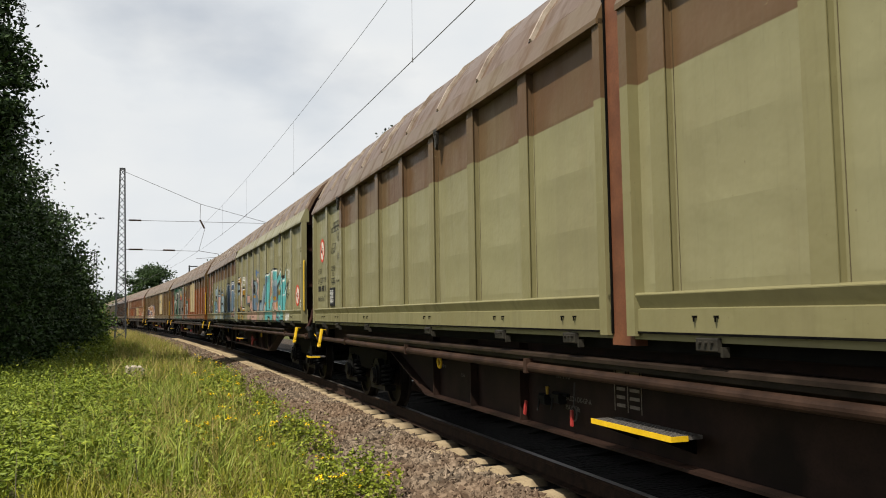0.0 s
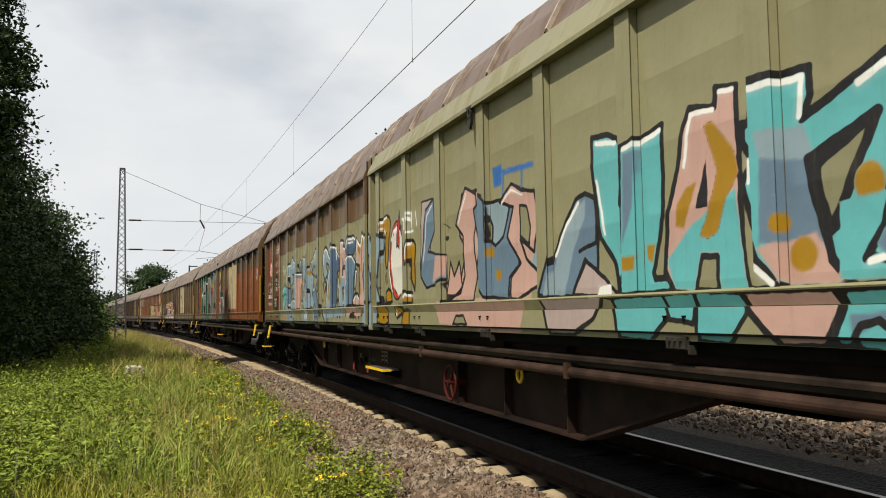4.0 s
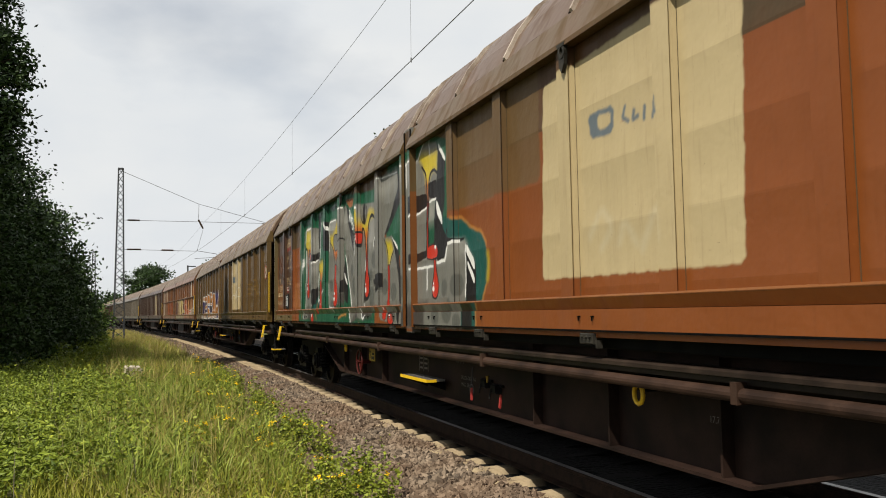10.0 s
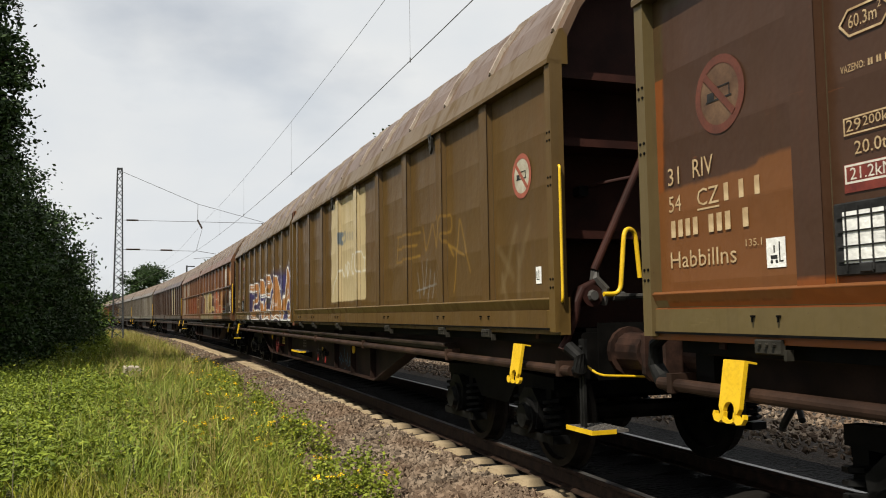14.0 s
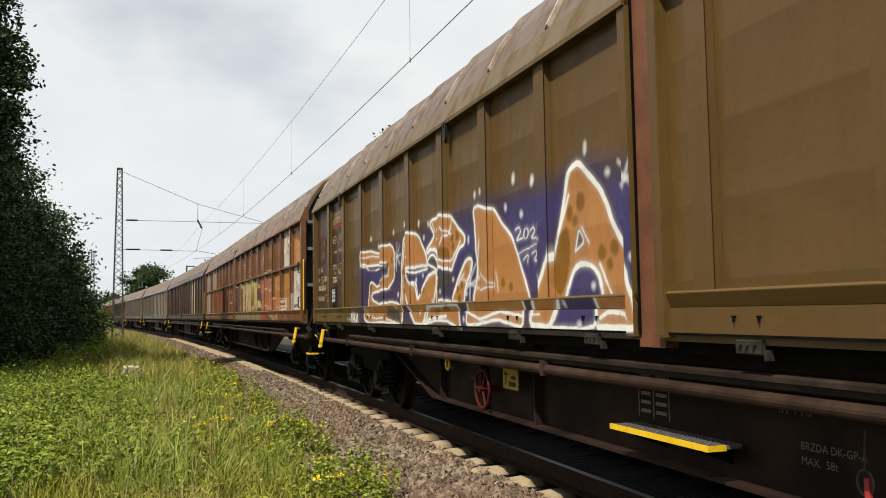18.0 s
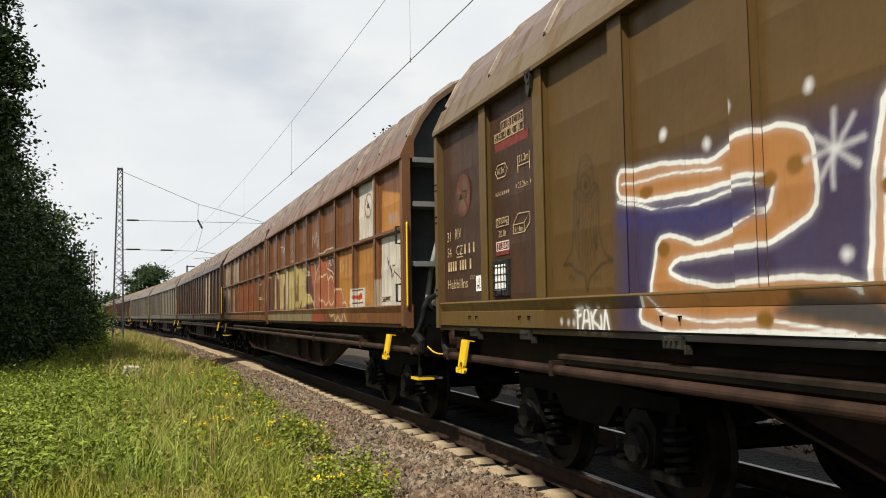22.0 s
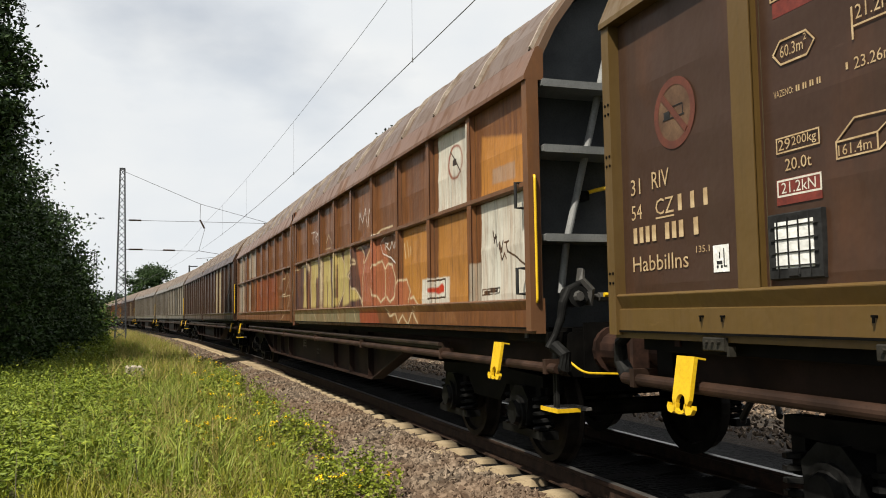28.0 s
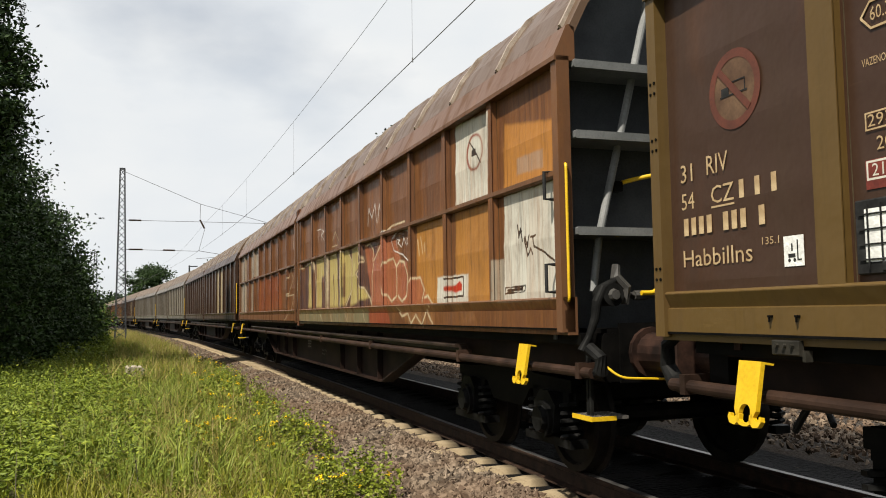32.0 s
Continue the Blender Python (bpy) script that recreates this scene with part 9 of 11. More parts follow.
def footstep(w, x0, x1, y0, y1, z):
    """A grating step: dark bars in a frame, its front edge painted yellow."""
    def make():
        xs, ys = [x0], [y0]
        m, n = int((x1 - x0) / 0.036), int((y1 - y0) / 0.03)
        for i in range(1, m + 1):
            q = x0 + (x1 - x0) * i / m
            xs += [q - 0.006, q] if i == m else [q - 0.003, q + 0.003]
        for i in range(1, n + 1):
            q = y0 + (y1 - y0) * i / n
            ys += [q - 0.008, q] if i == n else [q - 0.004, q + 0.004]
        xs.insert(1, x0 + 0.006)
        ys.insert(1, y0 + 0.008)
        solid = lambda i, j: 0 <= i < len(xs) - 1 and 0 <= j < len(ys) - 1 and (i % 2 == 0 or j % 2 == 0)
        c = len(ys)
        v = [(x, y, q) for q in (z - 0.01, z + 0.012) for x in xs for y in ys]
        o, f = len(xs) * c, []
        for i in range(len(xs) - 1):
            for j in range(c - 1):
                if not solid(i, j):
                    continue
                a, b, d, e = i * c + j, (i + 1) * c + j, (i + 1) * c + j + 1, i * c + j + 1
                f += [(a, e, d, b), (a + o, b + o, d + o, e + o)]
                for (p, q), side in (((a, b), (i, j - 1)), ((b, d), (i + 1, j)), ((d, e), (i, j + 1)), ((e, a), (i - 1, j))):
                    if not solid(*side):
                        f.append((p, q, q + o, p + o))
        return Build().add(v, f).mesh("footstep", grating)
    s = put("footstep", shared(("step", x0, x1, z), make), w, "grey grating footstep with yellow edge")
    put("edge", shared(("edge", x0, x1, z), lambda: Build().box(x0, x1, y1, y1 + 0.01, z - 0.018, z + 0.014).box(x0 - 0.008, x0, y0 + 0.1, y1 + 0.01, z - 0.016, z + 0.014).mesh("edge", yellow_paint)), s)
    return s


def fittings(w, near=True, wheel=None, mirror=False, tail=-11.05, step_z=0.64, step_wide=0.37):
    """Hooks, latches, steps, rails and levers that every wagon carries; tail: the near end of its body."""
    hk = shared("hook", hook_mesh)
    put("jacking_hook", hk, w, "yellow steel jacking hook", pose(10.36, W + 0.02, 0.8, 10))
    put("jacking_hook", hk, w, "yellow steel jacking hook", pose(tail + 0.71, W + 0.02, 0.8, 10))
    grab_rail(w, tail + 0.03, 1.43, 2.41, W - 0.03, -0.06)
    x1 = tail + 0.11
    footstep(w, x1 - step_wide, x1, 1.1, 1.38, step_z)
    xh = x1 - 0.16
    put("step_hanger", shared(("hanger", xh, step_z), lambda: Build().box(xh - 0.03, xh - 0.005, 1.32, 1.34, step_z, 0.95).box(xh + 0.012, xh + 0.037, 1.32, 1.34, step_z, 0.95).box(xh - 0.035, xh + 0.04, 1.31, 1.335, 0.9, 1.16).tube([(xh, 1.335, 1.1), (xh, 1.36, 1.1)], 0.016, 6)
        .tube([(xh, 1.335, 0.96), (xh, 1.36, 0.96)], 0.016, 6).mesh("step_hanger", lever_dark)), w)
    if not near:
        return
    latch = shared("sill_latch", lambda: Build().box(-0.09, 0.09, W - 0.03, W - 0.004, 1.145, 1.215, 0.006).box(-0.11, -0.09, W - 0.06, W - 0.02, 1.12, 1.17).tube([(-0.05, W - 0.006, 1.19), (-0.05, W + 0.012, 1.19)], 0.01, 6).tube([(0.0, W - 0.006, 1.19), (0.0, W + 0.012, 1.19)], 0.01, 6).tube([(0.05, W - 0.006, 1.19), (0.05, W + 0.012, 1.19)], 0.01, 6).mesh("sill_latch", latch_grey))
    bolt = shared("sill_bolt", lambda: Build().box(-0.009, 0.009, W - 0.02, W + 0.008, 1.318, 1.328).box(-0.004, 0.004, W, W + 0.007, 1.296, 1.318).mesh("bolt", dark_steel))
    lug = shared("lug", lambda: [b := Build()] and [flat_band(b, [(0.035 * math.cos(a * 0.5236) - 0.01, 3.135 + 0.04 * math.sin(a * 0.5236)) for a in range(12)], [0.026] * 12, W + 0.002, W + 0.03, True), b.prism([(-0.075, 3.19), (0.06, 3.19), (0.04, 3.165), (-0.055, 3.165)], W - 0.01, W + 0.032, "y"),
        b.prism([(-0.055, 3.105), (0.035, 3.105), (0.03, 3.03), (-0.005, 2.985), (-0.04, 3.04)], W + 0.002, W + 0.026, "y")] and b.mesh("lug", latch_grey))
    for x in (10.1, 8.95, 6.95, 4.17, 2.2, 0.95, -0.57, -1.86, -3.8, -6.6, -8.6, -9.75):
        put("sill_latch", latch, w, "", pose(x, 0, 0))
        put("bolt", bolt, w, "", pose(x - 0.09, 0, 0))
        put("bolt", bolt, w, "", pose(x + 0.09, 0, 0))
    four = shared("post_bolts", lambda: [b := Build()] and [b.tube([(x, W + 0.01, z), (x, W + 0.018, z)], 0.009, 6) for x in (-0.02, 0.02) for z in (0, 0.06)] and b.mesh("post_bolts", dark_steel))
    for x in (tail + 0.05, 11.1):
        for z in (1.53, 2.27, 2.6):
            put("post_bolts", four, w, "", pose(x, 0, z))
    for x in (3.72, 8.73, -3.6, -8.42):
        put("lug", lug, w, "", pose(x, 0, 0))
    lo = -0.1 if mirror else -0.12
    s = footstep(w, lo, lo + (0.92 if mirror else 1.0), 1.2, 1.4, 0.64)
    for x in (lo + 0.15, lo + 0.78):
        put("bracket", shared("bracket", lambda: Build().prism([(1.15, 0.52), (1.38, 0.605), (1.38, 0.628), (1.15, 0.628)], -0.015, 0.015).mesh("bracket", dark_steel)), s, "", pose(x, 0, 0))
    if wheel:
        handwheel(w, 3.3, 0.67, wheel)
        p = put("warning_plate", shared("warn", lambda: Build().box(-0.16, 0.16, 0, 0.004, -0.085, 0.085).mesh("warning_plate", dull_yellow)), w, "yellow warning plate with black marks", pose(2.78, 1.27, 0.79))
        put("mark", shared("warnmark", lambda: Build().box(-0.1, -0.085, 0.004, 0.007, -0.05, 0.06).box(-0.13, -0.06, 0.004, 0.007, 0.03, 0.05).mesh("mark", black_paint)), p, "", pose(0.19, 0, 0))
        put("mark", shared("warnmark2", lambda: Build().box(-0.11, 0.03, 0.004, 0.007, -0.06, -0.02).box(-0.11, -0.02, 0.004, 0.007, 0.0, 0.03).mesh("mark", black_paint)), p)
    # towing eye, brake levers, cocks and pipe work along the girder
    eye = shared("eye", lambda: Build().tube([(0.05 * math.cos(a * 0.5236), 0, 0.06 * math.sin(a * 0.5236)) for a in range(-1, 15)], 0.014, 6, False).mesh("towing_eye", yellow_paint))
    for x in (4.35, -4.1):
        put("towing_eye", eye, w, "yellow towing eye", pose(x, 1.3, 0.84))
        put("eye_block", shared("eyeblock", lambda: Build().box(-0.06, 0.06, 1.15, 1.29, 0.86, 0.96, 0.01).mesh("eye_block", dark_steel)), w, "", pose(x, 0, 0))
    flip = (lambda x: 0.5 - x) if mirror else (lambda x: x)
    chain = shared("chain", lambda: Build().tube([(0, 0, 0.17), (0.004, 0.005, 0.05), (0, 0.01, 0.0)], 0.006, 5).tube([(0.045 * math.sin(a * 0.5236), 0.012, -0.055 + 0.055 * math.cos(a * 0.5236)) for a in range(13)], 0.006, 5, False).mesh("chain", steel_grey))
    put("chain", chain, w, "", pose(flip(-0.95), 1.2, 0.66))
    grip = shared("pull", lambda: Build().box(-0.014, 0.014, -0.008, 0.008, -0.12, 0.0, 0.005).mesh("pull_handle", pull_red))
    put("pull_handle", grip, w, "red pull handle", pose(flip(-0.97), 1.22, 0.63, 4, 6))
    put("pull_handle", grip, w, "red pull handle", pose(flip(-1.75), 1.24, 0.63, 4, -8))
    valve = shared("valve", lambda: Build().box(-0.06, 0.06, -0.05, 0.02, -0.04, 0.04, 0.012).tube([(-0.13, -0.03, 0.03), (0.13, -0.03, 0.03)], 0.013, 8).tube([(0.03, 0.02, 0), (0.03, 0.04, -0.09)], 0.008, 6).mesh("valve", lever_dark))
    for x, z in ((-1.25, 0.69), (-1.5, 0.66)):
        put("valve", valve, w, "", pose(flip(x), 1.2, z))
    put("valve_cap", shared("valve_cap", lambda: Build().tube([(0, 0, 0), (0, 0, 0.06)], [0.009, 0.016], 8).mesh("valve_cap", dull_yellow)), w, "", pose(flip(-1.38), 1.22, 0.71))


def end_gear(w, rail_paint, brace_paint, gear):
    """What shows between two wagons: draw gear, hoses, brace, brake levers and bent handrails."""
    for m in (pose(0, 0, 0), HALF_TURN):
        put("drawbar", shared("drawbar", lambda: Build().box(11.0, 11.3, -0.06, 0.06, 0.98, 1.12, 0.02).tube([(11.3, 0, 1.04), (11.45, 0, 0.95), (11.5, 0, 0.8)], 0.03, 8).mesh("drawbar", dark_steel)), w, "", m)
        put("air_hose", shared("hose", lambda: Build().tube([(11.0, 0.35, 0.9), (11.2, 0.36, 0.85), (11.42, 0.34, 0.6), (11.6, 0.2, 0.55)], 0.024, 8).mesh("air_hose", black_paint)), w, "", m)
        put("platform", shared("platform", lambda: Build().box(10.6, 11.0, -1.2, 1.2, 1.2, 1.23).mesh("platform", dark_steel)), w, "", m)
    aside = pose(0, -0.13 if brace_paint is pole_grey else 0.0, 0)
    put("brace", shared(("brace", brace_paint.name), lambda: Build().tube([(-10.75, 1.16, 1.5), (-10.75, 1.1, 1.9), (-10.75, 0.86, 2.8), (-10.75, 0.6, 3.8)] if brace_paint is pole_grey else [(-11.0, 1.12, 1.66), (-11.0, 0.97, 1.95), (-11.0, 0.59, 2.69), (-11.0, 0.1, 3.85)], 0.03, 12).mesh("brace", brace_paint)), w, "slanting steel brace")
    put("lever", shared(("lever", gear.name), lambda: Build().tube([(-11.03, 1.14, 1.57), (-11.03, 1.24, 1.52), (-11.03, 1.29, 1.42), (-11.03, 1.31, 1.3), (-11.03, 1.36, 1.18), (-11.03, 1.42, 1.08)], [0.025, 0.034, 0.036, 0.032, 0.025, 0.032], 14).mesh("lever", gear)), w, "dark curved brake lever")
    hub = put("hub", shared(("hub", gear.name), lambda: Build().tube([(-10.9, 1.17, 1.47), (-11.06, 1.17, 1.47)], 0.082, 18).mesh("hub", gear)), w)
    put("hub_nut", shared("hub_nut", lambda: Build().tube([(-11.06, 1.17, 1.47), (-11.09, 1.17, 1.47)], [0.045, 0.035], 8).mesh("hub_nut", steel_grey)), hub)
    put("crank", shared("crank", lambda: Build().tube([(-10.98, 1.1, 1.68), (-11.0, 1.12, 1.6), (-11.0, 1.04, 1.52), (-11.0, 1.05, 1.4)], [0.03, 0.04, 0.045, 0.03], 8).mesh("crank", steel_grey)), w)
    put("cross_rod", shared("cross_rod", lambda: Build().tube([(-10.95, 1.1, 1.465), (-10.95, -0.6, 1.465)], 0.022, 8).tube([(-10.95, 0.94, 1.465), (-10.95, 0.84, 1.465)], 0.036, 8).mesh("cross_rod", steel_grey)), w)
    put("bent_rail", shared(("bent1", rail_paint.name), lambda: Build().tube(bent([(-10.62, 0.98, 2.33), (-10.8, 0.95, 2.34), (-10.95, 0.64, 2.4), (-10.95, 0.6, 2.1), (-10.95, 0.6, 1.66)], 0.1), 0.0165, 10).mesh("bent_rail", rail_paint)), w, "bent steel handrail", aside)
    put("rail_bracket", shared("bent1b", lambda: Build().box(-10.7, -10.6, 0.98, 1.06, 2.26, 2.34, 0.01).mesh("rail_bracket", lever_dark)), w, "", aside)
    put("bent_rail", shared("bent2", lambda: Build().tube(bent([(-11.08, 1.09, 1.48), (-11.08, 0.95, 1.48), (-11.08, 0.9, 1.97), (-11.05, 0.79, 1.96), (-11.05, 0.76, 1.6)], 0.08), 0.0175, 10).mesh("bent_rail", yellow_paint)), w, "bent yellow handrail", aside)
    put("coupler_rail", shared("coupler_rail", lambda: Build().tube(bent([(-11.1, 1.28, 0.98), (-11.2, 1.22, 0.9), (-11.2, 0.5, 0.86)], 0.07), 0.009, 8).mesh("coupler_rail", yellow_paint)), w, "yellow rail under the buffer")
    put("pipe_joint", shared("pipe_joint", lambda: Build().tube([(-11.12, 1.36, 0.93), (-11.2, 1.37, 0.95), (-11.22, 1.38, 1.04), (-11.12, 1.41, 1.1)], [0.045, 0.05, 0.045, 0.05], 10).mesh("pipe_joint", lever_dark)), w)
    put("pipe_joint", shared("pipe_joint2", lambda: Build().tube([(11.1, 1.36, 0.93), (11.18, 1.37, 0.95), (11.24, 1.38, 1.04), (11.2, 1.4, 1.16), (11.08, 1.4, 1.22)], [0.055, 0.055, 0.045, 0.04, 0.03], 10).mesh("pipe_joint", lever_dark)), w)


def data_panel(w, ink, ring, field, faded, plate=None, warn=None, early=False):
    """The painted data of the far end: sign, type, load table, volume and length."""
    no_hump_sign(w, 10.455, 2.47, 0.205, ring, field, faded + " round no-humping sign")
    left = 10.87 if early else 10.95
    write(w, "31", left, 2.06, 0.098, 0.11, ink)
    write(w, "RIV", 10.71, 2.07, 0.1, 0.18, ink)
    write(w, "54", left, 1.908, 0.09, 0.12, ink)
    write(w, "CZ", 10.68, 1.912, 0.092, 0.19, ink)
    bar(w, 10.585, 1.893, 0.19, 0.01, ink)
    digit_bars(w, 10.46, 1.912, 0.092, 0.3, [1, 1, 1], ink)
    digit_bars(w, left, 1.763, 0.095, 0.7, [4, 3, 1], ink)
    write(w, "Habbillns", left, 1.592, 0.09, 0.585, ink)
    write(w, "135.1", 10.29, 1.665, 0.035, 0.12, ink)
    s = put("sticker", plate_mesh("sticker", 0.13, 0.14, 0.002, paper), w, "white sticker with a forklift pictogram", on_wall(10.075, 1.62) if not early else on_wall(8.84, 1.58))
    put("pictogram", shared("forklift", lambda: Build().box(-0.036, 0.01, -0.03, -0.012, 0.002, 0.003).box(-0.015, -0.006, 0.0, 0.035, 0.002, 0.003).box(0.022, 0.03, -0.045, 0.05, 0.002, 0.003)
        .box(0.03, 0.05, -0.045, -0.038, 0.002, 0.003).tube([(-0.03, -0.042, 0.002), (-0.03, -0.042, 0.003)], 0.009, 10).tube([(0.005, -0.042, 0.002), (0.005, -0.042, 0.003)], 0.009, 10).mesh("pictogram", black_paint)), s)
    document_box(w, 9.335, 9.68, 1.49, 1.795)
    # the load table
    zt = 2.7 if early else 2.8
    if not early and warn:
        put("red_strip", plate_mesh(("strip", warn.name), 0.7, 0.075, 0.0008, warn), w, "", on_wall(9.26, 2.755))
    outline(w, 9.625, 9.0, zt, zt + 0.075, ink, 0.008)
    outline(w, 9.475, 9.0, zt + 0.08, zt + 0.16, ink, 0.008)
    for i, ch in enumerate("ABCD"):
        write(w, ch, 9.44 - 0.118 * i, zt + 0.092, 0.055, 0.045, ink)
        if i:
            bar(w, 9.475 - 0.118 * i, zt + 0.075, 0.008, 0.15, ink)
    write(w, "S", 9.605, zt + 0.012, 0.052, 0.04, ink)
    for i, n in enumerate(("34", "42", "52", "60")):
        write(w, n, 9.545 - 0.132 * i, zt + 0.012, 0.052, 0.085, ink)
    # area in a six-sided frame, length between marks
    hx, hz = (9.12, 2.54) if early else (9.62, 2.49)
    stroke(w, [(hx, hz + 0.055), (hx - 0.05, hz + 0.11), (hx - 0.22, hz + 0.11), (hx - 0.27, hz + 0.055), (hx - 0.22, hz), (hx - 0.05, hz), (hx, hz + 0.055)], 0.01, ink)
    write(w, "60.3m", hx - 0.05, hz + 0.03, 0.055, 0.15, ink)
    write(w, "2", hx - 0.205, hz + 0.07, 0.03, 0.018, ink)
    lx, lz = (9.1, 2.26) if early else (9.13, 2.53)
    write(w, "21.2m", lx - 0.02, lz + 0.02, 0.06, 0.19, ink)
    for q in (0, 0.23):
        bar(w, lx - q, lz + 0.01, 0.01, 0.14, ink)
    bar(w, lx - 0.115, lz - 0.005, 0.22, 0.008, ink)
    bx, bz = (9.6, 1.845) if early else (9.17, 2.345)
    write(w, "23.26m", bx - 0.04, bz, 0.05, 0.2, ink)
    for q in (0, 0.285):
        bar(w, bx - q, bz + 0.025, 0.012, 0.03, ink)
    vx, vz = (9.24, 1.88) if early else (9.625, 2.34)
    write(w, "VAZENO:", vx, vz, 0.032, 0.13, ink)
    digit_bars(w, vx - 0.145, vz, 0.028, 0.16, [2, 2, 2, 2], ink)
    # tare, brake weight
    if plate:
        put("data_plate", plate_mesh(("data_plate", plate.name), 0.32, 0.31, 0.0008, plate), w, "dark painted field behind the weights", on_wall(9.48, 2.145))
    k = 0.06 if plate else 0.0
    outline(w, 9.625, 9.345, 2.075 + k, 2.15 + k, ink, 0.007)
    write(w, "29", 9.61, 2.09 + k, 0.05, 0.08, ink)
    write(w, "200kg", 9.52, 2.1 + k, 0.04, 0.155, ink)
    write(w, "20.0t", 9.57, 1.99 + k, 0.055, 0.17, ink)
    if warn:
        put("red_field", plate_mesh(("field", warn.name), 0.29, 0.12, 0.0008, warn), w, "", on_wall(9.49, 1.895))
    outline(w, 9.63, 9.345, 1.872 + k, 1.952 + k, white_paint if warn else ink, 0.009)
    write(w, "21.2kN", 9.6, 1.888 + k, 0.05, 0.22, white_paint if warn else ink)
    # the volume in a drawn box
    cx, cz = (9.62, 2.36) if early else (9.255, 1.985)
    outline(w, cx, cx - 0.23, cz, cz + 0.08, ink, 0.008)
    write(w, "161.4m", cx - 0.015, cz + 0.015, 0.045, 0.18, ink)
    stroke(w, [(cx, cz + 0.075), (cx - 0.11, cz + 0.16), (cx - 0.34, cz + 0.15), (cx - 0.225, cz + 0.075)], 0.008, ink)
    stroke(w, [(cx - 0.34, cz + 0.15), (cx - 0.34, cz + 0.07), (cx - 0.23, cz + 0.003)], 0.008, ink)


def girder_text(w, k=0.0):
    for words, x, z, size in (("R 60 m", 4.75, 0.76, 0.06), ("15.9m", 4.1, 0.7, 0.05), ("IR 116", -0.35 + k, 0.84, 0.09), ("BRZDA DK-GP-A", -0.5 + k, 0.68, 0.055), ("MAX.  58t", -0.5 + k, 0.61, 0.055), ("17.72m", -4.6, 0.72, 0.055)):
        put("lettering", text_mesh(words, size, dim_paint), w, "", on_wall(x, z, 1.153))
    table = put("load_table", shared("table", lambda: Build().box(0, 0.008, 0, 0.3, 0, 0.003).box(0.17, 0.178, 0, 0.3, 0, 0.003).box(0.34, 0.348, 0, 0.3, 0, 0.003).mesh("load_table", grained("worn_lettering", (0.12, 0.1, 0.08), (0.2, 0.17, 0.14), 20, 0.7))), w, "", on_wall(0.95, 0.68, 1.153))
    for i in range(5):
        put("bar", shared("tablebar", lambda: Build().box(0.03, 0.14, 0, 0.022, 0, 0.003).box(0.2, 0.32, 0, 0.022, 0, 0.003).mesh("bar", bpy.data.materials["worn_lettering"])), table, "", pose(0, 0.03 + 0.055 * i, 0))


def warning_signs(w):
    """A blue plate with a yellow triangle and a round prohibition sign on the end wall."""
    yc, zc, wide, tall = 0.901, 2.432, 0.263, 0.430
    p = put("warning_plate", Build().box(-10.612, -10.602, yc - wide / 2, yc + wide / 2, zc - tall / 2, zc + tall / 2).mesh("warning_plate", grained("sign_blue", (0.008, 0.012, 0.05), (0.014, 0.02, 0.075), 8, 0.5)), w, "blue plate with yellow warning signs")
    k = wide * 0.42
    put("triangle", Build().prism([(yc - k, zc + tall * 0.08), (yc + k, zc + tall * 0.08), (yc, zc + tall * 0.08 + 1.75 * k)], -10.617, -10.613).mesh("triangle", yellow_paint), p)
    put("flash", Build().prism([(yc - 0.2 * k, zc + tall * 0.12), (yc + 0.2 * k, zc + tall * 0.12), (yc, zc + tall * 0.08 + k)], -10.62, -10.618).mesh("flash", black_paint), p)
    for name, rad, mat, x in (("sign_ring", 0.95 * k, sign_red, -10.617), ("sign_field", 0.72 * k, yellow_paint, -10.62), ("pictogram", 0.34 * k, black_paint, -10.623)):
        put(name, Build().tube([(x + 0.003, yc, zc - tall * 0.22), (x, yc, zc - tall * 0.22)], rad, 20).mesh(name, mat), p)


def sticker(w, x, z):
    s = put("sticker", plate_mesh("sticker2", 0.09, 0.13, 0.003, paper), w, "small white paper sticker with black marks", on_wall(x, z))
    put("mark", shared("sticker_mark", lambda: Build().box(-0.03, -0.02, -0.03, 0.03, 0.003, 0.005).box(-0.03, 0.02, -0.035, -0.028, 0.003, 0.005).box(0.005, 0.012, -0.02, 0.04, 0.003, 0.005).mesh("mark", black_paint)), s)


def sill_patch(w):
    """The far end of the sill in another brown, where a new length was painted."""
    put("sill_patch", shared("sill_patch", lambda: Build().box(8.62, 11.055, W - 0.0115, W - 0.0085, 1.238, 1.362).prism([(W - 0.0285, 1.372), (W - 0.026, 1.372), (W + 0.001, 1.44), (W - 0.0015, 1.44)], 8.62, 11.055).mesh("sill_patch", umber_rib)), w, "olive-brown painted length of sill")


def girder_tag(w):
    """A light blue scribble on the side girder."""
    for pts in [[(-2.46, 0.64), (-2.64, 0.53)], [(-2.52, 0.72), (-2.62, 0.66), (-2.7, 0.57)], [(-2.71, 0.6), (-2.78, 0.57), (-2.77, 0.64)], [(-2.81, 0.81), (-2.91, 0.58)], [(-2.9, 0.63), (-3.06, 0.58)], [(-2.94, 0.62), (-2.96, 0.53)], [(-3.04, 0.75), (-3.07, 0.62), (-3.1, 0.52), (-3.2, 0.54), (-3.19, 0.67)], [(-3.17, 0.62), (-3.26, 0.59)], [(-3.27, 0.78), (-3.27, 0.49)], [(-3.28, 0.59), (-3.49, 0.62), (-3.32, 0.57)], [(-2.82, 0.47), (-2.92, 0.48)]]:
        b = Build()
        flat_band(b, pts, [0.011] * len(pts), 1.151, 1.154)
        put("tag_stroke", b.mesh("tag_stroke", tag_blue), w)


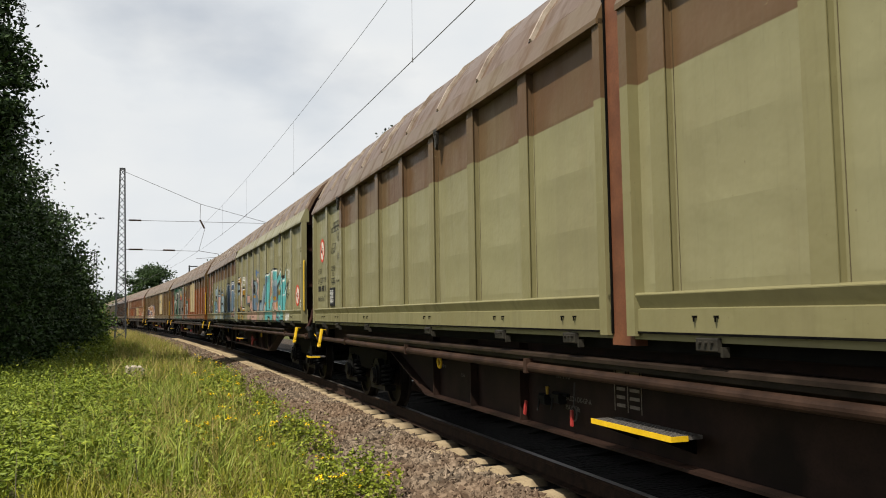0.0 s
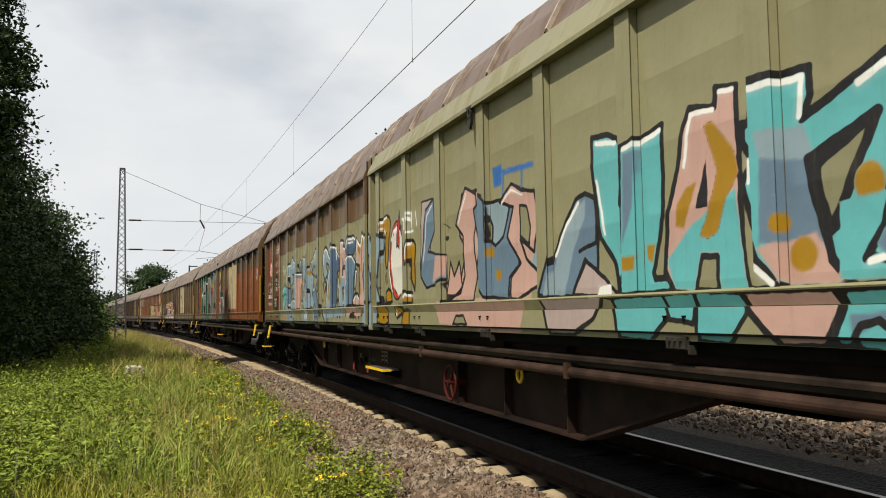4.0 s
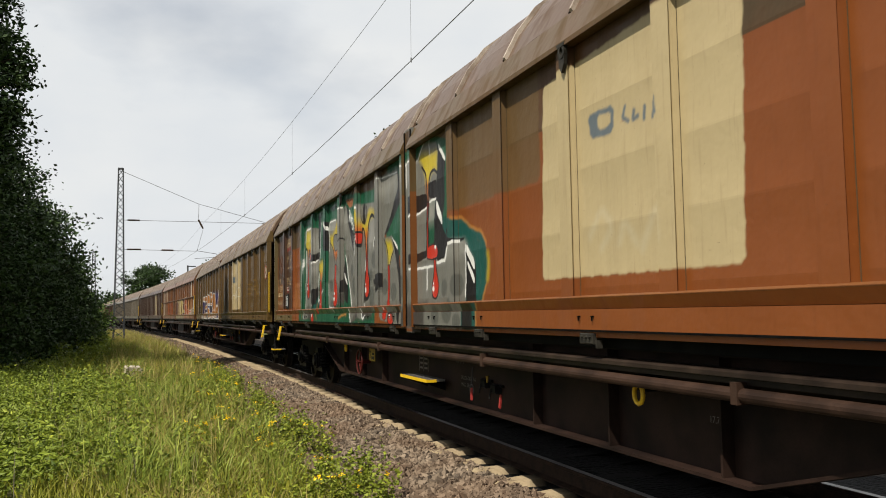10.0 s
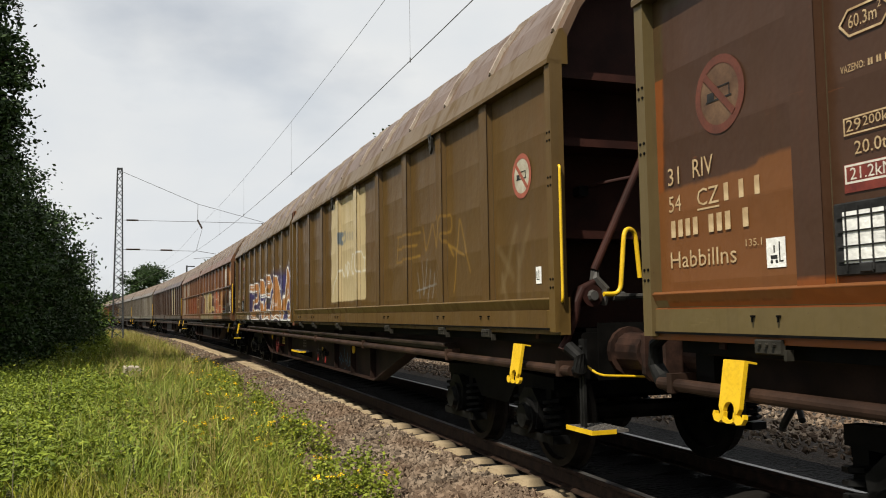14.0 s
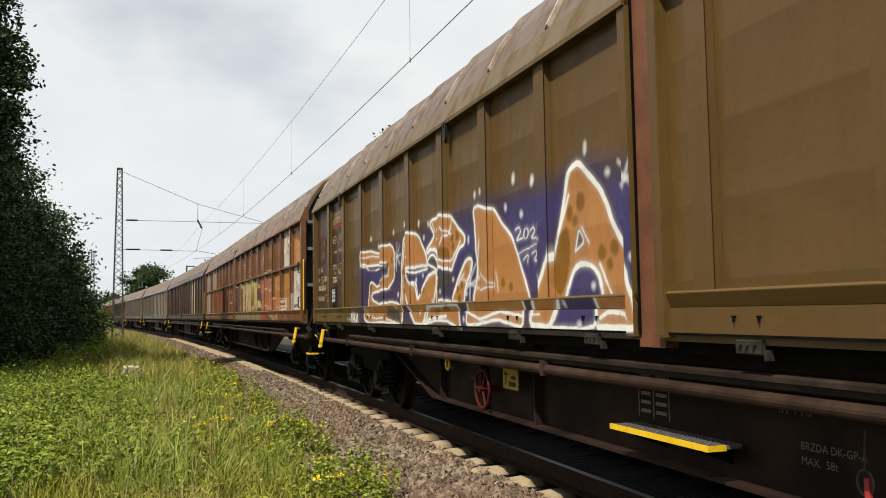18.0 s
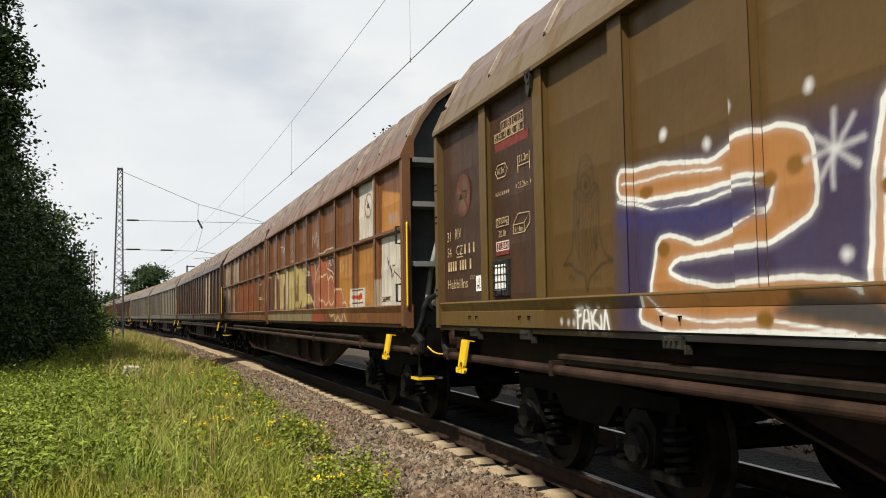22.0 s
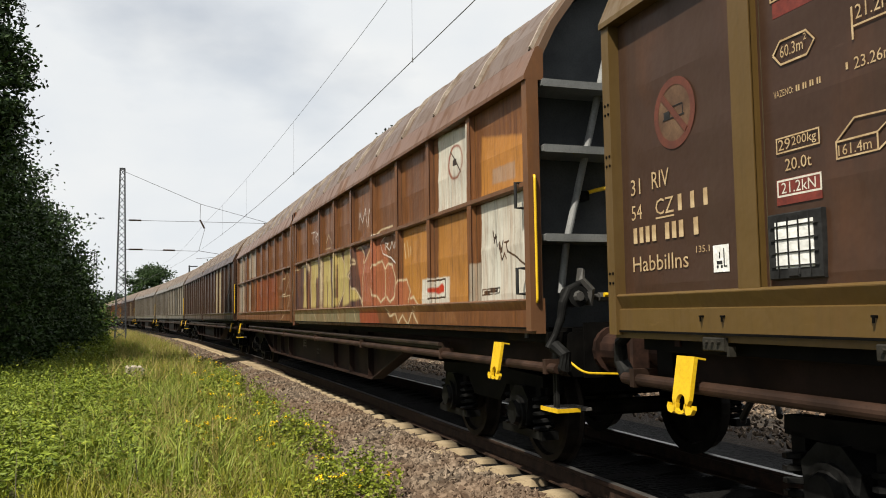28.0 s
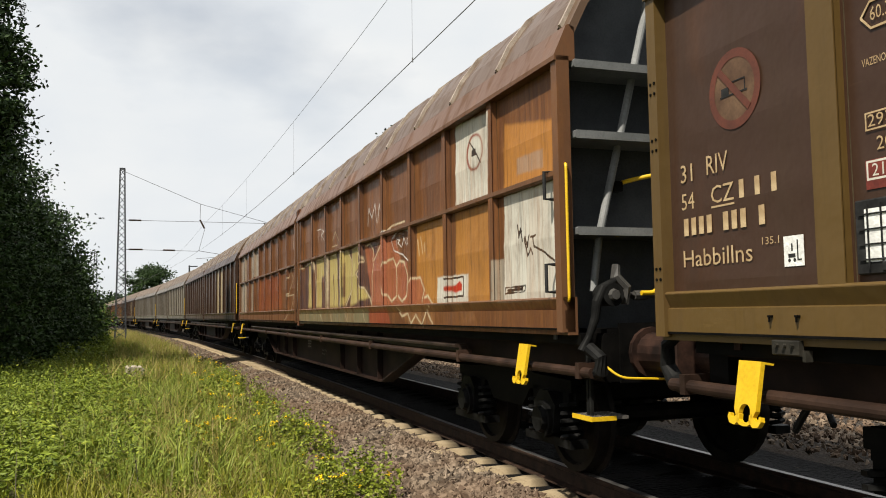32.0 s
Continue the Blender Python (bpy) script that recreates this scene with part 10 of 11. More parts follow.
# ================= the train =================
STARTS = [-19.16, 4.1, 27.22, 50.68] + [73.97 + 23.26 * i for i in range(10)]
olive_spray = body_paint("olive_sprayed", (0.2, 0.19, 0.105), (0.09, 0.05, 0.025), painted=True, rust=0.04, grime=0.12)
orange_spray = body_paint("orange_sprayed", (0.165, 0.048, 0.0105), (0.045, 0.03, 0.012), painted=True, rust=0.04, grime=0.12)
brown_spray = body_paint("brown_sprayed", (0.082, 0.047, 0.0135), painted=True, rust=0.1, grime=0.22)
rusty_spray = body_paint("rusty_sprayed", (0.105, 0.042, 0.017), painted=True, rust=0.3, grime=0.15, rust_colour=(0.31, 0.125, 0.031), drips=0.8)
red_bay = body_paint("red_bay_paint", (0.125, 0.026, 0.0125), rust=0.1, grime=0.2)
olive_rib = body_paint("olive_rib_paint", (0.172, 0.16, 0.08), (0.092, 0.0544, 0.0288), rust=0.06, grime=0.2)
olive_plain_rib = body_paint("olive_plain_rib_paint", (0.184, 0.172, 0.092), rust=0.06, grime=0.2)
olive_plain_spray = body_paint("olive_plain_sprayed", (0.2, 0.19, 0.105), painted=True, rust=0.04, grime=0.12)
silver = body_paint("silver_sprayed_post", (0.13, 0.128, 0.112), rust=0.05, grime=0.3)
blue_post = body_paint("blue_sprayed_post", (0.16, 0.205, 0.215), (0.19, 0.18, 0.1), edge=2.55, rust=0.05, grime=0.2)
umber_rib = body_paint("umber_rib_paint", (0.1, 0.074, 0.03), rust=0.12, grime=0.3)
orange_rib = body_paint("orange_rib_paint", (0.14, 0.05, 0.0135), (0.08, 0.055, 0.023), rust=0.1, grime=0.3)
brown_rib = body_paint("brown_rib_paint", (0.094, 0.057, 0.0165), rust=0.1, grime=0.3)
rusty_rib = body_paint("rusty_rib_paint", (0.12, 0.058, 0.029), rust=0.4, grime=0.35, rust_colour=(0.24, 0.096, 0.024))


def plain_end(base):
    return lambda x0, x1: base


a = wagon(STARTS[0], "olive sliding-wall freight wagon with a brown upper band", olive, roof_paint=roof_brown, end_paint=end_red, rib_paint=olive_rib, far_end=10.99, far_rib=olive_plain_rib,
          panel_paint=lambda x0, x1: olive_plain if x0 > 8.5 else olive)
fittings(a, mirror=True)
end_gear(a, end_red, end_red, end_red)
girder_text(a, 2.2)
data_panel(a, black_paint, sign_red, white_paint, "red and white", early=True)

b = wagon(STARTS[1], "olive sliding-wall freight wagon covered in blue and pink graffiti", olive, olive_spray, picture(marks_blue, 0.002, 0, 0.15), (-9.9, 8.6), roof_paint=roof_brown, end_paint=end_red, rib_paint=olive_rib,
          near_end=-10.93, far_rib=umber_rib, post_paint=blue_post, near_rib=olive_plain_rib, near_spray=olive_plain_spray, panel_paint=lambda x0, x1: red_bay if x0 > 8.5 else olive_plain if x1 < 0.3 else olive)
fittings(b, mirror=True, tail=-11.0, step_z=0.55)
handwheel(b, -2.45, 0.66, handwheel_red)
end_gear(b, yellow_paint, end_red, end_red)
warning_signs(b)
sill_patch(b)
girder_text(b, 2.2)
sticker(b, -10.565, 1.585)
data_panel(b, white_paint, sign_red, white_paint, "red and white", plate=black_paint)
no_hump_sign(b, -10.205, 1.752, 0.215, sign_red, white_paint, "red and white round no-humping sign")

c = wagon(STARTS[2], "orange-brown sliding-wall freight wagon with silver and green graffiti", orange, orange_spray, picture(marks_silver, 0.003, 1, 0.15), (-7.0, 10.93), roof_paint=roof_brown, end_paint=end_red, rib_paint=orange_rib, post_paint=silver, near_end=-10.68, slip=0.22, far_rib=umber_rib)
fittings(c, True, handwheel_red, tail=-10.75, step_z=0.54)
end_gear(c, end_red, end_red, end_red)
girder_text(c)
sill_patch(c)
sticker(c, -10.38, 1.6)
data_panel(c, cream_paint, faded_red, faded_tan, "faded red", warn=strip_red)
no_hump_sign(c, -10.03, 2.48, 0.205, worn_red, worn_white, "faded round no-humping sign")

d = wagon(STARTS[3], "brown sliding-wall freight wagon with orange and violet graffiti", brown, brown_spray, near_end=-11.04, slip=-0.05, spray=picture(marks_violet, 0.0018, 1, 0.25), reach=(-10.93, 8.6), roof_paint=roof_brown, end_paint=end_red, rib_paint=brown_rib,
          panel_paint=lambda x0, x1: dark_brown if x0 > 8.5 else brown)
fittings(d, True, handwheel_red, tail=-11.12, step_z=0.53)
end_gear(d, end_red, end_red, end_red)
girder_text(d)
girder_tag(d)
sticker(d, -10.72, 1.636)
data_panel(d, cream_paint, faded_red, faded_tan, "faded red", warn=strip_red)
no_hump_sign(d, -10.45, 2.44, 0.18, worn_red, worn_white, "faded round no-humping sign")

e = wagon(STARTS[4], "rusty brown freight wagon with white doors and faded graffiti", rusty, rusty_spray, picture(marks_faded, 0.002, 0, 0.0), (-10.97, 10.97), roof_paint=roof_brown, end_paint=end_grey, rib_paint=rusty_rib, fine=0.0125, half_rib=0.05, near_end=-10.85, slip=0.12)
fittings(e, False, tail=-10.92, step_z=0.62, step_wide=0.28)
end_gear(e, yellow_paint, pole_grey, lever_dark)
girder_text(e)
for half in ((-10.85, 0.17), (0.4, 11.08)):
    put("mid_rail", Build().prism([(W - 0.09, 2.332), (W - 0.02, 2.327), (W + 0.0, 2.342), (W + 0.0, 2.377), (W - 0.09, 2.392)], *half).mesh("mid_rail", rusty_rib), e)
for z0, z1 in ((2.18, 2.38), (1.5, 1.7)):
    put("door_handle", Build().tube([(-10.72, W - 0.05, z0), (-10.72, W + 0.03, z0), (-10.72, W + 0.03, z1), (-10.72, W - 0.05, z1)], 0.014, 8).mesh("door_handle", black_paint), e, "black bent door handle")

for i, (p, say) in enumerate([(dark_brown, "dark brown"), (grey_brown, "grey-brown"), (grey_brown, "grey-brown"), (dark_brown, "dark brown"), (rusty, "rusty brown"), (dark_brown, "dark brown"),
                              (brown, "brown"), (dark_brown, "dark brown"), (grey_brown, "grey-brown")]):
    w = wagon(STARTS[5 + i], say + " weathered sliding-wall freight wagon", p, roof_paint=roof_brown, end_paint=end_red,
              panel_paint=(lambda x0, x1: cream_bay if -7.6 < x0 < -5.0 else p) if i in (0, 3, 5) else (lambda x0, x1: pale_bay if x0 < 0 else p) if i in (1, 4) else None)
    fittings(w, False)


# ================= ground =================
def ground_z(off):
    """Height of the ground off metres to the left of the track's middle."""
    pts = [(-400, -0.35), (-6, -0.35), (-3.4, -0.3), (-1.35, -0.25), (1.35, -0.245), (1.7, -0.3), (2.45, -0.45), (3.2, -0.36), (6, -0.3), (15, -0.25), (400, -0.2)]
    for (a, za), (b, zb) in zip(pts, pts[1:]):
        if a <= off <= b:
            return za + (zb - za) * (off - a) / (b - a)
    return -0.3


def strip(name, offs, stations, mat, rise=0.0, wobble=0.0):
    rng = np.random.default_rng(5)
    v, f = [], []
    for s in stations:
        for o in offs:
            p = along(s, o, ground_z(o) + rise + (rng.random() - 0.5) * wobble)
            v.append(tuple(p))
    n = len(offs)
    for i in range(len(stations) - 1):
        for j in range(n - 1):
            a = i * n + j
            f.append((a, a + 1, a + n + 1, a + n))
    return raw_mesh(name, v, [x[::-1] for x in f], mat, True)


soil = Mat("meadow_soil", 0.95)
c = soil.mix(soil.step(soil.noise(0.5, 6), 0.35, 0.65), (0.045, 0.06, 0.016), (0.1, 0.1, 0.03))
c = soil.mix(soil.times(soil.step(soil.noise(9, 5), 0.4, 0.7), 0.6), c, (0.05, 0.04, 0.02))
soil.bump(soil.noise(18, 4), 0.6, 0.06)
soil = soil.done(c)
ballast = Mat("ballast_bed", 0.9)
vor = ballast.node("TexVoronoi", Scale=22.0)
ballast.link(ballast.coords(), vor.inputs["Vector"])
c = ballast.mix(ballast.step(vor.outputs["Distance"], 0.0, 0.5), (0.12, 0.095, 0.075), (0.03, 0.024, 0.018))
c = ballast.mix(ballast.times(ballast.step(ballast.noise(3, 5), 0.4, 0.7), 0.5), c, (0.08, 0.052, 0.034))
ballast.bump(vor.outputs["Distance"], 0.9, 0.04)
ballast = ballast.done(c)

far_x = [-120, -60, -30, -15, -5, 0] + [2.0 * i for i in range(1, 60)] + [130, 160, 220, 320, 500, 900, 1800]
g = new("ground", strip("ground", [-900, -300, -100, -40, -15, -6.0, -3.4, -1.35, 1.35, 1.7, 2.1, 2.45, 2.8, 3.2, 4, 5, 6, 8, 11, 15, 22, 40, 100, 300, 900], far_x, soil))
tagged(g, "grassy meadow ground beside the railway", "ground", "", "structure")
b0 = new("ballast_bed", strip("ballast_bed", [-6.0, -4.6, -3.4, -2.4, -1.35, -0.7, 0, 0.7, 1.35, 1.7, 2.1, 2.45, 2.7], far_x, ballast, 0.02, 0.02))
tagged(b0, "grey-brown crushed stone track ballast", "ballast", "", "structure")

# oil stain and the train's shade both go into this near-black colour
bed = Mat("oily_shaded_ballast", 0.9)
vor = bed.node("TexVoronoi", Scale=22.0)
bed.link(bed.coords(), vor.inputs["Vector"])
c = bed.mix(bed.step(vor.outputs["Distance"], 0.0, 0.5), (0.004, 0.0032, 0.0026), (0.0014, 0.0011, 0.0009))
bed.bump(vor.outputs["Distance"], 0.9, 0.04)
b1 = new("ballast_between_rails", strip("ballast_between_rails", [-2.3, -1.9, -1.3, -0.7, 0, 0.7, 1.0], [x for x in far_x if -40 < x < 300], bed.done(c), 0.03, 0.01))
tagged(b1, "dark oil-stained ballast between the rails with the train's shade painted in", "ballast", "", "structure")

# rails and sleepers
RAIL = [(-0.075, -0.17), (0.075, -0.17), (0.075, -0.158), (0.012, -0.14), (0.009, -0.045), (0.036, -0.032), (0.036, -0.006), (0.03, 0.0), (-0.03, 0.0), (-0.036, -0.006), (-0.036, -0.032),
        (-0.009, -0.045), (-0.012, -0.14), (-0.075, -0.158)]
track = tagged(new("railway_track"), "straight steel rails on pale concrete sleepers", "railway track", "", "structure")
stations = [-40.0] + [float(s) for s in range(-30, 90, 3)] + [100, 120, 150, 180, 220, 260, 320]
for off in (0.753, -0.753):
    n = len(RAIL)
    v = [along(s, off + a, z) for s in stations for a, z in RAIL]
    bb = Build()
    bb.v = [tuple(p) for p in v]
    for i in range(len(stations) - 1):
        for j in range(n):
            bb.f.append((i * n + j, i * n + (j + 1) % n, (i + 1) * n + (j + 1) % n, (i + 1) * n + j))
            bb.k.append(1 if j == 7 else 0)
    put("rail", bb.mesh("rail", [rail_side, rail_top]), track)


sc = Mat("sleeper_concrete", 0.9)
c = sc.mix(sc.step(sc.noise(5, 5), 0.35, 0.65), (0.22, 0.165, 0.1), (0.38, 0.3, 0.19))
c = sc.mix(sc.times(sc.step(sc.noise(70, 3), 0.45, 0.75), 0.35), c, (0.12, 0.085, 0.05))
# between the rails: brake-dust stain, with the train's shade put into the colour
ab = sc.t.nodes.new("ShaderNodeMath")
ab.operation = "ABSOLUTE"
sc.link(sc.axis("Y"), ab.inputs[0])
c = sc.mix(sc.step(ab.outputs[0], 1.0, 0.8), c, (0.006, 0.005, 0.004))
sc.bump(sc.noise(70, 3), 0.35, 0.01)
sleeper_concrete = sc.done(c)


def sleeper_mesh(seed):
    b, jit = Build(), random.Random(seed)
    prof = [(-1.3, -0.22), (-1.3, -0.02), (-1.26, 0.0), (-0.95, 0.015), (-0.55, 0.015), (-0.3, -0.03), (0.3, -0.03), (0.55, 0.015), (0.95, 0.015), (1.26, 0.0), (1.3, -0.02), (1.3, -0.22)]
    n = len(prof)
    v = [(x, y, z) for x, dz in ((-0.15, -0.055), (-0.095, 0.0), (0.095, 0.0), (0.15, -0.055)) for y, z0 in prof for z in (z0 + (dz if z0 > -0.2 else 0),)]
    v = [(x + jit.uniform(-0.014, 0.014), y + jit.uniform(-0.02, 0.02), z + (jit.uniform(-0.014, 0.006) if z > -0.2 else 0)) for x, y, z in v]
    f = [(r * n + i, r * n + (i + 1) % n, (r + 1) * n + (i + 1) % n, (r + 1) * n + i) for r in range(3) for i in range(n)]
    f += [tuple(range(n)), tuple(range(4 * n - 1, 3 * n - 1, -1))]
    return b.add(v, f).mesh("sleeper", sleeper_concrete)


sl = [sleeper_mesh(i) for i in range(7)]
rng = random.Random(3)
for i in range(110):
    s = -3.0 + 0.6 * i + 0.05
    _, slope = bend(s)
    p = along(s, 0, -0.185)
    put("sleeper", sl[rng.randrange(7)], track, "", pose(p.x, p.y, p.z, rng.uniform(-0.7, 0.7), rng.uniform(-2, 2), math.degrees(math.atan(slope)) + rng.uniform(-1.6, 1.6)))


# ================= overhead line =================
def mast(s, off, height, width, label):
    base = along(s, off, ground_z(off))
    m = tagged(new("catenary_mast"), label, "mast", "catenary masts")
    m.matrix_basis = pose(base.x, base.y, base.z)
    for sx in (1, -1):
        for sy in (1, -1):
            b = Build()
            w0, w1 = width, width * 0.42
            b.tube([(sx * w0 / 2, sy * w0 / 2, 0), (sx * w1 / 2, sy * w1 / 2, height)], 0.05, 4)
            put("corner_leg", b.mesh("corner_leg", galvanised), m)
    b = Build()
    k = int(height / 0.42)
    for i in range(k):
        z0, z1 = i * height / k, (i + 1) * height / k
        wa, wb = (width * (1 - 0.58 * z / height) / 2 for z in (z0, z1))
        for a in range(4):
            ca, sa = [(1, 1), (-1, 1), (-1, -1), (1, -1)][a], [(-1, 1), (-1, -1), (1, -1), (1, 1)][a]
            if (i + a) % 2:
                ca, sa = sa, ca
            b.tube([(ca[0] * wa, ca[1] * wa, z0), (sa[0] * wb, sa[1] * wb, z1)], 0.024, 4, False)
    put("lattice", b.mesh("lattice", galvanised), m, "diagonal steel lattice bars")
    put("foundation", Build().box(-0.45, 0.45, -0.45, 0.45, -0.4, 0.06).mesh("foundation", concrete), m)
    put("cap", Build().box(-width * 0.26, width * 0.26, -width * 0.26, width * 0.26, height - 0.05, height + 0.03).mesh("cap", galvanised), m)
    return m


MAST_S = 55.0
m1 = mast(MAST_S, 4.85, 10.75, 0.62, "tall grey lattice steel catenary mast in the grass")
mast(110.0, 5.1, 9.6, 0.62, "grey lattice steel catenary mast farther along the line")
wires = tagged(new("overhead_line"), "overhead contact line with droppers above the track", "overhead line")
insulator = grained("insulator", (0.03, 0.02, 0.015), (0.07, 0.045, 0.03), 9, 0.3)


def cable(name, pts, r=0.008, mat=None):
    put(name, Build().tube(pts, r, 6).mesh(name, mat or wire_metal), wires)


def contact_z(s):
    return 5.73 - 0.0016 * max(s - 14, 0) - 0.004 * max(14 - s, 0)


def messenger_z(s):
    if s < 55:
        return 7.42 - 0.0016 * s - 0.00006 * s * s
    return 7.15 - 0.8 * math.sin(min((s - 55) / 55, 1.0) * math.pi) if s < 110 else 7.15


cable("contact_wire", [along(s, 0.0, contact_z(s)) for s in range(-30, 200, 4)], 0.0075)
cable("messenger_wire", [along(s, 0.0, messenger_z(s)) for s in range(-30, 200, 4)], 0.0048)
for s in (2.5, 13.8, 26.0, 37.2, 46.0):
    cable("dropper", [along(s, 0, contact_z(s)), along(s, 0, messenger_z(s))], 0.003)
    cable("dropper_clip", [along(s, 0, contact_z(s) - 0.03), along(s, 0, contact_z(s) + 0.05)], 0.014)


def at_mast(y, z):
    return (MAST_S, y, z)


YM = along(MAST_S, 4.85).y
cable("span_wire", [at_mast(YM, 10.35), at_mast(-1.94, 8.4), at_mast(-6.06, 7.3)], 0.014)
cable("cross_span", [at_mast(YM, 7.3), at_mast(-6.06, 7.25)], 0.014)
cable("cross_span", [at_mast(YM, 5.5), at_mast(-1.8, 5.42)], 0.014)
cable("insulator", [at_mast(YM - 0.4, 7.3), at_mast(YM - 1.1, 7.3)], 0.05, insulator)
cable("insulator", [at_mast(YM - 0.4, 5.5), at_mast(YM - 1.2, 5.5)], 0.05, insulator)
cable("insulator", [at_mast(YM - 2.4, 5.47), at_mast(YM - 3.1, 5.46)], 0.05, insulator)
cable("hanger", [at_mast(-1.94, 8.4), at_mast(-1.92, 7.35)], 0.014)
cable("insulator", [at_mast(-1.92, 7.4), at_mast(-2.2, 6.85)], 0.06, insulator)
cable("hanger", [at_mast(-2.2, 6.8), at_mast(-1.85, 5.45)], 0.012)
cable("steady_arm", [at_mast(-1.8, 5.45), at_mast(-3.05, 5.25)], 0.016)
cable("steady_arm", [at_mast(-3.05, 5.25), at_mast(-3.03, 5.05), at_mast(-1.7, 4.95)], 0.014)
cable("insulator", [at_mast(-5.9, 7.25), at_mast(-6.05, 7.0)], 0.05, insulator)
sig = tagged(new("signal_post"), "slim grey signal post with a short arm", "signal post")
sig.matrix_basis = pose(100.0, -2.35, 0)
put("post", Build().tube([(0, 0, -0.4), (0, 0, 7.1)], 0.09, 8).mesh("post", galvanised), sig)
put("arm", Build().tube([(0, 0, 7.0), (0, -0.9, 7.0)], 0.06, 6).mesh("arm", galvanised), sig)

# ================= trees =================
leaf_green = Mat("leaf_green", 0.55)
c = leaf_green.mix(leaf_green.island(), (0.008, 0.02, 0.004), (0.034, 0.064, 0.013))
leaf_green.p.inputs["Subsurface Weight"].default_value = 0.0
leaf_green = leaf_green.done(c)
bark = grained("bark", (0.05, 0.04, 0.03), (0.12, 0.1, 0.08), 6, 0.9, 0.0, 0.6, (3, 3, 0.6))


def tree(x, y, height, spread, count, seed, label, low=0.1, leaf=0.16, droop=0.0, base=-0.3, mat=None):
    """A tree: a tapered trunk, limbs and a crown of many small leaves round clumps at the limbs' ends."""
    r = np.random.default_rng(seed)
    t = tagged(new("tree"), label, "tree")
    t.matrix_basis = pose(x, y, base)
    top = Vector((r.uniform(-0.4, 0.4), r.uniform(-0.4, 0.4), height * 0.93))
    b = Build()
    rad = height * 0.018 + 0.03
    line = [(0, 0, -0.3), (0, 0, 0), tuple(top * 0.35 + Vector((0.1, 0, 0))), tuple(top * 0.7), tuple(top)]
    b.tube(line, [rad * 1.4, rad * 1.15, rad * 0.8, rad * 0.4, rad * 0.1], 8)
    put("trunk", b.mesh("trunk", bark), t)
    limbs, clumps = Build(), []
    k = int(10 + height * 2.2)
    for i in range(k):
        h = low + (1 - low) * (i + r.random()) / k
        a = r.uniform(0, 6.283)
        reach = spread * (0.35 + 0.75 * math.sin(math.pi * min(1.0, (0.18 + 0.82 * (1 - h)))) ** 0.8) * r.uniform(0.55, 1.1)
        p0 = top * h
        p1 = p0 + Vector((math.cos(a) * reach, math.sin(a) * reach, reach * r.uniform(-0.1, 0.45)))
        if p1.z < 0.4:
            p1.z = 0.4
        pm = (p0 + p1) / 2 + Vector((0, 0, reach * 0.12))
        limbs.tube([p0, pm, p1], [rad * 0.35, rad * 0.2, rad * 0.06], 5, False)
        for _ in range(4):
            q = p0.lerp(p1, r.uniform(0.35, 1.05)) + Vector(r.normal(0, 0.12 * spread, 3))
            clumps.append((q, spread * r.uniform(0.14, 0.3)))
    put("limbs", limbs.mesh("limbs", bark), t)
    n = count // len(clumps)
    cen = np.concatenate([np.array(q)[None, :] + r.normal(0, 1, (n, 3)) * np.array([1, 1, 0.75]) * cr * 0.62 for q, cr in clumps])
    cen[:, 2] -= droop * r.random(len(cen)) ** 2
    cen[:, 2] = np.maximum(cen[:, 2], 0.05)
    put("crown", leaf_mesh(cen, leaf, r, mat or leaf_green), t, "uneven green crown of small leaves")
    return t


def leaf_mesh(cen, size, r, mat, flat=0.6, wide=0.3):
    """Small folded leaves at the places given."""
    n = len(cen)
    a = r.normal(0, 1, (n, 3))
    a[:, 2] *= flat
    a /= np.linalg.norm(a, axis=1)[:, None]
    c = np.cross(a, r.normal(0, 1, (n, 3)))
    c /= np.linalg.norm(c, axis=1)[:, None]
    d = np.cross(a, c)
    s = size * (0.6 + 0.8 * r.random((n, 1)))
    v = np.stack([cen - a * s * 0.5, cen + c * s * wide + d * s * 0.08, cen + a * s * 0.55, cen - c * s * wide + d * s * 0.08], 1).reshape(-1, 3)
    f = np.arange(4 * n).reshape(n, 4)
    return raw_mesh("leaves", v, f, mat)


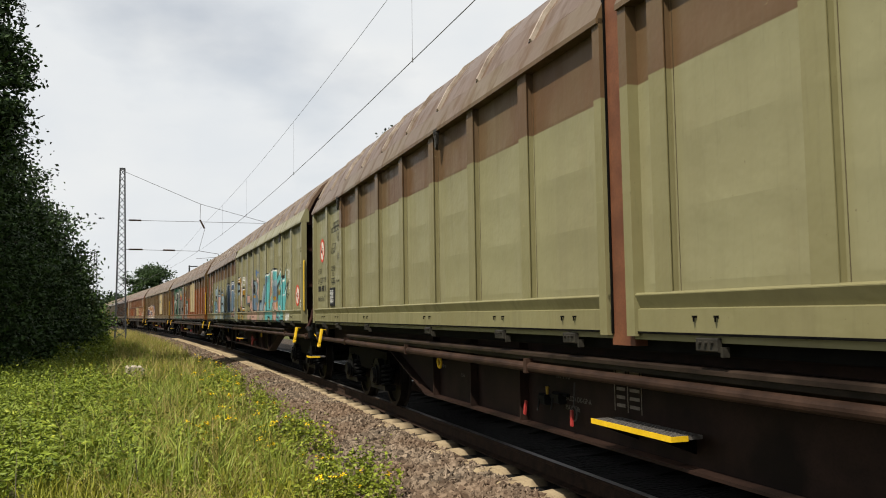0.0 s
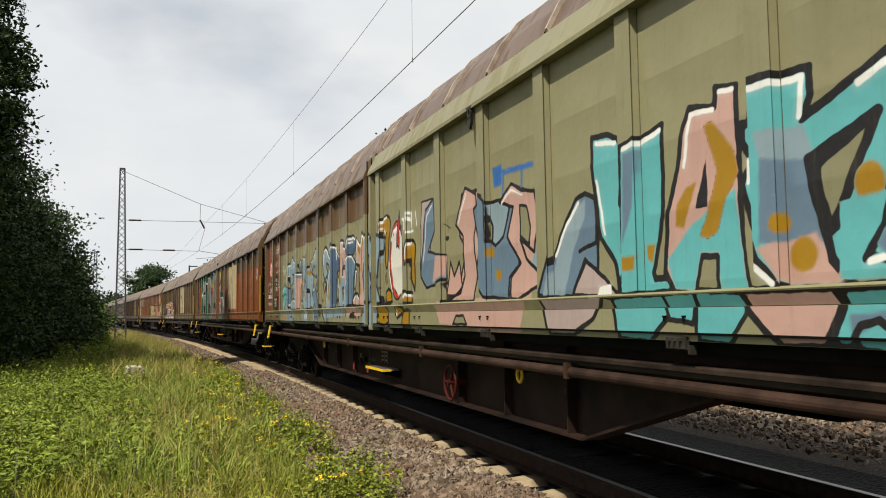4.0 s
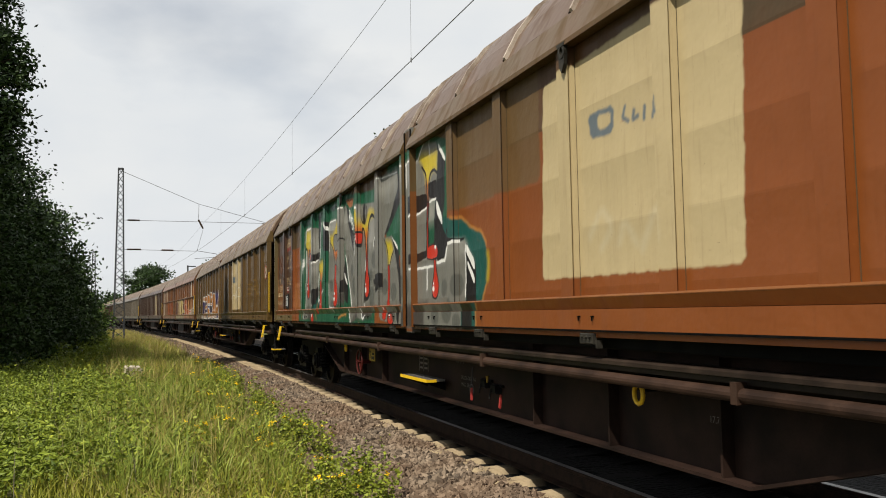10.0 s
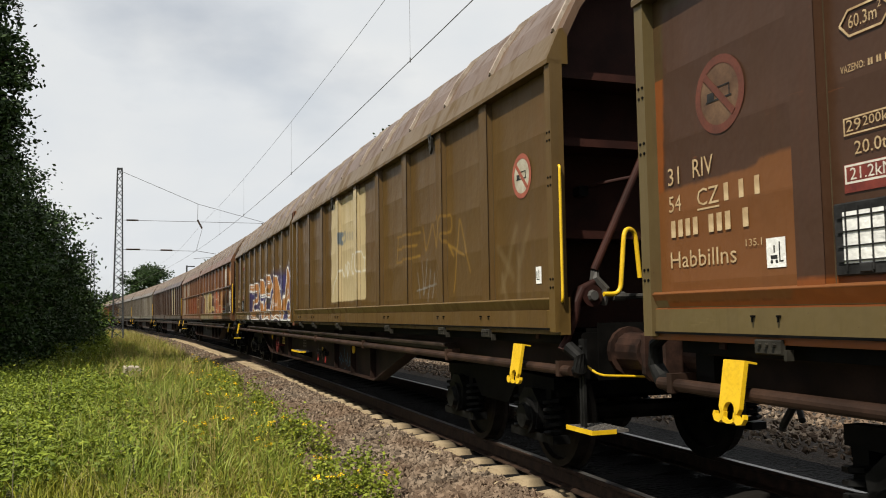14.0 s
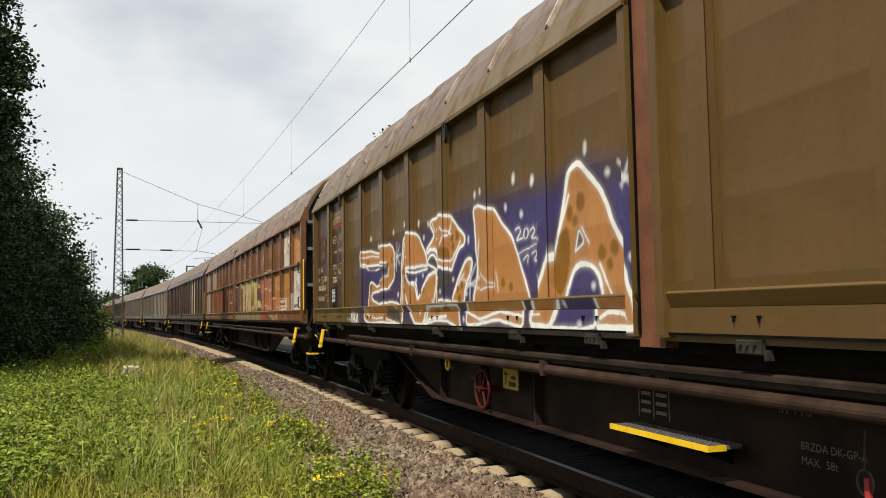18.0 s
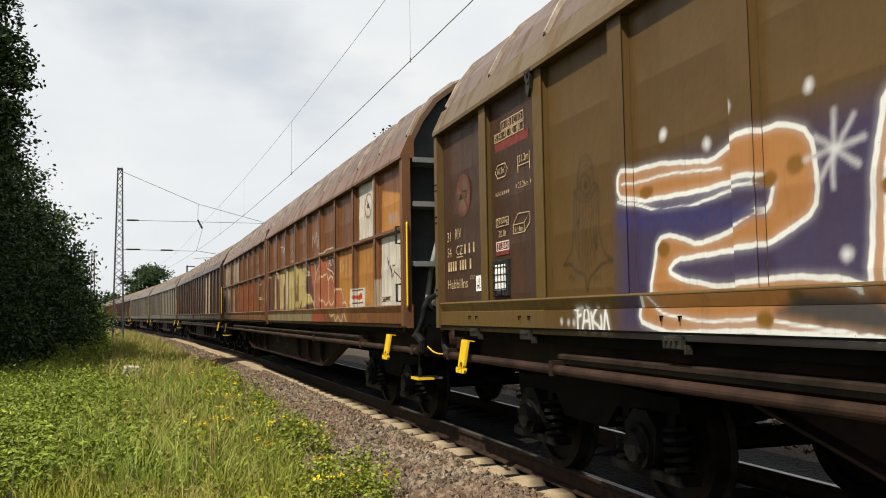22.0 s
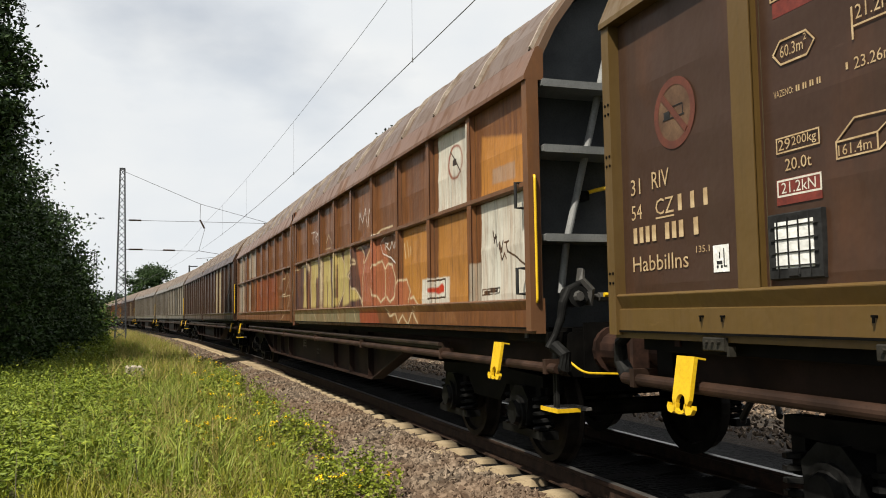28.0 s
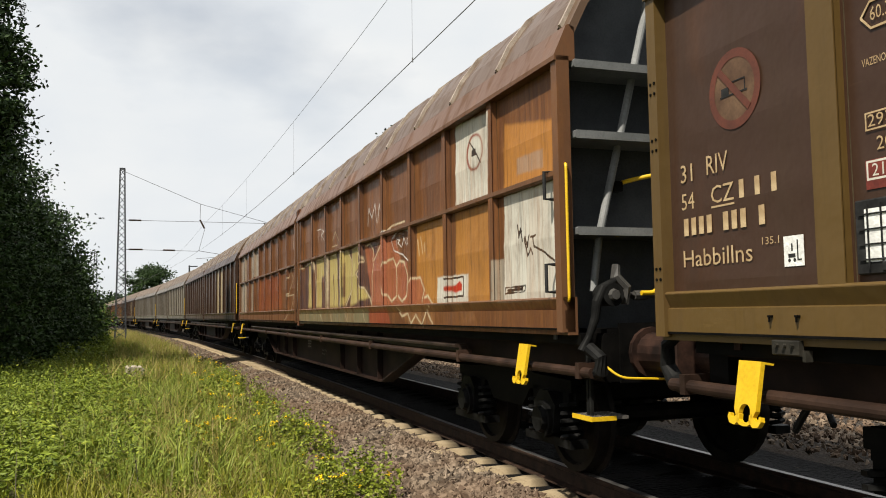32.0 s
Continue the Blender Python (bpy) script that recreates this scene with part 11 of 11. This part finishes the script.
def hedge_tree(x, y, height, shape, count, seed, label, leaf=0.13, mat=None, twigs=0):
    """A dense tree whose crown follows a profile: (share of the height, radius) pairs; twigs: hanging sprays on its outside."""
    r = np.random.default_rng(seed)
    t = tagged(new("tree"), label, "tree")
    t.matrix_basis = pose(x, y, -0.3)
    rad = height * 0.016 + 0.03
    b = Build()
    b.tube([(0, 0, -0.3), (0.05, 0.02, height * 0.35), (-0.06, 0.05, height * 0.7), (0, 0, height * 0.96)], [rad * 1.3, rad * 0.8, rad * 0.4, rad * 0.08], 8)
    put("trunk", b.mesh("trunk", bark), t)
    hs, rs = [q[0] for q in shape], [q[1] for q in shape]
    k = 420
    h = r.uniform(hs[0], hs[-1], k)
    a = r.uniform(0, 6.283, k)
    reach = np.interp(h, hs, rs)
    out = reach * (0.25 + 0.75 * r.random(k) ** 0.4) * r.uniform(0.86, 1.08, k)
    q = np.stack([np.cos(a) * out, np.sin(a) * out, h * height], 1)
    limbs = Build()
    for i in range(0, k, 4):
        p1 = Vector(q[i])
        p0 = Vector((0, 0, max(0.2, p1.z - 0.5 * math.hypot(p1.x, p1.y))))
        limbs.tube([p0, (p0 + p1) / 2 + Vector((0, 0, 0.08)), p1], [rad * 0.3, rad * 0.16, rad * 0.05], 5, False)
    put("limbs", limbs.mesh("limbs", bark), t)
    n = count // k
    size = (0.13 + 0.13 * r.random(k)) * np.sqrt(np.maximum(reach, 0.3))
    cen = (q[:, None, :] + r.normal(0, 1, (k, n, 3)) * (size[:, None, None] * np.array([1, 1, 0.62]))).reshape(-1, 3)
    cen = cen[cen[:, 2] > 0.05]
    put("crown", leaf_mesh(cen, leaf, r, mat or leaf_green), t, "dense dark crown of small leaves")
    if twigs:
        th = r.uniform(hs[0] + 0.25 * (hs[-1] - hs[0]), hs[-1], twigs)
        ta = r.uniform(0, 6.283, twigs)
        tr = np.interp(th, hs, rs) * r.uniform(0.95, 1.3, twigs)
        top = np.stack([np.cos(ta) * tr, np.sin(ta) * tr, th * height], 1)
        down = r.random((twigs, 60)) * r.uniform(0.5, 1.5, (twigs, 1))
        c2 = top[:, None, :] + np.stack([r.normal(0, 0.06, (twigs, 60)), r.normal(0, 0.06, (twigs, 60)), -down], 2)
        put("fringe", leaf_mesh(c2.reshape(-1, 3), leaf * 0.62, r, mat or leaf_green), t, "drooping leafy birch twigs")
    return t


leaf_light = Mat("leaf_light", 0.5)
leaf_light = leaf_light.done(leaf_light.mix(leaf_light.island(), (0.03, 0.06, 0.009), (0.075, 0.125, 0.02)))
hedge_tree(25.0, 5.6, 15.0, [(0.3, 1.0), (0.42, 1.45), (0.5, 1.75), (0.56, 1.9), (0.62, 1.5), (0.75, 1.4), (1.0, 0.3)], 62000, 1, "tall dark green birch with drooping twigs", 0.14, twigs=120)
hedge_tree(26.5, 5.75, 8.4, [(0.02, 2.3), (0.3, 2.35), (0.6, 2.15), (0.85, 1.9), (1.0, 0.7)], 34000, 11, "dense dark green broadleaf tree beside the line", 0.12)
hedge_tree(30.5, 5.7, 7.0, [(0.02, 2.3), (0.4, 2.4), (0.75, 2.1), (0.92, 1.7), (1.0, 0.5)], 30000, 2, "dense dark green broadleaf tree beside the line", 0.13)
hedge_tree(36.0, 5.6, 6.3, [(0.02, 2.4), (0.35, 2.6), (0.7, 2.4), (0.92, 1.9), (1.0, 0.5)], 30000, 3, "dense dark green bushy tree beside the line", 0.14)
hedge_tree(41.5, 5.45, 4.7, [(0.02, 2.4), (0.45, 2.6), (0.8, 2.2), (1.0, 0.6)], 24000, 4, "low spreading green bush beside the line", 0.15)
hedge_tree(47.0, 5.3, 3.6, [(0.02, 2.2), (0.45, 2.35), (0.8, 1.7), (1.0, 0.5)], 18000, 12, "low light green bush beside the line", 0.15, leaf_light)
hedge_tree(51.0, 5.2, 2.7, [(0.02, 1.7), (0.5, 2.0), (0.8, 1.5), (1.0, 0.4)], 12000, 14, "low light green bush by the mast", 0.15, leaf_light)
hedge_tree(29.5, 8.9, 12.5, [(0.05, 2.6), (0.4, 2.9), (0.75, 2.4), (1.0, 0.6)], 26000, 5, "tall dark green broadleaf tree beside the line", 0.17)
hedge_tree(36.0, 9.2, 9.5, [(0.05, 2.8), (0.5, 3.0), (0.8, 2.2), (1.0, 0.6)], 20000, 13, "dark green broadleaf tree behind the bushes", 0.18)
hedge_tree(22.0, 7.6, 9.5, [(0.05, 2.0), (0.5, 2.3), (0.8, 2.0), (1.0, 0.6)], 24000, 15, "dense dark green broadleaf tree beside the line", 0.12)
tree(160.0, 2.9, 10.8, 4.0, 16000, 6, "round distant green tree behind the line", 0.05, 0.4)
tree(45.0, -12.6, 12.3, 1.5, 5000, 7, "green treetop rising behind the train", 0.5, 0.18)
tree(120.0, -7.3, 10.0, 2.5, 5000, 8, "small green treetop behind the train", 0.3, 0.3)
for i in range(14):
    tree(230.0 + 9 * (i % 5), 60.0 - 9.0 * i, 4.5 + 0.5 * (i * 7 % 4), 5.0, 3000, 20 + i, "distant green tree on the horizon", 0.05, 0.9)


# ================= grass, weeds, flowers, stones =================
def scatter(count, s0, s1, o0, o1, r, far=1.6):
    """Random places in a strip beside the track, thinner with distance."""
    s = s0 + (s1 - s0) * r.random(count) ** far
    o = o0 + (o1 - o0) * r.random(count)
    return s, o


LUT_S = np.linspace(-10, 130, 1401)
LUT_B = np.array([bend(max(q, 0))[0] for q in LUT_S])


def lay(s, o):
    """World x, y and ground height of arrays of places along and beside the track."""
    y = -OFFSET + np.interp(s, LUT_S, LUT_B) + o
    z = np.interp(o, [1.35, 1.7, 2.45, 3.2, 6, 15, 40], [-0.245, -0.3, -0.45, -0.37, -0.3, -0.25, -0.25])
    return s, y, z


def blades(name, s, o, height, width, lean, r, mat, label, category):
    x, y, z = lay(s, o)
    n = len(x)
    a = r.uniform(0, 6.283, n)
    h = height * (0.5 + 0.8 * r.random(n))
    w = width * (0.6 + 0.8 * r.random(n))
    dx, dy = np.cos(a), np.sin(a)
    b = r.uniform(0, 6.283, n)
    lx, ly = np.cos(b) * lean * h * r.random(n), np.sin(b) * lean * h * r.random(n)
    base = np.stack([x, y, z - 0.03], 1)
    side = np.stack([dx * w, dy * w, 0 * w], 1)
    mid = base + np.stack([lx * 0.35, ly * 0.35, h * 0.6], 1)
    tip = base + np.stack([lx, ly, h * (1 - 0.25 * lean * r.random(n))], 1)
    v = np.stack([base - side, base + side, mid + side * 0.8, mid - side * 0.8, tip + side * 0.12, tip - side * 0.12], 1).reshape(-1, 3)
    k = (np.arange(n) * 6)[:, None]
    f = np.concatenate([k + np.array([[0, 1, 2, 3]]), k + np.array([[3, 2, 4, 5]])])
    ob = new(name, raw_mesh(name, v, f, mat))
    return tagged(ob, label, category, "", "stuff")


def plant_mat(name, a, b, c):
    m = Mat(name, 0.6)
    col = m.mix(m.island(), a, b)
    col = m.mix(m.times(m.step(m.noise(0.7, 4), 0.4, 0.65), 0.8), col, c)
    m.p.inputs["Specular IOR Level"].default_value = 0.25
    return m.done(col)


green_blade = plant_mat("green_blade", (0.03, 0.045, 0.003), (0.3, 0.285, 0.024), (0.14, 0.155, 0.011))
dry_blade = plant_mat("dry_blade", (0.12, 0.1, 0.028), (0.38, 0.3, 0.105), (0.19, 0.165, 0.04))
tall_blade = plant_mat("tall_blade", (0.06, 0.1, 0.01), (0.27, 0.3, 0.05), (0.13, 0.17, 0.02))
weed_leaf = plant_mat("weed_leaf", (0.03, 0.055, 0.003), (0.19, 0.24, 0.019), (0.125, 0.165, 0.012))
fresh_leaf = plant_mat("fresh_leaf", (0.04, 0.07, 0.005), (0.27, 0.3, 0.028), (0.15, 0.185, 0.018))
stalk_mat = plant_mat("pale_stalk", (0.222, 0.1924, 0.0962), (0.3108, 0.2738, 0.148), (0.222, 0.1924, 0.0888))
petal = Mat("yellow_petal", 0.5).done((0.75, 0.5, 0.008))
r = np.random.default_rng(42)


def patchy(s, o, seed, keep):
    """Leave out places so that bare and thick spots alternate."""
    k = seed * 1.7
    v = np.sin(1.9 * s + k) * np.sin(4.3 * o + 2 * k) + 0.6 * np.sin(4.7 * s + 3.1 * o + k) + 0.5 * np.sin(0.8 * s - 2.2 * o + 4 * k)
    m = v + r.normal(0, 0.5, len(s)) > keep
    return s[m], o[m]


s, o = patchy(*scatter(72000, 6.5, 60, 2.75, 5.2, r, 1.5), 1, -0.6)
blades("meadow_grass", s, o, 0.32, 0.0048, 0.75, r, green_blade, "tall yellowish green meadow grass", "grass")
s, o = patchy(*scatter(30000, 6.5, 55, 2.9, 4.9, r, 1.5), 2, -0.1)
blades("dry_grass", s, o, 0.36, 0.0036, 0.8, r, dry_blade, "dry straw-coloured tall grass", "grass")
s, o = scatter(14000, -6, 7, 2.75, 9, r, 1.0)
blades("near_grass", s, o, 0.3, 0.006, 0.5, r, green_blade, "yellowish green meadow grass underfoot", "grass")
s, o = patchy(*scatter(42000, 8, 75, 4.4, 15, r, 1.2), 3, -0.3)
blades("wild_grass", s, o, 0.34, 0.006, 0.7, r, green_blade, "rough green grass among weeds", "grass")
s, o = patchy(*scatter(16000, 20, 90, 2.6, 5.2, r, 1.0), 4, -0.2)
blades("far_grass", s, o, 0.6, 0.009, 0.5, r, dry_blade, "tall dry grass along the track", "grass")
s, o = scatter(9000, 22, 90, 2.7, 6.5, r, 1.0)
blades("far_grass", s, o, 0.55, 0.01, 0.5, r, green_blade, "tall green grass along the track", "grass")


def clumps(count, per, s0, s1, o0, o1, spread, far=1.3):
    """Places gathered in tufts."""
    cs, co = scatter(count, s0, s1, o0, o1, r, far)
    return (cs[:, None] + r.normal(0, spread * 1.6, (count, per))).ravel(), (co[:, None] + r.normal(0, spread, (count, per))).ravel()


s, o = clumps(170, 46, 8, 46, 2.75, 5.2, 0.08)
blades("tall_grass", s, o, 0.58, 0.0048, 0.85, r, tall_blade, "tall pale green grass tufts", "grass")
s, o = clumps(50, 40, 9, 40, 2.8, 4.4, 0.1)
blades("tall_dry_grass", s, o, 0.6, 0.0034, 0.7, r, dry_blade, "tall dry straw-coloured grass tufts", "grass")


def weeds(name, count, s0, s1, o0, o1, tall, leaf, per, mat, label, far=1.4):
    s, o = scatter(count, s0, s1, o0, o1, r, far)
    x, y, z = lay(s, o)
    h = tall * (0.5 + 0.7 * r.random(count))
    t = r.random((count, per)) ** 0.7
    spread = 0.09 + 0.25 * leaf
    cen = np.stack([(x[:, None] + r.normal(0, spread, (count, per)) * 0.8), (y[:, None] + r.normal(0, spread, (count, per)) * 0.8), z[:, None] + h[:, None] * t], 2).reshape(-1, 3)
    ob = new(name, leaf_mesh(cen, leaf, r, mat, 0.6, 0.2))
    return tagged(ob, label, "weeds", "", "stuff")


weeds("leafy_weeds", 13000, 8.5, 45, 4.1, 14, 0.42, 0.066, 15, weed_leaf, "dense bright green leafy weeds and nettles")
weeds("nettle_tops", 800, 9, 40, 4.2, 12, 0.6, 0.075, 14, fresh_leaf, "taller fresh green nettle tops")
weeds("shaded_weeds", 1800, 30, 62, 5.5, 13, 0.75, 0.14, 14, weed_leaf, "tall green weeds at the foot of the trees", 1.0)
weeds("meadow_herbs", 1500, 7, 40, 2.9, 4.6, 0.3, 0.05, 12, fresh_leaf, "low green herbs among the grass")


def flowering_herbs(count, s0, s1, o0, o1, far, bloom):
    """Bushy herbs of thin stems set with small leaves, some of them topped by yellow heads."""
    s, o = scatter(count, s0, s1, o0, o1, r, far)
    x, y, z = lay(s, o)
    stems, leaves, heads = [], [], []
    for i in range(count):
        tall = r.uniform(0.3, 0.62)
        for _ in range(9):
            lean = r.normal(0, 0.16, 2) * tall
            h = tall * r.uniform(0.6, 1.05)
            tip = np.array([x[i] + lean[0], y[i] + lean[1], z[i] + h])
            foot = np.array([x[i] + lean[0] * 0.15, y[i] + lean[1] * 0.15, z[i] - 0.02])
            stems.append((foot, tip))
            u = r.uniform(0.12, 1.0, 16)[:, None]
            leaves.append(foot + (tip - foot) * u + r.normal(0, 1, (16, 3)) * np.array([0.028, 0.028, 0.016]))
            if r.random() < bloom:
                heads.append(tip + r.normal(0, 1, (11, 3)) * np.array([0.02, 0.02, 0.012]))
    f, t = np.array([q[0] for q in stems]), np.array([q[1] for q in stems])
    side = np.array([0.0025, -0.0018, 0])
    v = np.stack([f - side, f + side, t + side * 0.6, t - side * 0.6], 1).reshape(-1, 3)
    tagged(new("herb_stems", raw_mesh("herb_stems", v, np.arange(len(v)).reshape(-1, 4), fresh_leaf)), "thin green stems of flowering herbs", "weeds", "", "stuff")
    tagged(new("trackside_weeds", leaf_mesh(np.concatenate(leaves), 0.042, r, fresh_leaf, 0.45)), "fresh green flowering weeds at the edge of the ballast", "weeds", "", "stuff")
    tagged(new("yellow_flowers", leaf_mesh(np.concatenate(heads), 0.026, r, petal, 0.3)), "small bright yellow wild flowers", "flowers", "", "stuff")


flowering_herbs(190, 7, 30, 2.2, 3.0, 1.35, 0.045)
flowering_herbs(60, 9, 28, 3.0, 3.9, 1.2, 0.08)
s, o = scatter(520, 7, 40, 2.8, 8.0, r, 1.4)
blades("seed_stalks", s, o, 0.62, 0.003, 0.35, r, stalk_mat, "pale dry seed stalks standing above the grass", "grass")
s, o = scatter(90, 8, 30, 2.9, 7.0, r, 1.4)
blades("dead_stalks", s, o, 0.6, 0.004, 0.15, r, bark, "dark dead weed stalks", "weeds")


def stones(name, count, s0, s1, o0, o1, size, far, mat, label, lift=0.0):
    s, o = scatter(count, s0, s1, o0, o1, r, far)
    x, y, z = lay(s, o)
    d = size * (0.6 + 0.9 * r.random((count, 1, 1)))
    form = np.array([[1, 0, 0], [-1, 0, 0], [0, 1, 0], [0, -1, 0], [0, 0, 1], [0, 0, -1]], float)[None] * (0.55 + 0.75 * r.random((count, 6, 1))) + r.normal(0, 0.16, (count, 6, 3))
    q = r.normal(0, 1, (count, 4))
    q /= np.linalg.norm(q, axis=1)[:, None]
    w, a, b, c = q.T
    rot = np.stack([np.stack([1 - 2 * (b * b + c * c), 2 * (a * b - c * w), 2 * (a * c + b * w)], 1), np.stack([2 * (a * b + c * w), 1 - 2 * (a * a + c * c), 2 * (b * c - a * w)], 1),
                    np.stack([2 * (a * c - b * w), 2 * (b * c + a * w), 1 - 2 * (a * a + b * b)], 1)], 1)
    v = np.einsum("nij,nkj->nki", rot, form * np.array([1.0, 0.8, 0.62])) * d + np.stack([x, y, z + lift + size * 0.5 * r.random(count)], 1)[:, None, :]
    f = np.array([[0, 2, 4], [2, 1, 4], [1, 3, 4], [3, 0, 4], [2, 0, 5], [1, 2, 5], [3, 1, 5], [0, 3, 5]])
    faces = (np.arange(count) * 6)[:, None, None] + f[None]
    ob = new(name, raw_mesh(name, v.reshape(-1, 3), faces.reshape(-1, 3), mat))
    return tagged(ob, label, "ballast", "", "stuff")


stone = Mat("ballast_stone", 0.85)
c = stone.mix(stone.island(), (0.02, 0.0145, 0.011), (0.26, 0.2, 0.145))
c = stone.mix(stone.times(stone.step(stone.noise(0.8, 4), 0.4, 0.6), 0.6), c, (0.125, 0.074, 0.044))
c = stone.mix(stone.times(stone.step(stone.noise(60, 3), 0.4, 0.7), 0.3), c, (0.06, 0.05, 0.04))
stone.bump(stone.noise(45, 3), 0.4, 0.01)
stone = stone.done(c)
stones("ballast_stones", 44000, 5.5, 34, 1.3, 2.75, 0.047, 1.5, stone, "sharp grey-brown crushed ballast stones", 0.02)
stones("ballast_stones", 9000, 4.5, 24, 1.02, 1.5, 0.036, 1.3, stone, "sharp grey-brown crushed ballast stones", 0.0)
stones("ballast_stones", 3400, 5, 24, 1.1, 1.36, 0.034, 1.3, stone, "sharp grey-brown crushed ballast stones", 0.05)
stones("ballast_stones", 5000, -6, 5.6, 1.3, 2.75, 0.047, 1.0, stone, "sharp grey-brown crushed ballast stones", 0.02)
stones("ballast_stones", 9000, 30, 80, 1.34, 2.75, 0.045, 1.0, stone, "sharp grey-brown crushed ballast stones", 0.02)
stones("far_ballast_stones", 9000, 2.5, 26, -6.0, -2.2, 0.036, 1.2, stone, "sunlit crushed ballast stones beyond the track", 0.12)
mark = tagged(new("boundary_stone"), "weathered pale square boundary stone in the grass", "boundary stone")
mark.matrix_basis = pose(22.5, 0.77, -0.1, 3, -4, 12)
put("block", Build().box(-0.19, 0.19, -0.19, 0.19, -0.3, 0.24, 0.03).mesh("block", concrete), mark)


# ================= what moves =================
def motions():
    times = [0.25 * i for i in range(129)]
    for w, start in WAGONS:
        walk(w, [(t, wagon_pose(start - run(t))) for t in times])
    ticks, last = [0.0], run(0)
    for i in range(1, 961):
        t = i / 30
        if run(t) - last > 0.6 or i == 960:
            ticks.append(t)
            last = run(t)
    for w, ws, x in WHEELS:
        if w in [o for o, _ in WAGONS[:6]]:
            walk(ws, [(t, pose(x, 0, 0.462, 0, -math.degrees((run(t) - run(0)) / 0.46) % 360, 0)) for t in ticks])


motions()
